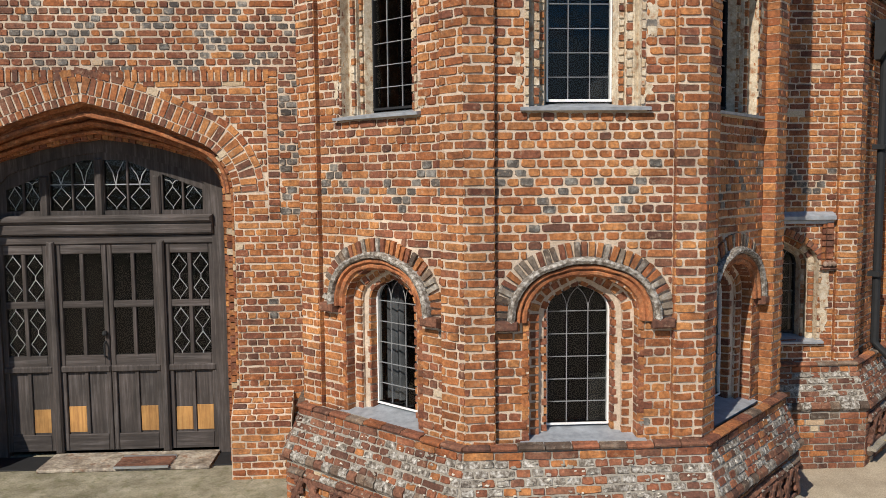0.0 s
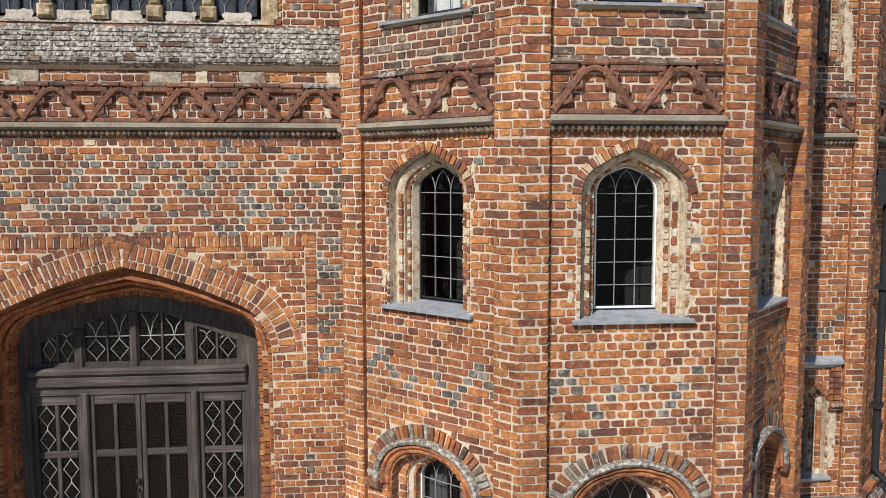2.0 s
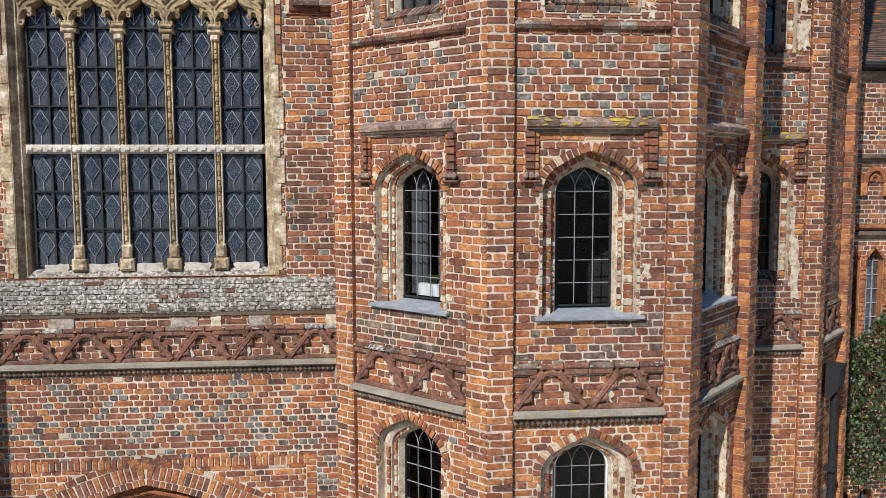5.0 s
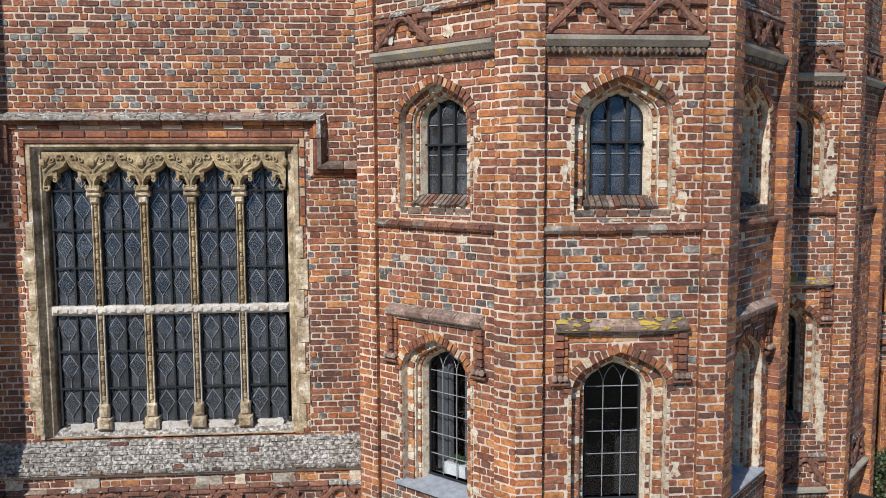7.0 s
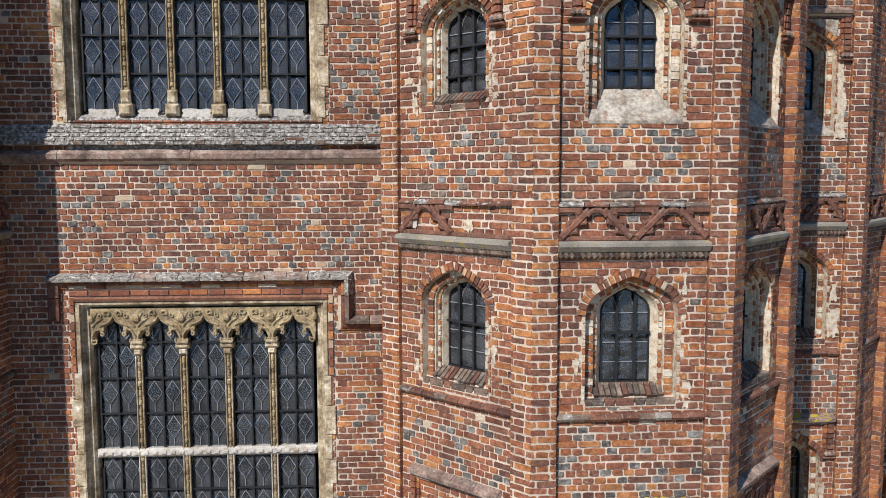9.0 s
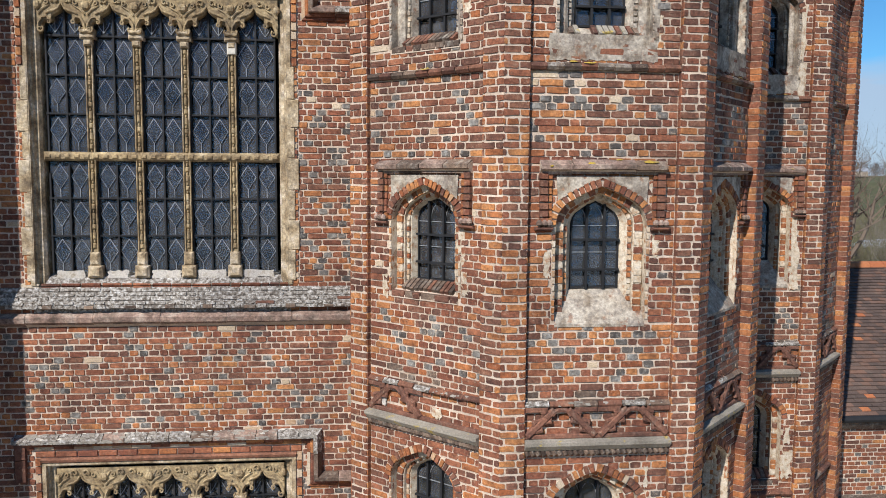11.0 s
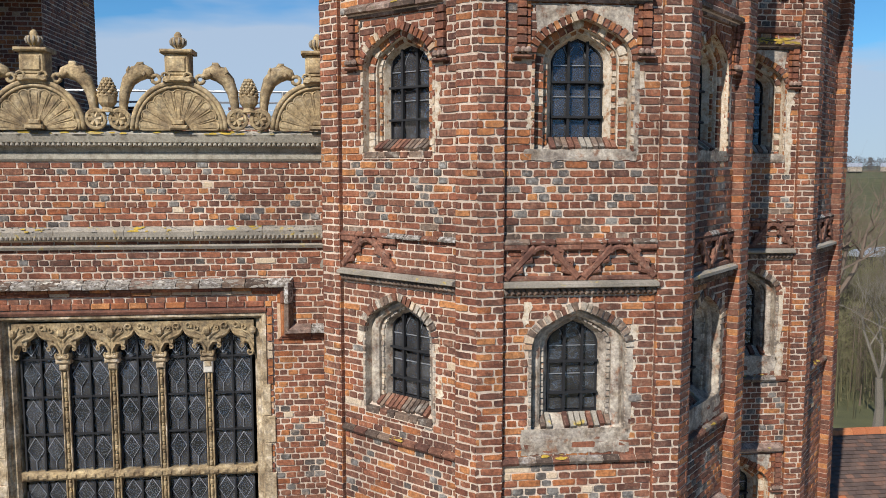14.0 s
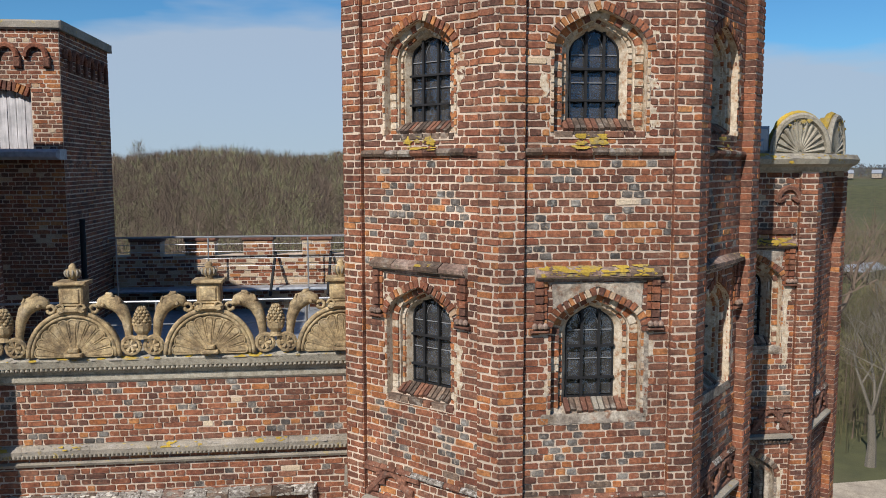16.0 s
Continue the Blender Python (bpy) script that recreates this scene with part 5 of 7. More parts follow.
# old cement and lime patched into the brick band over the lowest frieze
for u, w in ((-4.35, 0.30), (-2.92, 0.32), (-2.55, 0.12), (-2.02, 0.26), (-1.16, 0.14), (-5.2, 0.2)):
    s = Shape()
    s.sheet(gw, ragged(u - w / 2, u + w / 2, 5.665, 5.665 + rng.uniform(0.13, 0.17), 0.018, 7), [], 0.007, M_RENDER if w > 0.25 else M_PLASTER)
    s.make("render_patch", wall_gate, "old cement patched into the brickwork")

# string courses and friezes on the wall
frieze(gw, XL, XR + 0.02, 5.13, 5.26, 5.64, wall_gate, d=0.0, unit=0.66)
for z, m in ((5.84, M_SCALE), (11.50, M_COPE), (16.42, M_LICHEN)):
    s = Shape()
    prof = [(-0.02, z - 0.03), (0.03, z), (0.08, z + 0.04), (0.09, z + 0.10), (0.02, z + 0.15), (-0.02, z + 0.15)]
    s.run(gw, [(dd * 0.85, zz - 0.006) for dd, zz in prof], XL, XR + 0.02, M_MORTAR)
    run_bricks(s, gw, prof, XL, XR + 0.02, [m], 0.8, 0.004)
    if z > 16:
        # beads under the edge, and blotches of lichen on top
        u = XL
        while u < XR - 0.03:
            s.box(gw, u + 0.006, u + 0.044, z + 0.0, z + 0.055, 0.02, 0.085, m, 0.013)
            u += 0.052
        s.run(gw, [(-0.02, z - 0.12), (0.03, z - 0.115), (0.05, z - 0.08), (-0.02, z - 0.05)], XL, XR + 0.02, m)
    band = s.make("string_course", wall_gate, "moulded string course with pale and yellow lichen")
    if z > 16:
        sl = Frame(gw.at(0, z + 0.10, 0.091), gw.u, gw.v * 0.05 - gw.n * 0.07)
        for u in (-5.3, -4.4, -3.1, -2.0):
            blots("lichen", band, sl, u - 0.2, u + 0.25, -0.01, 0.085, 9, 0.007)
        blots("lichen", band, sl, XL, XR, -0.01, 0.085, 60, 0.0065, M_BED, 0.03)


def great_window(w, name, transom, heads, foot, label_top, label):
    """A five-light stone window with a transom, cusped heads and leaded diamond panes."""
    x0, x1 = w["x0"], w["x1"]
    win = thing(name, (x0 + x1) / 2, WY, w["z0"], label, "window", kind="structure")
    s = Shape()
    o = rect(w)
    inset = lambda a, b: [(x0 + a, w["z0"]), (x1 - a, w["z0"]), (x1 - a, w["z1"] - b), (x0 + a, w["z1"] - b)]
    s.strip(gw, [(o, -0.02), (o, 0.014), (inset(0.045, 0.03), 0.012), (inset(0.055, 0.038), -0.03), (inset(0.075, 0.055), -0.035), (inset(0.09, 0.065), -0.075), (inset(0.12, 0.075), -0.08), (inset(0.15, 0.085), -0.12), (inset(0.15, 0.085), -0.26)], M_STONE, True)
    s.make("window_frame", win, "weathered cream stone surround")
    # quoin stones bonded into the brickwork, bricks on edge and a course over the head
    for sg, xe in ((-1, x0), (1, x1)):
        z = w["z0"] + 0.05
        k = 0
        while z < w["z1"] - 1.2:
            h = rng.uniform(0.30, 0.42)
            s = Shape()
            a, b = sorted((xe - sg * 0.04, xe + sg * (0.095 if k % 2 else 0.045)))
            s.box(gw, a, b, z + 0.003, z + h - 0.003, -0.05, 0.018 + rng.uniform(-0.003, 0.003), M_STONE, 0.008)
            s.make("quoin", win, "block of cream stone")
            z += h
            k += 1
        s = Shape()
        line = [(xe, z), (xe, w["z1"] + 0.07)]
        ring(s, gw, line, *((0.012, 0.078) if sg > 0 else (-0.078, -0.012)), -0.05, 0.020, [M_ORANGE, M_RED, M_LIME], 0.11, [0.6, 0.3, 0.1])
        line = [(xe, w["z0"]), (xe, z)]
        ring(s, gw, line, *((0.012, 0.078) if sg > 0 else (-0.078, -0.012)), -0.05, 0.006, [M_ORANGE, M_RED, M_LIME], COURSE, [0.5, 0.35, 0.15])
        s.make("brick_edging", win, "orange bricks set on edge beside the stone", kind="stuff")
    s = Shape()
    u = x0 - 0.08
    while u < x1 + 0.06:
        e = min(x1 + 0.08, u + rng.uniform(0.20, 0.27))
        s.box(gw, u + 0.006, e - 0.006, w["z1"] + 0.075, w["z1"] + 0.145, -0.05, 0.012 + rng.uniform(-0.004, 0.004), rng.choice([M_ORANGE, M_RED, M_RED]), 0.008)
        u = e
    s.run(gw, [(-0.03, w["z1"] + 0.005), (0.03, w["z1"] + 0.01), (0.045, w["z1"] + 0.045), (0.02, w["z1"] + 0.066), (-0.03, w["z1"] + 0.066)], x0 - 0.01, x1 + 0.01, M_BROWN)
    s.make("brick_edging", win, "row of red bricks over the stone head", kind="stuff")
    L, R = x0 + 0.15, x1 - 0.15
    pitch = (R - L) / 5
    zt = w["z1"] - 0.085
    D = -0.165
    for i in range(1, 5):
        x = L + pitch * i
        s = Shape()
        low_mat = M_LIMED if name == "window_1" and i != 2 else M_STONE if name == "window_1" else M_CARVED
        # a sunk panel of candelabrum carving between two worn fillets
        s.box(gw, x - 0.046, x + 0.046, foot, heads + 0.06, D - 0.06, D + 0.036, M_CARVED, 0.01)
        for sg in (-1, 1):
            a, b = sorted((x + sg * 0.046, x + sg * 0.030))
            s.box(gw, a, b, foot, transom, D, D + 0.062, low_mat, 0.006)
            s.box(gw, a, b, transom, heads + 0.06, D, D + 0.062, M_STONE if i % 2 else M_CARVED, 0.006)
        z, n = foot + 0.3, 0
        while z < heads - 0.16:
            wd, ht = ((0.021, 0.06), (0.011, 0.035), (0.017, 0.085), (0.009, 0.03))[n % 4]
            ht *= rng.uniform(0.85, 1.15)
            s.box(gw, x - wd, x + wd, z, z + ht, D + 0.03, D + 0.058 + 0.004 * (n % 3), M_CARVED, wd * 0.6)
            z, n = z + ht + 0.008, n + 1
        s.box(gw, x - 0.085, x + 0.085, foot - 0.06, foot + 0.09, D - 0.06, D + 0.10, M_STONE, 0.03)
        s.box(gw, x - 0.06, x + 0.06, foot + 0.09, foot + 0.26, D - 0.06, D + 0.08, M_STONE, 0.025)
        s.box(gw, x - 0.085, x + 0.085, heads - 0.05, heads + 0.01, D - 0.06, D + 0.115, M_STONE, 0.02)
        s.box(gw, x - 0.075, x + 0.075, heads + 0.01, heads + 0.07, D - 0.06, D + 0.135, M_STONE, 0.022)
        s.box(gw, x - 0.05, x + 0.05, heads - 0.13, heads - 0.05, D - 0.06, D + 0.10, M_STONE, 0.02)
        s.make("mullion", win)
        if name == "window_2" and i == 4:
            s = Shape()
            s.box(gw, x - 0.056, x + 0.056, heads - 0.20, heads - 0.03, D - 0.05, D + 0.088, M_NEWSTONE, 0.012)
            s.make("stone_patch", win, "new pale stone let into a mullion")
    s = Shape()
    bar_mat = M_LIMED if name == "window_1" else M_CARVED
    s.box(gw, L, R, transom - 0.055, transom + 0.055, D - 0.055, D + 0.075, bar_mat, 0.025)
    for i in range(25):
        x = L + (R - L) * (i + 0.5) / 25
        s.box(gw, x - 0.035, x + 0.035, transom - 0.025, transom + 0.025, D + 0.06, D + 0.09, bar_mat, 0.012)
    s.make("transom", win)
    # scrolled heads of the lights
    HD = -0.06
    rise = zt - heads
    for i in range(5):
        a, b = L + pitch * i, L + pitch * (i + 1)
        c, h = (a + b) / 2, pitch / 2 - 0.001
        s = Shape()
        half = [(1.0, 0.02), (0.90, 0.05), (0.85, 0.18), (0.76, 0.32), (0.62, 0.36), (0.50, 0.31), (0.42, 0.38), (0.45, 0.47), (0.34, 0.51), (0.20, 0.56), (0.08, 0.63), (0.0, 0.72)]
        line = [(c + h * x, heads + rise * z) for x, z in half] + [(c - h * x, heads + rise * z) for x, z in half[-2::-1]]
        topl = [(u, zt) for u, z in line]
        s.strip(gw, [(line, D - 0.04), (line, HD - 0.02), ([(u, min(z + 0.02, zt - 0.001)) for u, z in line], HD), (topl, HD + 0.012)], M_CARVED)

        def scroll(u, z, r, w, turns, start, sg):
            q = [gw.at(u + sg * r * (1 - 0.7 * v) * math.cos(start + turns * v), z + r * (1 - 0.7 * v) * math.sin(start + turns * v), HD + 0.018) for v in np.linspace(0, 1, 11)]
            s.tube(q, [w * (1 - 0.4 * v) for v in np.linspace(0, 1, 11)], M_CARVED, 5)

        for sg in (-1, 1):
            at = lambda x, z, d=0.0: gw.at(c + sg * h * x, heads + rise * z, HD + 0.012 + d)
            # stem from the capital to the hanging scroll, and up to the point of the arch
            s.tube([at(0.97, 0.12), at(0.92, 0.28), at(0.78, 0.42), at(0.60, 0.44), at(0.50, 0.38)], [0.014, 0.016, 0.016, 0.014, 0.010], M_CARVED, 6)
            s.tube([at(0.64, 0.52), at(0.48, 0.57), at(0.30, 0.60), at(0.14, 0.66), at(0.02, 0.78)], [0.010, 0.013, 0.013, 0.012, 0.008], M_CARVED, 6)
            s.tube([at(0.94, 0.50), at(0.80, 0.62), at(0.62, 0.68), at(0.46, 0.74)], [0.012, 0.014, 0.012, 0.008], M_CARVED, 5)
            s.tube([at(0.96, 0.62), at(0.84, 0.76), at(0.70, 0.88)], [0.011, 0.012, 0.008], M_CARVED, 5)
            scroll(c + sg * h * 0.50, heads + rise * 0.31, 0.030, 0.014, 7.0, 1.0, sg)
            scroll(c + sg * h * 0.86, heads + rise * 0.12, 0.040, 0.015, 7.0, 2.2, sg)
            scroll(c + sg * h * 0.24, heads + rise * 0.86, 0.042, 0.016, 7.0, -0.6, sg)
            scroll(c + sg * h * 0.60, heads + rise * 0.80, 0.030, 0.012, 6.0, 2.0, sg)
            # half of the boss that sits over the mullion
            s.lathe(at(0.96, 0.72, 0.004), [(0.008, -0.055), (0.036, -0.025), (0.042, 0.01), (0.03, 0.04), (0.008, 0.055)], M_CARVED, 7)
        s.make("light_head", win, "scrolled and cusped stone head")
    # leaded glazing
    for i in range(5):
        a, b = L + pitch * i + 0.05, L + pitch * (i + 1) - 0.05
        for z0, z1 in ((foot + 0.0, transom - 0.05), (transom + 0.05, zt)):
            s = Shape()
            m = 3 if z1 < transom else 4
            for r in range(m):
                for cc in range(2):
                    ua, ub = a + (b - a) * cc / 2, a + (b - a) * (cc + 1) / 2
                    za, zb = z0 + (z1 - z0) * r / m, z0 + (z1 - z0) * (r + 1) / m
                    j = [rng.uniform(-0.003, 0.003) for _ in range(4)]
                    s.add([gw.at(ua, za, D - 0.012 + j[0]), gw.at(ub, za, D - 0.012 + j[1]), gw.at(ub, zb, D - 0.012 + j[2]), gw.at(ua, zb, D - 0.012 + j[3])], [(0, 1, 2, 3)], M_DUSTY)
                    if z1 < zt or r < m - 1:
                        uc, zc, q, hz = (ua + ub) / 2, (za + zb) / 2 + 0.035, (ub - ua) * 0.42, (zb - za) * 0.33
                        s.add([gw.at(uc, zc + hz, D - 0.004), gw.at(uc - q, zc, D - 0.004), gw.at(uc, zc - hz, D - 0.004), gw.at(uc + q, zc, D - 0.004)], [(0, 1, 2, 3)], M_PANE)
            s.make("pane", win)
            for r in range(1, m):
                s = Shape()
                z = z0 + (z1 - z0) * r / m
                s.box(gw, a - 0.01, b + 0.01, z - 0.010, z + 0.010, D + 0.005, D + 0.030, M_IRON)
                s.make("saddle_bar", win)
            s = Shape()
            s.box(gw, (a + b) / 2 - 0.010, (a + b) / 2 + 0.010, z0, z1 - 0.05, D + 0.004, D + 0.028, M_IRON)
            s.box(gw, a - 0.006, a + 0.014, z0, z1 - 0.15, D - 0.01, D + 0.02, M_IRON)
            s.box(gw, b - 0.014, b + 0.006, z0, z1 - 0.15, D - 0.01, D + 0.02, M_IRON)
            s.make("iron_casement", win, "black iron casement")
            for r in range(m):
                za, zb = z0 + (z1 - z0) * r / m, z0 + (z1 - z0) * (r + 1) / m
                for cc in range(2):
                    s = Shape()
                    uc = a + (b - a) * (cc * 2 + 1) / 4
                    q, zc, hz, df = (b - a) * 0.21, (za + zb) / 2 + 0.035, (zb - za) * 0.33, D + 0.001
                    if z1 < zt or r < m - 1:
                        dmd = [(uc, zc + hz), (uc + q, zc), (uc, zc - hz), (uc - q, zc), (uc, zc + hz)]
                        s.tube([gw.at(*p, df) for p in dmd], 0.0042, M_CAME, 4)
                        s.tube([gw.at(uc, zc - hz, df), gw.at(uc, za, df)], 0.0042, M_CAME, 4)
                    else:
                        # a spray of three leads in the head of the light
                        for e in (-0.8, 0.0, 0.8):
                            s.tube([gw.at(uc, za + 0.04, df), gw.at(uc + e * q * 0.6, za + hz * 0.7, df), gw.at(uc + e * q, za + hz * 1.1, df)], 0.004, M_CAME, 4)
                    s.make("lead_came", win)
    # sill: weathered bricks sloping down to the string course
    zb = w["z0"]
    xa, xb = (XL, XR) if name == "window_1" else (XL, XR + 0.02)
    low = 0.40 if name == "window_1" else 0.27
    s = Shape()
    s.run(gw, [(-0.30, foot), (-0.30, zb - 0.39), (0.01, zb - 0.39), (0.01, zb - 0.20), (-0.03, zb - 0.06), (-0.14, foot - 0.05)], x0 + 0.02, x1 - 0.02, M_SCALE)
    s.run(gw, [(-0.02, zb - low), (0.085, zb - low), (0.085, zb - low + 0.04), (0.0, zb - 0.02), (-0.02, zb - 0.02)], xa, xb, M_SCALE)
    for i in range(5):
        c = L + pitch * (i + 0.5)
        s.sheet(gw, ragged(c - pitch * rng.uniform(0.2, 0.36), c + pitch * rng.uniform(0.2, 0.36), foot - 0.07, foot + 0.03, 0.02, 6), [], -0.128, M_LIMED)
    sill = s.make("window_sill", win, "sloping sill crusted with grey lichen")
    for i in range(round((xb - xa) / 0.16)):
        u = xa + i * 0.16 + rng.uniform(0, 0.05)
        p = Shape()
        p.box(gw, u, u + rng.uniform(0.09, 0.15), zb - low - rng.uniform(0.0, 0.012), zb - low + rng.uniform(0.03, 0.05), 0.02, 0.085 + rng.uniform(0.002, 0.02), M_SCALE if i % 3 else M_WEATHER, 0.008)
        p.make("crust", sill)
    sb = Bricks(Frame((0, WY - 0.088, zb - low + 0.035), (1, 0, 0), (0, 0.085, low - 0.06)))
    sb.lay(xa, xb, 0.0, low - 0.05, 0.012, (0.0, 0.0, 0.03, 0.0, 0.0, 0.97), course=0.055)
    sb.build("brickwork", sill, mats=CRUSTED)
    # rectangular hood mould with returns
    s = Shape()
    t = label_top
    drop = t - 0.62
    xe = x1 + 0.31
    path = [(x0 - 0.31, t), (xe, t), (xe, drop + 0.06), (XR + 0.02, drop + 0.06)]
    sweep_bricks(s, gw, path, [(0.03, -0.02), (-0.03, 0.115), (-0.075, 0.11), (-0.085, 0.06), (-0.085, -0.02)], [M_SCALE, M_COPE, M_SCALE, M_WEATHER], 0.26)
    sweep_bricks(s, gw, path, [(-0.08, -0.02), (-0.08, 0.055), (-0.10, 0.06), (-0.125, 0.05), (-0.13, -0.02)], [M_BROWN, M_RED, M_ORANGE], 0.23)
    sweep_bricks(s, gw, path, [(-0.13, -0.02), (-0.13, 0.022), (-0.165, 0.022), (-0.175, -0.02)], [M_RED, M_ORANGE, M_LIME], 0.23, [0.35, 0.25, 0.4])
    sweep_bricks(s, gw, [(x0 - 0.31, drop + 0.06), (x0 - 0.31, t)], [(0.03, -0.02), (-0.03, 0.10), (-0.085, 0.06), (-0.13, 0.05), (-0.13, -0.02)], [M_BROWN, M_RED], 0.23)
    hood = s.make("hood_mould", win, "long moulded brick hood with lichen")
    blots("lichen", hood, Frame(gw.at(0, t, 0.05), gw.u, gw.v * 0.06 - gw.n * 0.135), x0 - 0.28, xe, -0.06, 0.075, 150, 0.003, M_BED, 0.03)
    blots("lichen", hood, Frame(gw.at(0, t, 0.05), gw.u, gw.v * 0.06 - gw.n * 0.135), x0 - 0.28, xe, -0.06, 0.075, 40, 0.004, M_NEWSTONE, 0.02)
    blots("lichen", hood, gw, x0 - 0.28, xe, t - 0.075, t - 0.03, 120, 0.116, M_BED, 0.03)
    return win


great_window(WIN1, "window_1", 7.82, 9.22, 6.42, 10.12, "five-light stone window with leaded panes and scrolled heads")
great_window(WIN2, "window_2", 13.54, 14.98, 12.12, 15.92, "upper five-light stone window with leaded panes")

# near-black boxes behind the windows, the gloom of the rooms in their colour
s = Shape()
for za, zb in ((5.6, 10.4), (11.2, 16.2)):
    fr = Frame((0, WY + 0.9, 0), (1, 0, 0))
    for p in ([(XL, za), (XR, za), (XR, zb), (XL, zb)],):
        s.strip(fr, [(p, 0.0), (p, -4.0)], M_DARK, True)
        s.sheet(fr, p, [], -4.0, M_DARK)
tagged(s.make("wall_rooms"), "near-black boxes behind the great windows, room gloom in their colour", "wall", kind="structure")

# ---- the gate door ----
door = thing("door_1", GX, 9.45, -0.30, "grey weathered oak gate screen with glazed double doors", "door", kind="structure")
dr = Frame((0, 9.45, 0), (1, 0, 0))
DX = -3.48
s = Shape()
frame_o = [(DX + 1.40, -0.34)] + arch(DX, 2.70, 1.40, 0.68, 0.34) + [(DX - 1.40, -0.34)]
frame_i = [(DX + 1.22, -0.34)] + arch(DX, 2.62, 1.22, 0.60, 0.34) + [(DX - 1.22, -0.34)]
s.strip(dr, [(frame_o, -0.10), (frame_o, 0.07), (frame_i, 0.06), (frame_i, -0.10)], M_OAK)
s.make("door_frame", door, "grey oak arched frame")
s = Shape()
s.box(dr, DX - 1.24, DX + 1.24, 2.27, 2.40, -0.08, 0.10, M_OAK_RAIL, 0.02)
s.box(dr, DX - 1.24, DX + 1.24, 2.40, 2.50, -0.06, 0.13, M_OAK_RAIL, 0.03)
s.box(dr, DX - 1.24, DX + 1.24, 2.16, 2.27, -0.06, 0.05, M_OAK_RAIL, 0.015)
s.make("transom", door, "moulded oak transom")
for x in (DX - 0.62, DX + 0.62):
    s = Shape()
    s.box(dr, x - 0.045, x + 0.045, -0.30, 2.20, -0.06, 0.075, M_OAK, 0.02)
    s.make("post", door)
for x, zm in ((-4.14, 2.95), (-3.525, 3.15), (-2.88, 2.95)):
    s = Shape()
    s.box(dr, x - 0.045, x + 0.045, 2.48, zm, -0.05, 0.055, M_OAK, 0.018)
    s.make("mullion", door)


def diamonds(s, u0, u1, z0, z1, rows, d, r=0.0050):
    uc, q = (u0 + u1) / 2, (u1 - u0) * 0.42
    for k in range(rows):
        za, zb = z0 + (z1 - z0) * k / rows, z0 + (z1 - z0) * (k + 1) / rows
        zc, hz = (za + zb) / 2, (zb - za) * 0.42
        s.tube([dr.at(uc, zc + hz, d), dr.at(uc + q, zc, d), dr.at(uc, zc - hz, d), dr.at(uc - q, zc, d), dr.at(uc, zc + hz, d)], r, M_CAME_WHITE, 4)
        s.tube([dr.at(uc, zb, d), dr.at(uc, zc + hz, d)], r, M_CAME_WHITE, 4)
        s.tube([dr.at(uc, za, d), dr.at(uc, zc - hz, d)], r, M_CAME_WHITE, 4)


def door_leaf(x0, x1, glazed, patches, name):
    leaf_s = Shape()
    w = 0.055
    leaf_s.box(dr, x0, x0 + w, -0.28, 2.16, -0.03, 0.03, M_OAK, 0.008)
    leaf_s.box(dr, x1 - w, x1, -0.28, 2.16, -0.03, 0.03, M_OAK, 0.008)
    for za, zb in ((-0.28, -0.08), (0.68, 0.86), (1.42, 1.50), (2.05, 2.16)):
        leaf_s.box(dr, x0 + w, x1 - w, za, zb, -0.03, 0.028, M_OAK_RAIL, 0.008)
    xm = (x0 + x1) / 2
    leaf_s.box(dr, xm - 0.022, xm + 0.022, -0.08, 2.05, -0.03, 0.024, M_OAK, 0.006)
    leaf_s.box(dr, x0, x1, 0.66, 0.74, -0.03, 0.05, M_OAK, 0.015)
    leaf = leaf_s.make(name, door)
    for i, (a, b) in enumerate(((x0 + w, xm - 0.022), (xm + 0.022, x1 - w))):
        s = Shape()
        s.box(dr, a, b, -0.09, 0.69, -0.02, 0.004, M_OAK, 0.006)
        panel = s.make("panel", leaf)
        if patches[i]:
            s = Shape()
            s.box(dr, a + 0.004, b - 0.004, -0.06, patches[i], 0.0, 0.009, M_OAK_NEW, 0.003)
            s.make("repair_board", leaf, "bare orange oak repair board")
        for za, zb in ((0.86, 1.42), (1.50, 2.05)):
            s = Shape()
            s.add([dr.at(a, za, -0.005), dr.at(b, za, -0.005), dr.at(b, zb, -0.005), dr.at(a, zb, -0.005)], [(0, 1, 2, 3)], M_CLEAR)
            s.make("pane", leaf)
            if glazed:
                s = Shape()
                diamonds(s, a, b, za, zb, 2, 0.004)
                s.make("lead_came", leaf, "white-leaded diamonds")
    return leaf


door_leaf(DX - 1.22, DX - 0.665, True, (0, 0.22), "side_panel")
door_leaf(DX - 0.575, DX - 0.004, False, (0.25, 0), "door_leaf")
lf = door_leaf(DX + 0.004, DX + 0.575, False, (0, 0.24), "door_leaf")
door_leaf(DX + 0.665, DX + 1.22, True, (0.22, 0.24), "side_panel")
s = Shape()
s.tube([dr.at(DX - 0.05, 1.02, 0.03), dr.at(DX - 0.05, 1.0, 0.08), dr.at(DX - 0.05, 0.86, 0.08), dr.at(DX - 0.05, 0.84, 0.03)], 0.012, M_IRON, 6)
s.lathe(dr.at(DX - 0.05, 1.12, 0.05), [(0.03, -0.02), (0.035, 0.0), (0.02, 0.03)], M_IRON, 8)
s.make("door_handle", lf, "black iron handle and lock")
# four lights over the transom, cut through an oak tympanum
light_top = lambda x: 3.13 - max(0.0, abs(x + 3.48) - 0.25) * 0.40
bays = [(-4.57, -4.20), (-4.08, -3.58), (-3.47, -2.95), (-2.81, -2.36)]
cuts = []
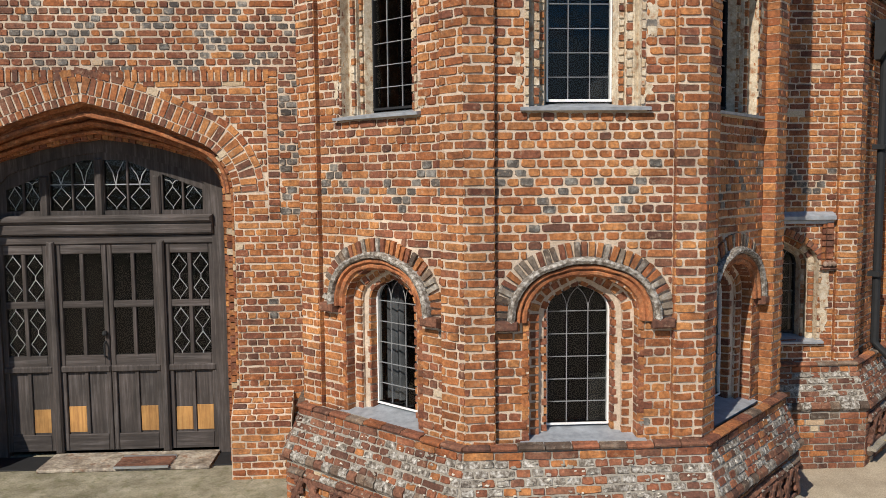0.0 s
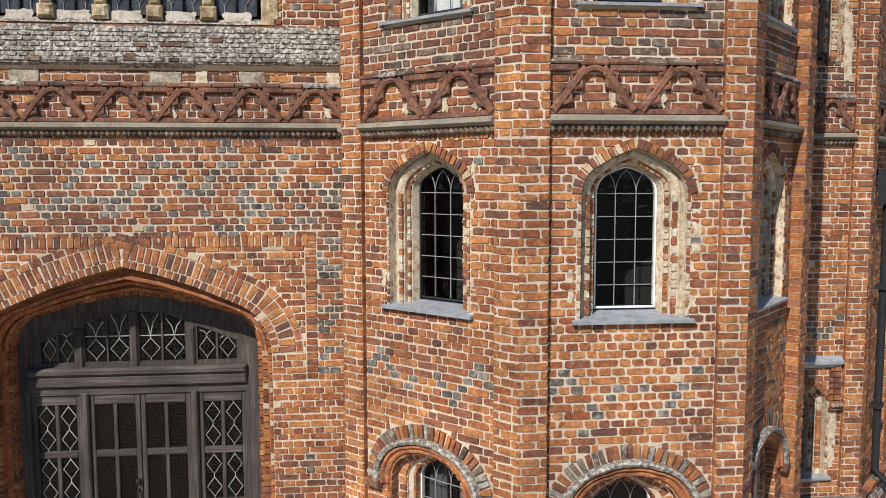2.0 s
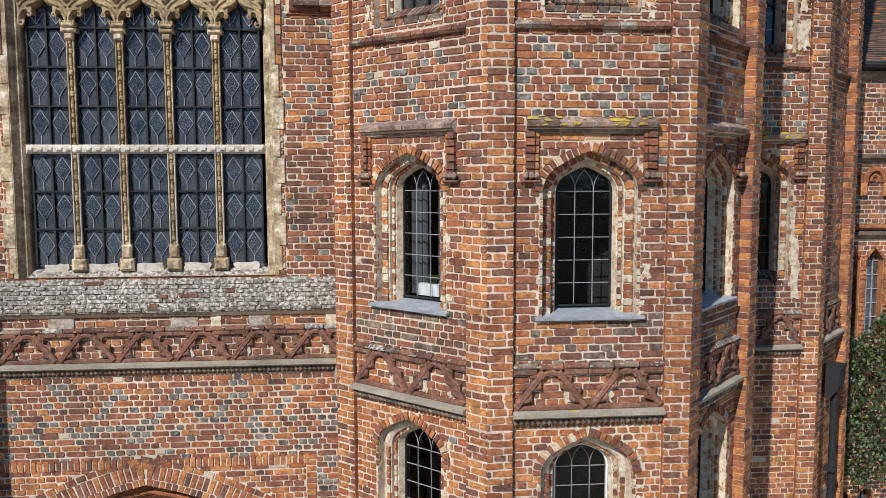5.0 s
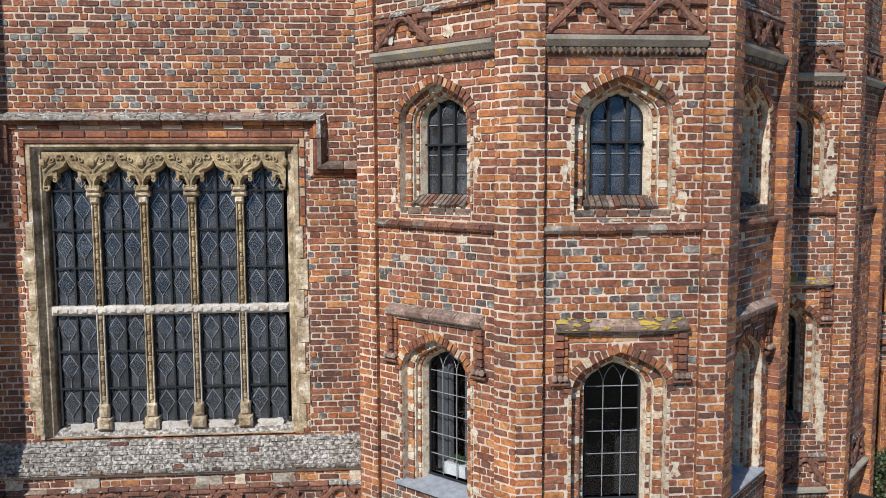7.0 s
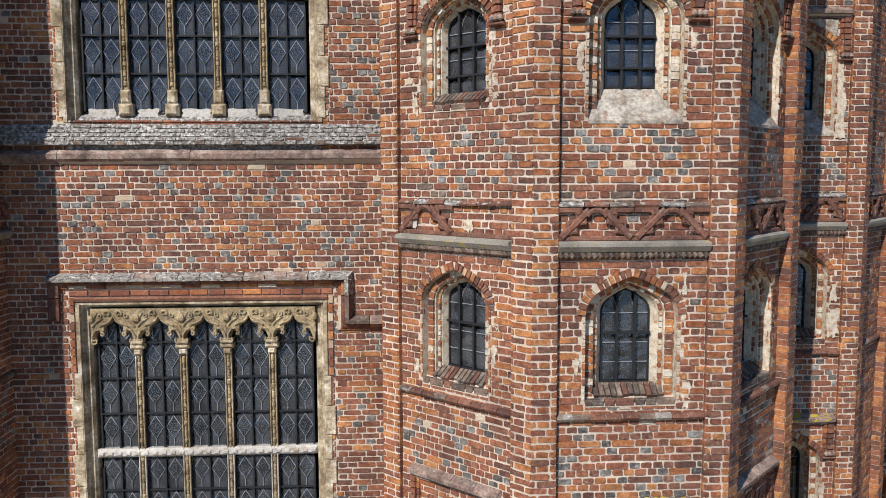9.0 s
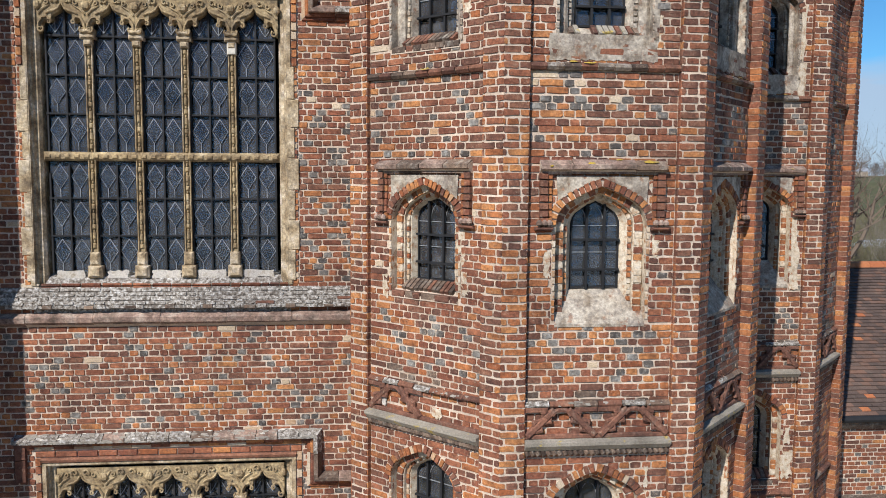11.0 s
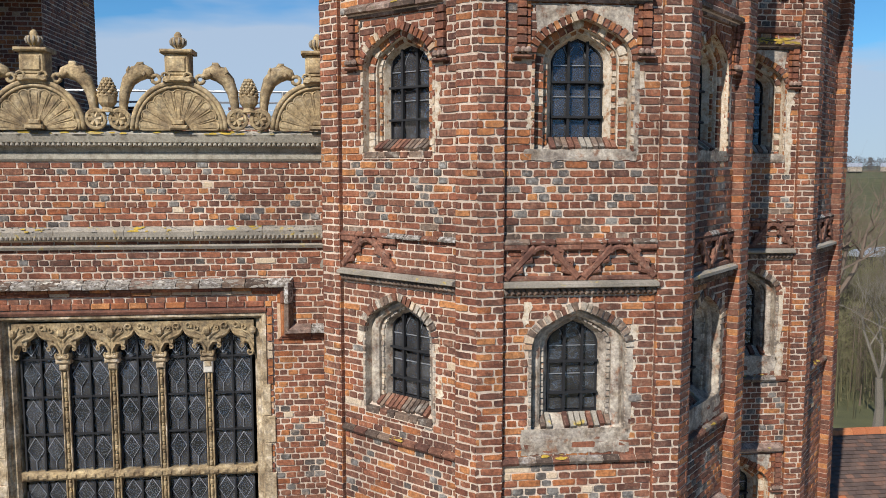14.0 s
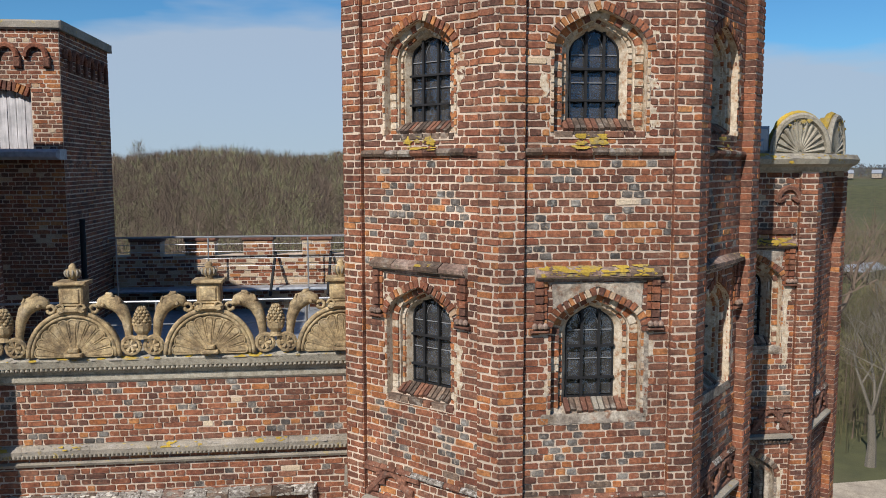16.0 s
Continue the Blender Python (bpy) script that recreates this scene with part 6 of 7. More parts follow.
for a, b in bays:
    cuts.append([(a, 2.55), (b, 2.55)] + [(b + (a - b) * k / 4, light_top(b + (a - b) * k / 4)) for k in range(5)])
s = Shape()
s.sheet(dr, [(DX + 1.23, 2.47)] + frame_i[1:-1] + [(DX - 1.23, 2.47)], cuts, 0.025, M_OAK)
for hole in cuts:
    s.strip(dr, [(hole, 0.025), (hole, -0.04)], M_OAK, True)
s.make("tympanum", door, "arched oak board over the transom")
for hole, (a, b) in zip(cuts, bays):
    s = Shape()
    s.sheet(dr, hole, [], -0.012, M_CLEAR)
    s.make("pane", door)
    m = (a + b) / 2
    s = Shape()
    s.box(dr, m - 0.012, m + 0.012, 2.55, light_top(m), -0.01, 0.018, M_OAK, 0.005)
    s.make("glazing_bar", door)
    s = Shape()
    for c, e in ((a, m - 0.012), (m + 0.012, b)):
        uc = (c + e) / 2
        diamonds(s, c, e, 2.56, 2.84, 1, 0.0)
        zt = light_top(uc)
        if zt > 2.93:
            s.box(dr, c, e, 2.845, 2.855, -0.006, 0.004, M_CAME_WHITE)
        for sg in (-1, 1):
            s.tube([dr.at(uc, 2.85, 0), dr.at(uc + sg * 0.03, 2.85 + (zt - 2.85) * 0.5, 0), dr.at(uc + sg * (e - c) * 0.38, zt - 0.02, 0)], 0.006, M_CAME_WHITE, 4)
    s.make("lead_came", door, "pale leaded tracery")
# hall behind, a box whose gloom is put into its near-black colour
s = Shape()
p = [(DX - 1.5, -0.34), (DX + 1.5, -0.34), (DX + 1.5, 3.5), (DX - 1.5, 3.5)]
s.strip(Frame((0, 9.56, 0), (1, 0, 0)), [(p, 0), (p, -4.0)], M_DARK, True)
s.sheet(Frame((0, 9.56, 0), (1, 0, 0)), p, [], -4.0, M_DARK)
tagged(s.make("wall_hall"), "near-black box behind the doors, the hall's gloom in its colour", "wall", kind="structure")
# threshold, steps and grating
s = Shape()
s.box(WORLD, XL, -1.05, GROUND, -0.34, -9.6, -7.75, M_STEP, 0.02)
tagged(s.make("door_step"), "broad worn stone step below the gate", "step", kind="structure")
s = Shape()
s.box(WORLD, -4.15, -2.25, -0.34, -0.30, -9.40, -8.85, M_RENDER, 0.01)
tagged(s.make("threshold"), "pale stone threshold slab", "step", kind="structure")
# thin near-black boxes on the step, one each side of the threshold
for a, b in ((-5.0, -4.17), (-2.23, -1.87)):
    s = Shape()
    s.box(WORLD, a, b, -0.34, -0.325, -9.38, -8.95, M_IRON, 0.004)
    tagged(s.make("dark_slab"), "thin near-black box on the step beside the threshold", "slab", kind="structure")
mat_t = thing("foot_scraper", -3.0, 8.75, -0.30, "rusty slatted metal boot scraper on the threshold", "scraper")
for i in range(9):
    s = Shape()
    s.box(WORLD, -3.30, -2.70, -0.30, -0.275, -9.20 + i * 0.045, -9.20 + i * 0.045 + 0.02, M_TERRA if i not in (0, 8) else M_STEEL)
    s.make("slat", mat_t)

# ---- parapet with shells ----
s = Shape()
s.run(gw, [(-0.45, 17.43), (0.02, 17.43), (0.05, 17.50), (0.14, 17.55), (0.17, 17.64), (0.12, 17.68), (-0.45, 17.70)], XL, XR + 0.02, M_COPING)
s.run(gw, [(-0.3, 17.33), (0.012, 17.335), (0.03, 17.36), (0.03, 17.43), (-0.3, 17.43)], XL, XR + 0.02, M_COPING)
coping = tagged(s.make("coping"), "moulded stone coping with egg-and-dart and moss", "coping", kind="structure")


sl = Frame(gw.at(0, 17.64, 0.172), gw.u, gw.v * 0.04 - gw.n * 0.05)
blots("lichen", coping, sl, XL, XR, -0.01, 0.06, 40, 0.006)
blots("lichen", coping, sl, XL, XR, -0.01, 0.06, 90, 0.005, M_BED, 0.03)
for i in range(84):
    x = XL + i * 0.056
    s = Shape()
    s.box(gw, x + 0.006, x + 0.05, 17.505, 17.565, 0.03, 0.135, M_COPING, 0.014)
    s.make("egg", coping)


def shell_gable(x, y, z, axis=(1, 0, 0)):
    t = thing("shell_gable", x, y, z, "carved stone scallop shell gable with dolphins and urn", "parapet ornament", "shells along the parapet")
    fr = Frame((x, y, z), axis)
    R = 0.515
    s = Shape()
    arc = [(R * math.cos(a), R * 1.03 * math.sin(a)) for a in np.linspace(0, math.pi, 25)]
    s.sheet(fr, arc, [], 0.0, M_CARVED)
    s.sheet(fr, arc[::-1], [], -0.14, M_CARVED)
    s.strip(fr, [(arc, -0.14), (arc, 0.0)], M_CARVED)
    shell = s.make("shell", t, "fluted scallop shell")
    for k in range(11):
        s = Shape()
        a = math.pi * (k + 0.5) / 11
        c, sn = math.cos(a), math.sin(a)
        sl = Frame(fr.at(0, 0.0, 0.0), fr.u * sn - fr.v * c, fr.u * c + fr.v * sn)
        pts = [(-0.015, 0.10), (0.015, 0.10), (0.058, 0.41), (0.035, 0.44), (-0.035, 0.44), (-0.058, 0.41)]
        up = [(u * 0.55, zz) for u, zz in pts]
        s.strip(sl, [(pts, 0.0), (up, 0.016)], M_CARVED, True)
        s.sheet(sl, up, [], 0.016, M_CARVED)
        # scalloped end of each flute, and the thin rib beside it
        s.tube([sl.at(0.058 * math.cos(v), 0.405 + 0.045 * math.sin(v), 0.012) for v in np.linspace(0, math.pi, 7)], 0.010, M_CARVED, 5)
        for e in (-1, 1):
            s.tube([sl.at(e * 0.014, 0.10, 0.008), sl.at(e * 0.060, 0.41, 0.012)], [0.008, 0.011], M_CARVED, 5)
        s.make("flute", shell)
    s = Shape()
    for r, w, h in ((0.475, 0.022, 0.055), (R + 0.005, 0.03, 0.075)):
        s.tube([fr.at(r * math.cos(a), r * 1.03 * math.sin(a) + 0.0, 0.01) for a in np.linspace(0, math.pi, 25)], w, M_CARVED, 6)
    s.make("rim", t, smooth=True)
    s = Shape()
    s.box(fr, -0.10, 0.10, 0.0, 0.05, 0, 0.09, M_CARVED, 0.015)
    s.box(fr, -0.06, 0.06, 0.05, 0.11, 0, 0.07, M_CARVED, 0.015)
    s.make("boss", t)
    for sg in (-1, 1):
        s = Shape()
        body = [(0.615, 0.0), (0.625, 0.14), (0.62, 0.28), (0.60, 0.42), (0.55, 0.55), (0.47, 0.63), (0.39, 0.655), (0.32, 0.635), (0.27, 0.585)]
        s.tube([fr.at(sg * u, zz, -0.03) for u, zz in body], [0.045, 0.042, 0.05, 0.062, 0.08, 0.095, 0.095, 0.07, 0.03], M_CARVED, 8)
        s.tube([fr.at(sg * u, zz, -0.01) for u, zz in ((0.46, 0.69), (0.43, 0.74), (0.38, 0.745))], [0.035, 0.03, 0.02], M_CARVED, 6)
        s.tube([fr.at(sg * (0.245 + 0.045 * math.cos(v)), 0.57 + 0.045 * math.sin(v), 0.0) for v in np.linspace(0.4, 6.2, 10)], 0.022, M_CARVED, 6)
        s.lathe(fr.at(sg * 0.36, 0.62, 0.06), [(0.005, -0.03), (0.03, 0.0), (0.005, 0.03)], M_CARVED, 6)
        s.tube([fr.at(sg * u, zz, 0.02) for u, zz in ((0.50, 0.60), (0.55, 0.66), (0.53, 0.71))], [0.03, 0.022, 0.010], M_CARVED, 6)
        s.make("dolphin", t, "carved stone dolphin curled over the shell", smooth=True)
    s = Shape()
    s.box(fr, -0.16, 0.16, R + 0.02, R + 0.09, -0.20, 0.08, M_CARVED, 0.02)
    for sg in (-1, 1):
        s.tube([fr.at(sg * (0.12 + 0.045 * math.cos(v)), R + 0.075 + 0.045 * math.sin(v), 0.07) for v in np.linspace(0, 5.5, 8)], 0.016, M_CARVED, 5)
    s.box(fr, -0.135, 0.135, R + 0.09, R + 0.34, -0.19, 0.055, M_CARVED, 0.015)
    s.box(fr, -0.10, 0.10, R + 0.13, R + 0.30, 0.05, 0.07, M_CARVED, 0.012)
    s.box(fr, -0.18, 0.18, R + 0.34, R + 0.385, -0.22, 0.10, M_CARVED, 0.015)
    s.make("pedestal", t, "square carved pedestal")
    s = Shape()
    s.lathe(fr.at(0, R + 0.385, -0.06), [(0.055, 0), (0.04, 0.025), (0.075, 0.06), (0.086, 0.10), (0.075, 0.135), (0.04, 0.15), (0.045, 0.17), (0.025, 0.20), (0.008, 0.21)], M_CARVED, 12)
    for v in range(10):
        a = v * 0.628
        s.tube([fr.at(r * math.cos(a), R + 0.385 + zz, -0.06 + r * math.sin(a)) for r, zz in ((0.045, 0.035), (0.080, 0.068), (0.088, 0.10), (0.075, 0.133))], [0.008, 0.015, 0.015, 0.009], M_LICHEN, 5)
    s.make("urn", t, "mossy gadrooned urn", smooth=True)
    return t


def pine_finial(x, y, z):
    t = thing("pine_finial", x, y, z, "stone pine-cone finial above two carved rosettes", "parapet ornament", "finials along the parapet")
    fr = Frame((x, y, z), (1, 0, 0))
    for sg in (-1, 1):
        s = Shape()
        for r, w in ((0.10, 0.03), (0.035, 0.03)):
            s.tube([fr.at(sg * 0.13 + r * math.cos(a), 0.12 + r * math.sin(a), 0.0) for a in np.linspace(0, 6.28, 13)], w, M_CARVED, 6)
        for k in range(6):
            a = k * 1.047
            s.tube([fr.at(sg * 0.13, 0.12, 0.01), fr.at(sg * 0.13 + 0.075 * math.cos(a), 0.12 + 0.075 * math.sin(a), 0.02)], [0.02, 0.03], M_CARVED, 5)
        s.make("rosette", t, "round carved rosette")
    s = Shape()
    s.lathe(fr.at(0, 0.20, -0.02), [(0.09, 0.0), (0.06, 0.05), (0.10, 0.10), (0.11, 0.17), (0.11, 0.19)], M_CARVED, 10)
    s.make("bowl", t)
    s = Shape()
    for ring_i in range(6):
        z0 = 0.38 + ring_i * 0.035
        r = 0.095 * math.cos(ring_i / 6 * 1.4)
        for k in range(9):
            a = 0.7 * k + ring_i * 0.35
            s.lathe(fr.at(r * math.cos(a), z0, -0.02 + r * math.sin(a)), [(0.004, -0.025), (0.026, 0.0), (0.004, 0.03)], M_CARVED, 5)
    s.lathe(fr.at(0, 0.37, -0.02), [(0.08, 0), (0.08, 0.08), (0.03, 0.19), (0.005, 0.22)], M_CARVED, 8)
    s.make("pine_cone", t)
    return t


PY, PZ = 8.62, 17.69
for x in (-4.27, -2.70, -1.13):
    shell_gable(x, PY, PZ)
for x in (-5.06, -3.49, -1.92):
    pine_finial(x, PY, PZ)

# square brick frame round the spandrels of the gate
s = Shape()
zt = 4.06
ring(s, gw, [(-5.45, zt - 0.06), (-1.46, zt - 0.06)], -0.065, 0.065, -0.05, 0.005, [M_ORANGE, M_BROWN, M_RED], 0.072, [0.6, 0.2, 0.2])
s.run(gw, [(-0.05, zt - 0.125), (-0.005, zt - 0.125), (-0.005, zt + 0.005), (-0.05, zt + 0.005)], -5.45, -1.46, M_MORTAR)
for x in (-1.44, -5.47):
    ring(s, gw, [(x, 2.45), (x, zt)], -0.06, 0.06, -0.05, 0.005, [M_ORANGE, M_RED, M_BROWN], COURSE, [0.6, 0.2, 0.2])
s.make("spandrel_frame", wall_gate, "raised square brick frame round the gate arch", kind="stuff")

# ---- crest of the turret ----
crest = thing("turret_parapet", CB[0].x + 0.8, 10.9, TOP_B, "mossy moulded cornice crowning the small turret", "cornice")
for k in range(-3, 5):
    fr, half = face_of(CB, k)
    s = Shape()
    e = math.tan(math.pi / 8)
    prof = [(-0.3, 0.0), (0.0, 0.0), (0.04, 0.06), (0.12, 0.10), (0.15, 0.17), (0.10, 0.24), (-0.3, 0.26)]
    vs = [fr.at(sg * (half + d * e), TOP_B + z, d) for sg in (-1, 1) for d, z in prof]
    m = len(prof)
    s.add(vs, [(i, (i + 1) % m, m + (i + 1) % m, m + i) for i in range(m)], M_COPING)
    cor = s.make("cornice", crest)
    if half > 0.3:
        blots("lichen", cor, Frame(fr.at(0, TOP_B, 0), fr.u), -half, half, 0.10, 0.17, 8, 0.152, None, 0.03)
        sl = Frame(fr.at(0, TOP_B + 0.17, 0.15), fr.u, fr.v * 0.07 - fr.n * 0.05)
        blots("lichen", cor, sl, -half, half, 0.0, 0.085, 18, 0.006, None, 0.035)
        blots("lichen", cor, sl, -half, half, 0.0, 0.085, 50, 0.005, M_BED)


def small_shell(fr, u, z, r):
    t = thing("shell_crest", *fr.at(u, z, -0.1), "lichen-covered stone shell crest on the turret", "parapet ornament", "shells on the turret")
    s = Shape()
    arc = [(u + r * math.cos(a), z + r * 1.24 * math.sin(a)) for a in np.linspace(0, math.pi, 19)]
    s.sheet(fr, arc, [], -0.02, M_COPING)
    s.sheet(fr, arc[::-1], [], -0.2, M_COPING)
    s.strip(fr, [(arc, -0.2), (arc, -0.02)], M_MOSS)
    s.make("shell", t)
    s = Shape()
    s.tube([fr.at(x, y, 0.0) for x, y in arc], 0.045, M_COPING, 6)
    s.make("rim", t, "rim thick with yellow lichen")
    s = Shape()
    s.tube([fr.at(u + r * 1.05 * math.cos(a), z + r * 1.30 * math.sin(a), -0.07) for a in np.linspace(0.35, 2.5, 13)], [0.03] + [0.055] * 11 + [0.03], M_MOSS, 7)
    s.make("lichen_crust", t, "thick yellow lichen on the crown of the shell")
    blots("lichen", t, fr, u - r * 0.8, u + r * 0.8, z + r * 0.75, z + r * 1.15, 8, 0.048, None, 0.05)
    for k in range(13):
        s = Shape()
        a = math.pi * (k + 0.5) / 13
        s.tube([fr.at(u + 0.08 * r * math.cos(a), z + 0.1 * r * math.sin(a), -0.01), fr.at(u + 0.85 * r * math.cos(a), z + 1.06 * r * math.sin(a), 0.0)], [0.010, 0.030], M_COPING, 5)
        s.make("flute", t)


fr, half = face_of(CB, 0)
small_shell(fr, 0.56, TOP_B + 0.25, 0.40)
s = Shape()
for a, b, h in ((-0.14, 0.05, 0.20), (-0.05, 0.13, 0.36)):
    s.box(fr, a, b, TOP_B + 0.245, TOP_B + 0.25 + h, -0.30, 0.0 if h > 0.3 else 0.03, M_LEAD, 0.04)
s.make("flashing", crest, "blue-grey lead flashing dressed over the parapet")
s = Shape()
s.tube([fr.at(0.45 + 0.16 * math.cos(a), TOP_B - 0.42 + 0.20 * math.sin(a), DEEP + 0.03) for a in np.linspace(0, 3.14, 11)], 0.04, M_TERRA, 6)
for sg in (-1, 1):
    s.tube([fr.at(0.45 + sg * 0.13, TOP_B - 0.40, DEEP + 0.03), fr.at(0.45 + sg * 0.05, TOP_B - 0.36, DEEP + 0.03)], [0.04, 0.025], M_TERRA, 6)
s.run(fr, [(DEEP - 0.02, 18.98), (DEEP + 0.05, 19.0), (DEEP + 0.06, 19.06), (DEEP - 0.02, 19.09)], -0.56, 0.56, M_BROWN)
s.make("blind_arch", turret, "carved terracotta trefoil")
fr, half = face_of(CB, 1)
small_shell(fr, 0.0, TOP_B + 0.25, 0.42)

# rainwater pipe on the turret
pipe = thing("drainpipe", 5.76, 9.6, GROUND, "black cast-iron rainwater pipe with a hopper head", "drainpipe")
fr, half = face_of(CB, 1)
u0 = 0.02
s = Shape()
s.tube([fr.at(u0, z, DEEP + 0.10) for z in (GROUND, 0.55)] + [fr.at(u0, z, DEEP + 0.16) for z in ()], 0.055, M_IRON, 10)
s.tube([fr.at(u0, 0.5, DEEP + 0.34), fr.at(u0, 0.75, DEEP + 0.09), fr.at(u0, 4.35, DEEP + 0.09)], 0.05, M_IRON, 10)
s.make("pipe", pipe)
s = Shape()
prof = [(0.05, 4.30), (0.16, 4.48), (0.17, 4.72), (0.19, 4.74), (0.19, 4.78), (-0.02, 4.78), (-0.02, 4.30)]
s.run(fr, [(DEEP + 0.02 + d, z) for d, z in prof], u0 - 0.15, u0 + 0.15, M_IRON)
s.make("hopper", pipe, "black box hopper head")
for z in (1.6, 3.2):
    s = Shape()
    s.box(fr, u0 - 0.09, u0 + 0.09, z, z + 0.06, DEEP, DEEP + 0.15, M_IRON, 0.01)
    s.make("bracket", pipe)

# ---- roof terrace behind the parapet ----
s = Shape()
s.box(WORLD, -6.2, 1.6, 16.7, 16.95, -16.3, -9.0, M_LEAD)
tagged(s.make("roof_terrace"), "flat lead-covered roof of the gatehouse", "roof", kind="structure")
s = Shape()
s.box(WORLD, -5.7, -1.0, 16.0, 17.44, -9.3, -8.96, M_RED)
tagged(s.make("wall_parapet"), "rough inner face of the brick parapet", "wall", kind="structure")
rail = thing("guard_rail", -3.4, 9.45, 16.95, "galvanised steel guard rail behind the parapet", "railing")
s = Shape()
s.tube([(-5.9, 9.45, 18.2), (-1.1, 9.45, 18.2)], 0.015, M_STEEL, 8)
s.make("top_rail", rail)
for z in (17.6, 17.9):
    s = Shape()
    s.tube([(-5.9, 9.45, z), (-1.1, 9.45, z)], 0.008, M_STEEL, 6)
    s.make("wire", rail)
for x in (-5.5, -3.51, -1.6):
    s = Shape()
    s.tube([(x, 9.45, 16.95), (x, 9.45, 18.2)], 0.02, M_STEEL, 8)
    s.make("post", rail)
# rear parapet with merlons
RY = 16.0
rp = Frame((0, RY, 0), (1, 0, 0))
rear = thing("wall_rear", -3.4, RY, 16.0, "", "", kind="structure")
s = Shape()
s.box(rp, -5.9, 2.0, 15.0, 18.09, -0.40, -0.008, M_MORTAR)
body_r = s.make("wall", rear)
br = Bricks(rp)
br.lay(-5.9, 1.0, 16.9, 18.09, 0.0, (0.12, 0.26, 0.17, 0.0, 0.45, 0.0))
for x in (-5.55, -4.45, -3.26, -2.04, -0.82):
    s = Shape()
    s.box(rp, x, x + 0.60, 18.09, 18.39, -0.40, -0.008, M_MORTAR)
    s.box(rp, x - 0.03, x + 0.63, 18.39, 18.46, -0.44, 0.03, M_BROWN, 0.02)
    s.make("merlon", rear)
    br.lay(x, x + 0.60, 18.10, 18.39, 0.0, (0.12, 0.3, 0.18, 0.0, 0.40, 0.0))
br.build("brickwork", body_r)
s = Shape()
s.box(rp, -5.9, 1.0, 17.38, 17.45, 0.0, 0.45, M_LEAD, 0.03)
s.make("lead_gutter", rear, "grey lead gutter and flashing")
for x in (-2.65, -1.5):
    s = Shape()
    s.tube([rp.at(x, 17.35, 0.8), rp.at(x + 0.06, 18.15, 0.05)], 0.03, M_IRON, 6)
    s.make("iron_stay", rear, "dark sloping iron stay")
rail2 = thing("guard_rail", -3.4, RY - 0.45, 17.0, "thin steel wire rail above the rear parapet", "railing")
s = Shape()
s.tube([(-5.85, RY - 0.45, 18.52), (1.0, RY - 0.45, 18.52)], 0.02, M_STEEL, 6)
s.make("top_rail", rail2)
for z in (17.92, 18.08, 18.22, 18.37):
    s = Shape()
    s.tube([(-5.8, RY - 0.45, z), (1.0, RY - 0.45, z)], 0.006, M_STEEL, 5)
    s.make("wire", rail2)
for x in (-5.7, -3.9, -1.9):
    s = Shape()
    s.tube([(x, RY - 0.45, 16.95), (x, RY - 0.45, 18.52)], 0.016, M_STEEL, 6)
    s.make("post", rail2)

# ---- the rear stair tower ----
BX, BY = -5.92, 13.5
bt = thing("rear_tower", -8.0, 15, 10.0, "square brick roof tower with a blind arcade and boarded opening", "tower")
ff = Frame((BX, BY, 0), (1, 0, 0))
sf = Frame((BX, BY, 0), (0, 1, 0))
s = Shape()
hole = [(-1.55, 20.25), (-0.50, 20.25), (-0.50, 21.28), (-0.75, 21.38), (-1.0, 21.42), (-1.30, 21.38), (-1.55, 21.28)]
out = [(-4.2, 8.0), (0, 8.0), (0, 22.28), (-4.2, 22.28)]
s.sheet(ff, out, [hole], -0.007, M_MORTAR)
s.strip(ff, [(hole, -0.007), (hole, -0.35)], M_RED, True)
s.sheet(sf, [(0, 8.0), (2.8, 8.0), (2.8, 22.28), (0, 22.28)], [], -0.007, M_MORTAR)
s.box(ff, -4.2, -0.02, 8.0, 22.27, -2.8, -0.4, M_RED)
bw = s.make("wall", bt)
br = Bricks(ff)
br.lay(-2.6, 0.0, 15.0, 22.28, 0.0, (0.12, 0.35, 0.48, 0.0, 0.05, 0.0), [hole])
br.build("brickwork", bw)
br = Bricks(sf)
br.lay(0.0, 2.8, 15.0, 22.28, 0.0, (0.05, 0.5, 0.45, 0.0, 0.0, 0.0))
br.build("brickwork", bw)
s = Shape()
s.box(ff, -4.25, 0.06, 22.26, 22.42, -2.9, 0.06, M_LICHEN, 0.03)
s.make("coping", bt, "coping yellow with lichen")
s = Shape()
ring(s, ff, [(-0.50, 21.28), (-0.75, 21.38), (-1.0, 21.42), (-1.30, 21.38), (-1.55, 21.28)], -0.16, 0.0, -0.05, 0.01, [M_BROWN, M_RED, M_ORANGE], COURSE)
s.make("flat_arch", bt, "arch of bricks on edge", kind="stuff")
for x in (-0.38, -0.86, -1.34, -1.82):
    s = Shape()
    s.tube([ff.at(x + 0.17 * math.cos(a), 21.80 + 0.20 * math.sin(a), 0.03) for a in np.linspace(0, 3.14, 9)], 0.05, M_RED, 6)
    s.box(ff, x + 0.12, x + 0.24, 21.62, 21.80, -0.02, 0.07, M_BROWN, 0.02)
    s.make("arcade_arch", bt)
for x in (0.30, 0.72, 1.14, 1.56, 1.98, 2.4):
    s = Shape()
    s.tube([sf.at(x + 0.14 * math.cos(a), 21.80 + 0.18 * math.sin(a), 0.03) for a in np.linspace(0, 3.14, 9)], 0.045, M_RED, 6)
    s.box(sf, x + 0.10, x + 0.20, 21.60, 21.80, -0.02, 0.06, M_BROWN, 0.02)
    s.make("arcade_arch", bt)
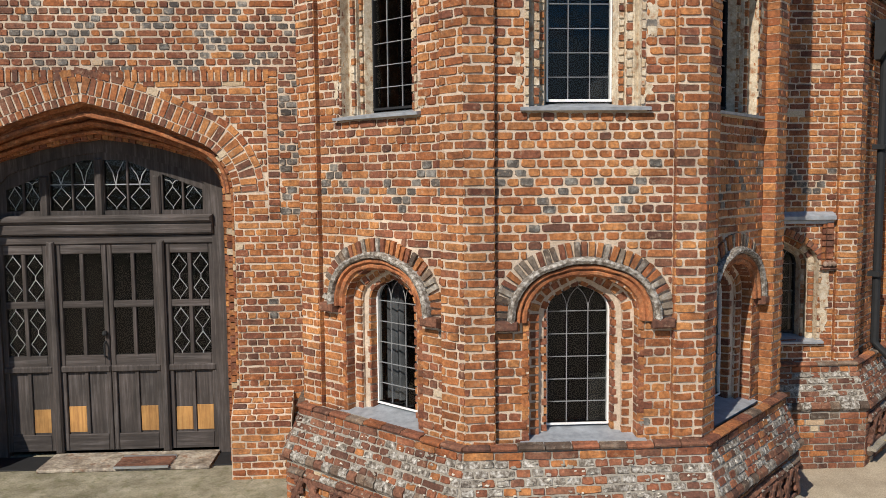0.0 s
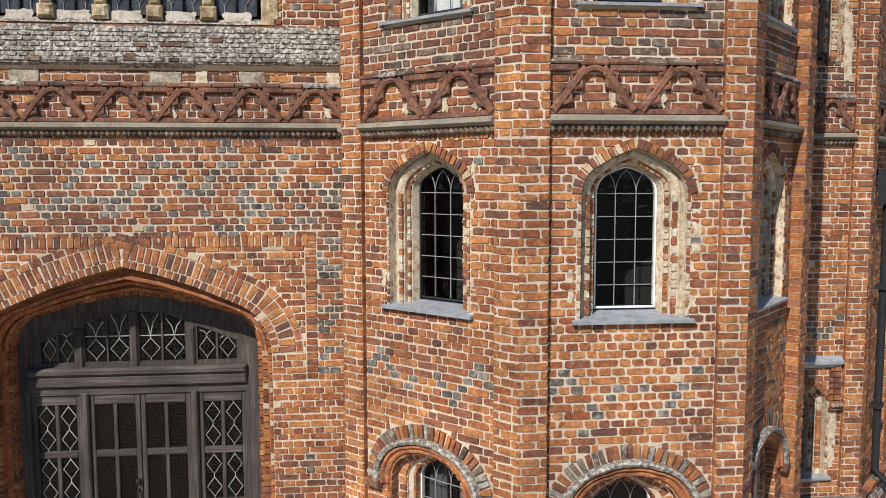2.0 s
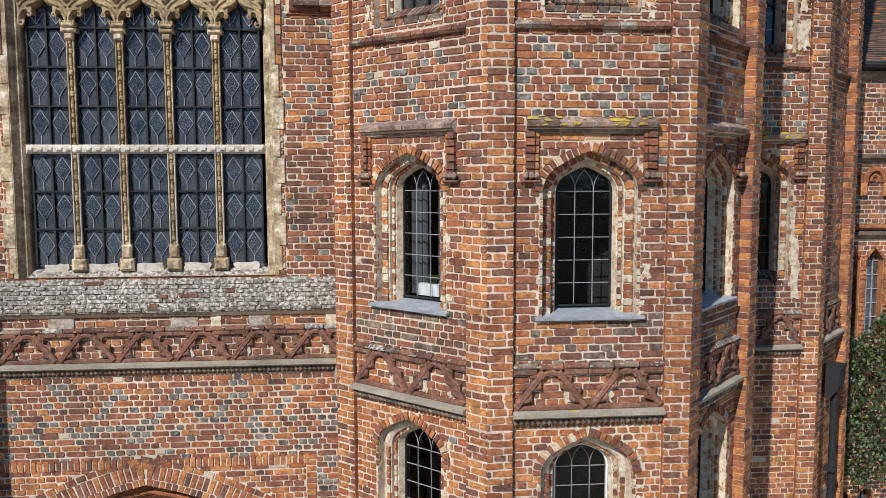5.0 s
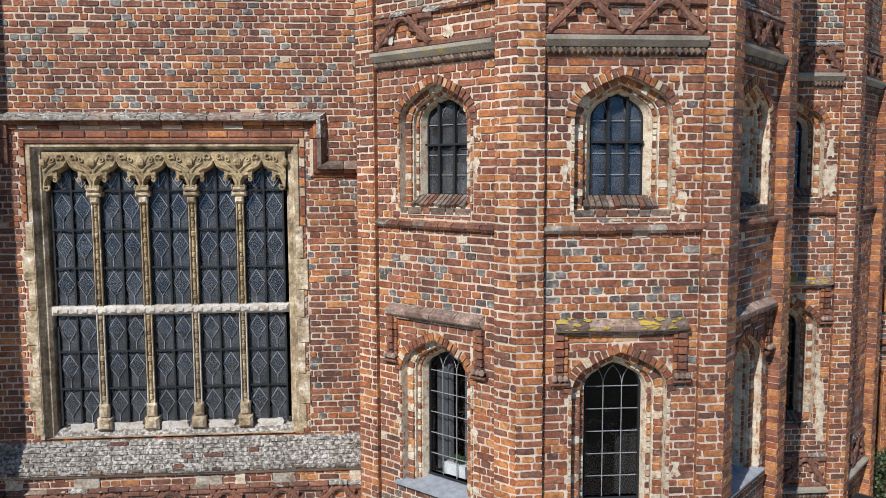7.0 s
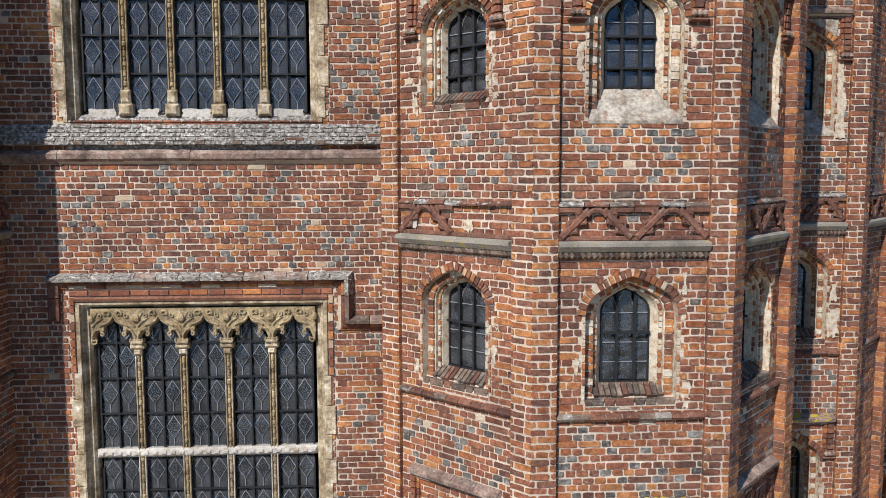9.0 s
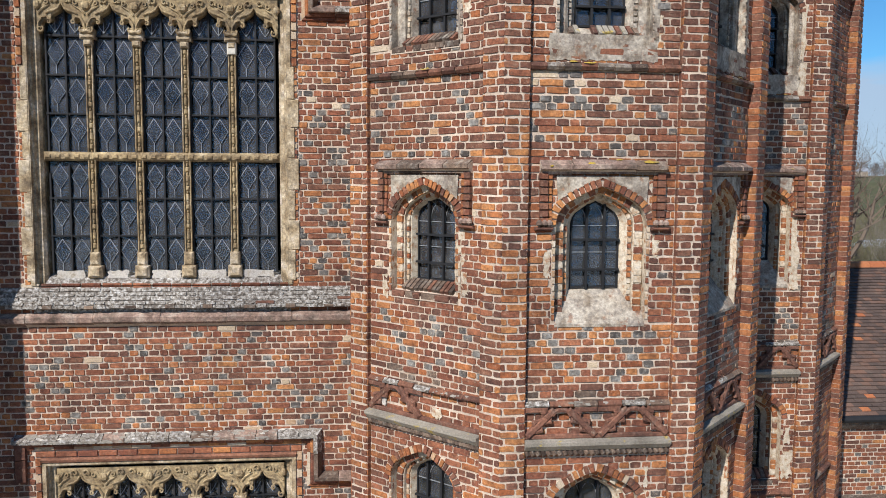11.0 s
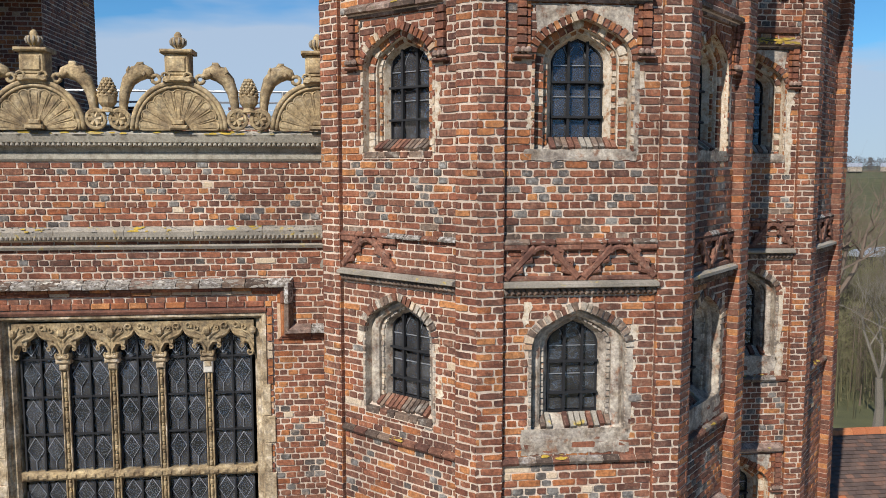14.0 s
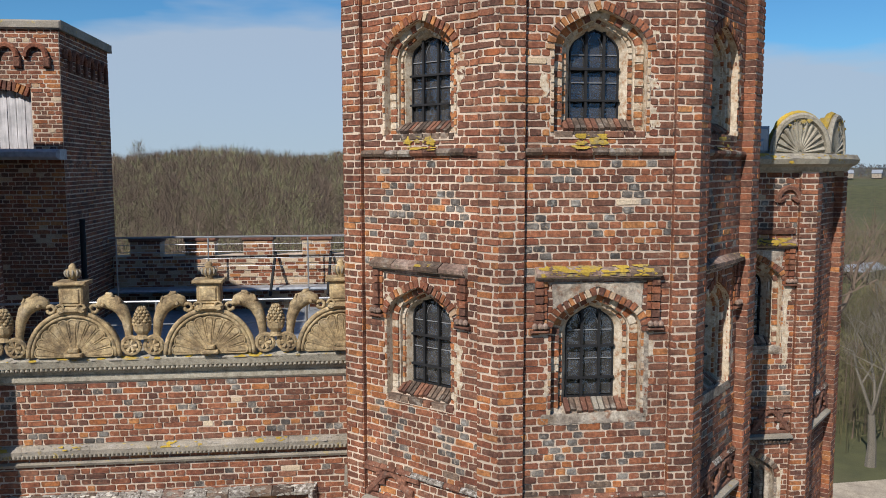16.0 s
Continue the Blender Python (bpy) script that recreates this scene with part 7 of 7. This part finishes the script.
for i in range(7):
    s = Shape()
    s.box(ff, -1.53 + i * 0.148, -1.53 + i * 0.148 + 0.142, 20.25, 21.36, -0.16, -0.12 + 0.006 * (i % 2), M_BOARD, 0.004)
    s.make("board", bt, "grey weathered board")
s = Shape()
s.box(ff, -3.0, 0.03, 20.06, 20.24, -0.03, 0.35, M_LEAD, 0.05)
s.make("lead_ledge", bt, "grey lead-covered ledge")
s = Shape()
s.tube([sf.at(0.45, 15.0, 0.1), sf.at(0.45, 19.0, 0.1)], 0.05, M_IRON, 8)
s.make("downpipe", bt)

# ---- the lower range beside the turret ----
RG = 11.6
rf = Frame((0, RG, 0), (1, 0, 0))
rng_b = thing("brick_range", 12, 13.5, GROUND, "two-storey brick range with a dark tiled roof and arched windows", "house")
R0, R1 = 5.6, 17.0
lights = [7.27, 7.68, 8.9, 9.3, 11.7, 12.1]
holes = []
for x in lights:
    holes.append(opening(x, 4.75, 6.04, 0.155, 0.22, 0.7))
    holes.append(opening(x, 0.6, 1.95, 0.155, 0.22, 0.7))
s = Shape()
out = [(R0, GROUND), (R1, GROUND), (R1, 9.3), (R0, 9.3)]
s.sheet(rf, out, holes, -0.007, M_MORTAR)
for h in holes:
    s.strip(rf, [(h, -0.007), (h, -0.25)], M_ORANGE, True)
# near-black block behind the range windows, its rooms' gloom as colour
s.box(rf, R0, R1, GROUND, 9.3, -7.2, -0.6, M_DARK)
rw = s.make("wall", rng_b)
br = Bricks(rf)
big = []
for x in lights:
    big += [opening(x, 4.75, 5.95, 0.30, 0.38, 0.7), opening(x, 0.6, 1.95, 0.30, 0.38, 0.7)]
br.lay(6.0, 10.5, GROUND, 6.4, 0.0, (0.35, 0.45, 0.15, 0.05, 0, 0), holes)
br.lay(6.0, 10.5, 6.6, 9.3, 0.0, (0.12, 0.5, 0.15, 0.23, 0, 0))
br.build("brickwork", rw)
for x in lights:
    for zb, zs in ((4.75, 6.04), (0.6, 1.95)):
        s = Shape()
        o = opening(x, zb, zs, 0.155, 0.22, 0.7)
        s.sheet(rf, o, [], -0.16, M_GLASS)
        wdw = s.make("window", rng_b, "narrow arched window with orange brick surround")
        s = Shape()
        ring(s, rf, o, 0.0, 0.045, -0.05, 0.015, [M_ORANGE], COURSE)
        s.make("brick_surround", wdw, kind="stuff")
        s = Shape()
        for u in (-0.05, 0.05):
            s.box(rf, x + u - 0.008, x + u + 0.008, zb, zs + 0.12, -0.155, -0.135, M_CAME)
        for k in range(6):
            z = zb + 0.1 + k * 0.24
            s.box(rf, x - 0.155, x + 0.155, z - 0.007, z + 0.007, -0.155, -0.137, M_CAME)
        s.make("lead_lattice", wdw, "pale leaded lattice")
        s = Shape()
        s.box(rf, x - 0.04, x + 0.14, zb, zs - 0.25, -0.30, -0.27, M_CURTAIN)
        s.make("blind", wdw, "pale blind")
for z, h in ((6.44, 0.10), (6.58, 0.06), (7.70, 0.10), (9.02, 0.14)):
    s = Shape()
    s.run(rf, [(-0.02, z - 0.02), (0.04, z), (0.09, z + h * 0.6), (0.08, z + h), (-0.02, z + h + 0.03)], R0, R1, M_WEATHER if h > 0.08 else M_ORANGE)
    s.make("string_course", rng_b)
x = 6.4
while x < 11.5:
    s = Shape()
    s.tube([rf.at(x + 0.16 * math.cos(a), 7.38 + 0.20 * math.sin(a), 0.03) for a in np.linspace(-0.1, 3.24, 9)], 0.045, M_ORANGE, 6)
    s.tube([rf.at(x + 0.07 * math.cos(a), 7.38 + 0.10 * math.sin(a), 0.02) for a in np.linspace(0, 3.14, 7)], 0.028, M_ORANGE, 5)
    s.box(rf, x + 0.14, x + 0.26, 7.13, 7.36, -0.02, 0.08, M_ORANGE, 0.025)
    s.make("corbel_arch", rng_b, "orange terracotta trefoil corbel")
    x += 0.40
# tiled roof
slope = Frame((0, RG - 0.15, 9.28), (1, 0, 0), (0, 3.85, 2.16))
s = Shape()
s.sheet(slope, [(R0, 0), (R1, 0), (R1, 4.41), (R0, 4.41)], [], -0.02, M_TILE)
roof = s.make("roof", rng_b, "dark brown plain-tile roof")
s = Shape()
for k in range(43):
    u = R0 + 0.4 + (k % 2) * 0.085
    while u < 13.0:
        m = M_TILE if rng.random() > (0.07 if k < 9 else 0.012) else M_RIDGE
        j = rng.uniform(0, 0.008)
        za, zb = k * 0.102 - rng.uniform(0, 0.008), k * 0.102 + 0.115
        q = [slope.at(x, z, d) for d0, d1 in ((-0.02, -0.02), (0.032 + j, 0.008 + j)) for x, z, d in ((u + 0.003, za, d0), (u + 0.166, za, d0), (u + 0.166, zb, d1), (u + 0.003, zb, d1))]
        s.add(q, [(4, 5, 6, 7), (0, 1, 5, 4), (1, 2, 6, 5), (3, 0, 4, 7)], m)
        u += 0.17
s.make("tile", roof, kind="stuff")
back = Frame((0, RG + 7.5, 9.28), (-1, 0, 0), (0, -3.85, 2.16))
s = Shape()
s.sheet(back, [(-R1, 0), (-R0, 0), (-R0, 4.41), (-R1, 4.41)], [], 0, M_TILE)
s.make("roof_back", rng_b)
u = R0 + 0.3
while u < 14:
    s = Shape()
    c = slope.at(u, 4.41, 0)
    s.tube([c + Vector((0.0, 0, -0.02)), c + Vector((0.31, 0, -0.02))], 0.12, M_RIDGE, 8)
    s.make("ridge_tile", rng_b, "orange half-round ridge tile")
    u += 0.32
s = Shape()
s.tube([rf.at(R0, 9.24, 0.18), rf.at(R1, 9.24, 0.18)], 0.06, M_IRON, 8)
s.make("gutter", rng_b, "black half-round gutter")
# ivy on the range
ivy = thing("ivy", 8.2, RG, 2.6, "dense dark green ivy climbing the brick range", "ivy", kind="stuff")
s = Shape()
g = random.Random(5)
for i in range(17000):
    x = g.uniform(6.2, 11.0)
    top = 5.25 + 0.28 * math.sin(x * 3.1) + 0.2 * math.sin(x * 7.3 + 1)
    z = g.uniform(2.55 + 0.25 * math.sin(x * 2.3), top)
    d = 0.05 + 0.5 * g.random() ** 1.3 * min(1, (top - z) * 0.9 + 0.15)
    d *= 0.7 + 0.5 * math.sin(x * 5 + z * 4) ** 2
    p = rf.at(x, z, d)
    a = Vector((g.uniform(-1, 1), g.uniform(-1, 0.3), g.uniform(-1, 1))).normalized()
    b = a.orthogonal().normalized()
    c = a.cross(b)
    r = g.uniform(0.02, 0.038)
    s.add([p + b * r, p + c * r * 0.8, p - b * r, p - c * r * 0.8], [(0, 1, 2, 3)], M_LEAF)
s.make("leaf", ivy, kind="stuff")

# ---- trees, woods and distance ----
def branch(s, g, p, d, length, r, level, mat):
    n = 4
    pts, rr = [p], [r]
    q, dd = p.copy(), d.copy()
    for i in range(n):
        dd = (dd + Vector((g.uniform(-1, 1), g.uniform(-1, 1), g.uniform(-0.4, 0.9))) * 0.16).normalized()
        q = q + dd * length / n
        pts.append(q.copy())
        rr.append(r * (1 - 0.55 * (i + 1) / n))
    s.tube(pts, rr, mat, 5 if level < 2 else 3, caps=False)
    if level >= 5 or r < 0.004:
        return
    for i in range(g.choice((3, 4, 5)) if level else 6):
        k = g.uniform(0.35, 1.0) if level else g.uniform(0.3, 1.0)
        j = min(n, max(1, round(k * n)))
        side = Vector((g.uniform(-1, 1), g.uniform(-1, 1), g.uniform(-0.1, 0.8))).normalized()
        nd = (dd * 0.55 + side * 0.8).normalized()
        branch(s, g, pts[j], nd, length * g.uniform(0.5, 0.72), rr[j] * 0.62, level + 1, mat)


def bare_tree(x, y, h, seed, label, limbs=3, spread=0.45):
    t = thing("tree", x, y, GROUND, label, "tree", "bare trees")
    g = random.Random(seed)
    s = Shape()
    pts = [(x, y, GROUND - 0.1), (x + 0.05, y, GROUND + h * 0.12), (x + g.uniform(-0.2, 0.2), y, GROUND + h * 0.28)]
    s.tube(pts, [h * 0.030, h * 0.022, h * 0.018], M_BARK, 9)
    s.make("trunk", t, "pale grey-green trunk")
    s = Shape()
    for k in range(limbs):
        a = k * 6.3 / limbs + g.random()
        out = spread * g.uniform(0.5, 1.2)
        branch(s, g, Vector(pts[-1]), Vector((out * math.cos(a), out * math.sin(a), 1)).normalized(), h * 0.34, h * (0.010 if limbs < 4 else 0.013), 1, M_BARK if limbs < 4 else M_TWIG)
    s.make("crown", t, "bare spreading branches and twigs")
    return t


bare_tree(34.2, 49.0, 13.0, 3, "bare young ash tree on the grass beside the drive")
bare_tree(40.0, 64.4, 20.5, 11, "large bare spreading oak tree at the field edge", 6, 0.5)
bare_tree(47.0, 66.0, 12.0, 12, "bare spreading tree among the scrub")
bare_tree(44.0, 58.0, 9.0, 15, "bare hedgerow tree with tangled twigs")
bare_tree(58.0, 82.0, 13.0, 17, "bare oak tree beyond the yard")


def wood(name, label, spots, seed, twigs=100, mats=(M_TWIG, M_TWIG2), coarse=1.0):
    """Bare woodland: stems with fans of twigs, uncountable."""
    g = random.Random(seed)
    vs, fs, tint = [], [], []
    for x, y, h in spots:
        pale, foot = g.random() < 0.24, land(x, y) - 0.1

        def blade(p, q, w):
            k = len(vs)
            d = Vector(q) - Vector(p)
            side = d.cross(Vector((g.uniform(-1, 1), g.uniform(-1, 1), 0.1))).normalized() * w
            vs.extend([tuple(Vector(p) - side), tuple(Vector(p) + side), tuple(Vector(q))])
            fs.append((k, k + 1, k + 2))
            tint.append(int(pale))
        lean = g.uniform(-0.4, 0.4)
        blade((x, y, foot), (x + lean, y, foot + h), h * 0.010)
        for i in range(twigs):
            z = foot + h * (1 - g.random() ** 1.5 * 0.85)
            a = g.uniform(0, 6.28)
            k = min(1.0, (z - foot) / h)
            r = h * 0.27 * math.sin(0.35 + k * 2.55) * g.uniform(0.5, 1.15)
            px, py = x + lean * k + r * 0.45 * math.cos(a), y + r * 0.45 * math.sin(a)
            blade((px, py, z - h * 0.05), (x + lean * k + r * math.cos(a + g.uniform(-0.4, 0.4)), y + r * math.sin(a), z + h * g.uniform(-0.02, 0.06)), h * coarse * g.uniform(0.0012, 0.0034))
    me = bpy.data.meshes.new(name)
    me.from_pydata(vs, [], fs)
    for m in mats:
        me.materials.append(m)
    me.polygons.foreach_set("material_index", tint)
    me.update()
    return tagged(new(name, me), label, "wood", kind="stuff")


g = random.Random(21)
spots = []
for i in range(6200):
    y = 95 + 330 * g.random() ** 0.8
    x = g.uniform(-0.62, 0.22) * y
    spots.append((x, y, g.uniform(8.0, 12.0) + min(16, max(0, y - 120) * 0.09) + 1.6 * math.sin(x * 0.09 + y * 0.02)))
for i in range(5):
    spots.append((-75.3 + g.uniform(-2, 2), 300 + g.uniform(-2, 2), g.uniform(27, 31)))
wood("woodland", "dense brown leafless woodland stretching to the horizon", spots, 2)
spots = []
for i in range(900):
    y = 105 + 110 * g.random()
    spots.append((g.uniform(0.50, 0.80) * y, y, g.uniform(3.5, 7.5)))
for i in range(260):
    k = g.random()
    spots.append((58 + 30 * g.random() + 20 * k, 72 + 70 * k, g.uniform(3, 6)))
for i in range(2300):
    k = g.random()
    spots.append((32 + 34 * k + g.uniform(-6, 6), 56 + 26 * k + g.uniform(-6, 14), g.uniform(2.5, 7.5)))
wood("hedgerow", "leafless hedges and far tree belts along the fields", spots, 4, 60, (M_SCRUB, M_TWIG))

# far belt of trees on the rise, distance haze in their colour; pale farm before it
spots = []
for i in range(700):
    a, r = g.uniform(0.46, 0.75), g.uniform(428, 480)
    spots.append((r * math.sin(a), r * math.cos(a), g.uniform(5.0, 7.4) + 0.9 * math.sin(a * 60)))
wood("tree_belt", "belt of trees on the rising fields, tinted blue-grey for distance haze", spots, 6, 60, (M_HAZE, M_TWIG), 4.0)
for x, y, r, w in ((227.0, 352.0, -25, 3.0), (240.0, 349.0, -40, 2.0)):
    farm = thing("farmhouse", x, y, land(x, y), "small pale farm building with a grey roof", "house", "far farm")
    fr = Frame((x, y, land(x, y) - 0.4), (math.cos(radians(r)), math.sin(radians(r)), 0))
    s = Shape()
    s.box(fr, -w, w, 0, 2.3, -5, 0, M_RENDER)
    s.make("wall", farm)
    s = Shape()
    s.run(fr, [(0.3, 2.2), (0.3, 2.3), (-2.5, 3.9), (-5.3, 2.3), (-5.3, 2.2)], -w - 0.2, w + 0.2, M_LEAD)
    s.make("roof", farm)

# drive beyond the range, and a bare field
s = Shape()
s.sheet(Frame((0, 0, GROUND + 0.03), (1, 0, 0), (0, 1, 0)), [(14, 30), (60, 36), (64, 42), (40, 47), (24, 46), (12, 40)], [], 0, M_GRAVEL)
tagged(s.make("drive"), "sandy gravel drive across the grass", "drive", kind="structure")
s = Shape()
s.sheet(Frame((0, 0, GROUND + 0.03), (1, 0, 0), (0, 1, 0)), [(82, 118), (150, 150), (170, 215), (105, 160)], [], 0, M_SOIL)
tagged(s.make("ploughed_field"), "bare reddish-brown ploughed ground", "field", kind="structure")
for x, y, r in ((88.0, 130.0, 20), (92.5, 132.5, 24)):
    shed = thing("shed", x, y, GROUND, "low dark shed with a grey-blue roof beyond the trees", "shed", "sheds")
    s = Shape()
    fr = Frame((x, y, 0), (math.cos(radians(r)), math.sin(radians(r)), 0))
    s.box(fr, -2.2, 2.2, GROUND, 1.6, -4, 0, M_DARK)
    s.make("wall", shed)
    s = Shape()
    s.run(fr, [(0.3, 1.5), (0.3, 1.6), (-2.0, 2.7), (-4.3, 1.6), (-4.3, 1.5)], -2.4, 2.4, M_LEAD)
    s.make("roof", shed)

# ---- single bricks ----
BRICK_MESHES = [[[unit_brick(m, long, i * 7 + k * 31 + long) for k in range(5)] for long in (False, True)] for i, m in enumerate(CLASSES)]
for fr, parent, p, q, z0, z1, d, c in later_bricks:
    o = new("brick", rng.choice(BRICK_MESHES[c][q - p > 0.16]))
    basis = Matrix((fr.u, -fr.n, fr.v)).transposed().to_4x4()
    tilt = pose(0, 0, 0, rng.uniform(-2, 2), rng.uniform(-0.8, 0.8), rng.uniform(-1, 1))
    m = Matrix.Translation(fr.at((p + q) / 2, (z0 + z1) / 2, d - 0.009 + rng.uniform(-0.004, 0.004))) @ basis @ tilt @ Matrix.Diagonal((q - p, 0.018, z1 - z0, 1))
    o.parent = parent
    o.matrix_parent_inverse = Matrix()
    o.matrix_basis = m
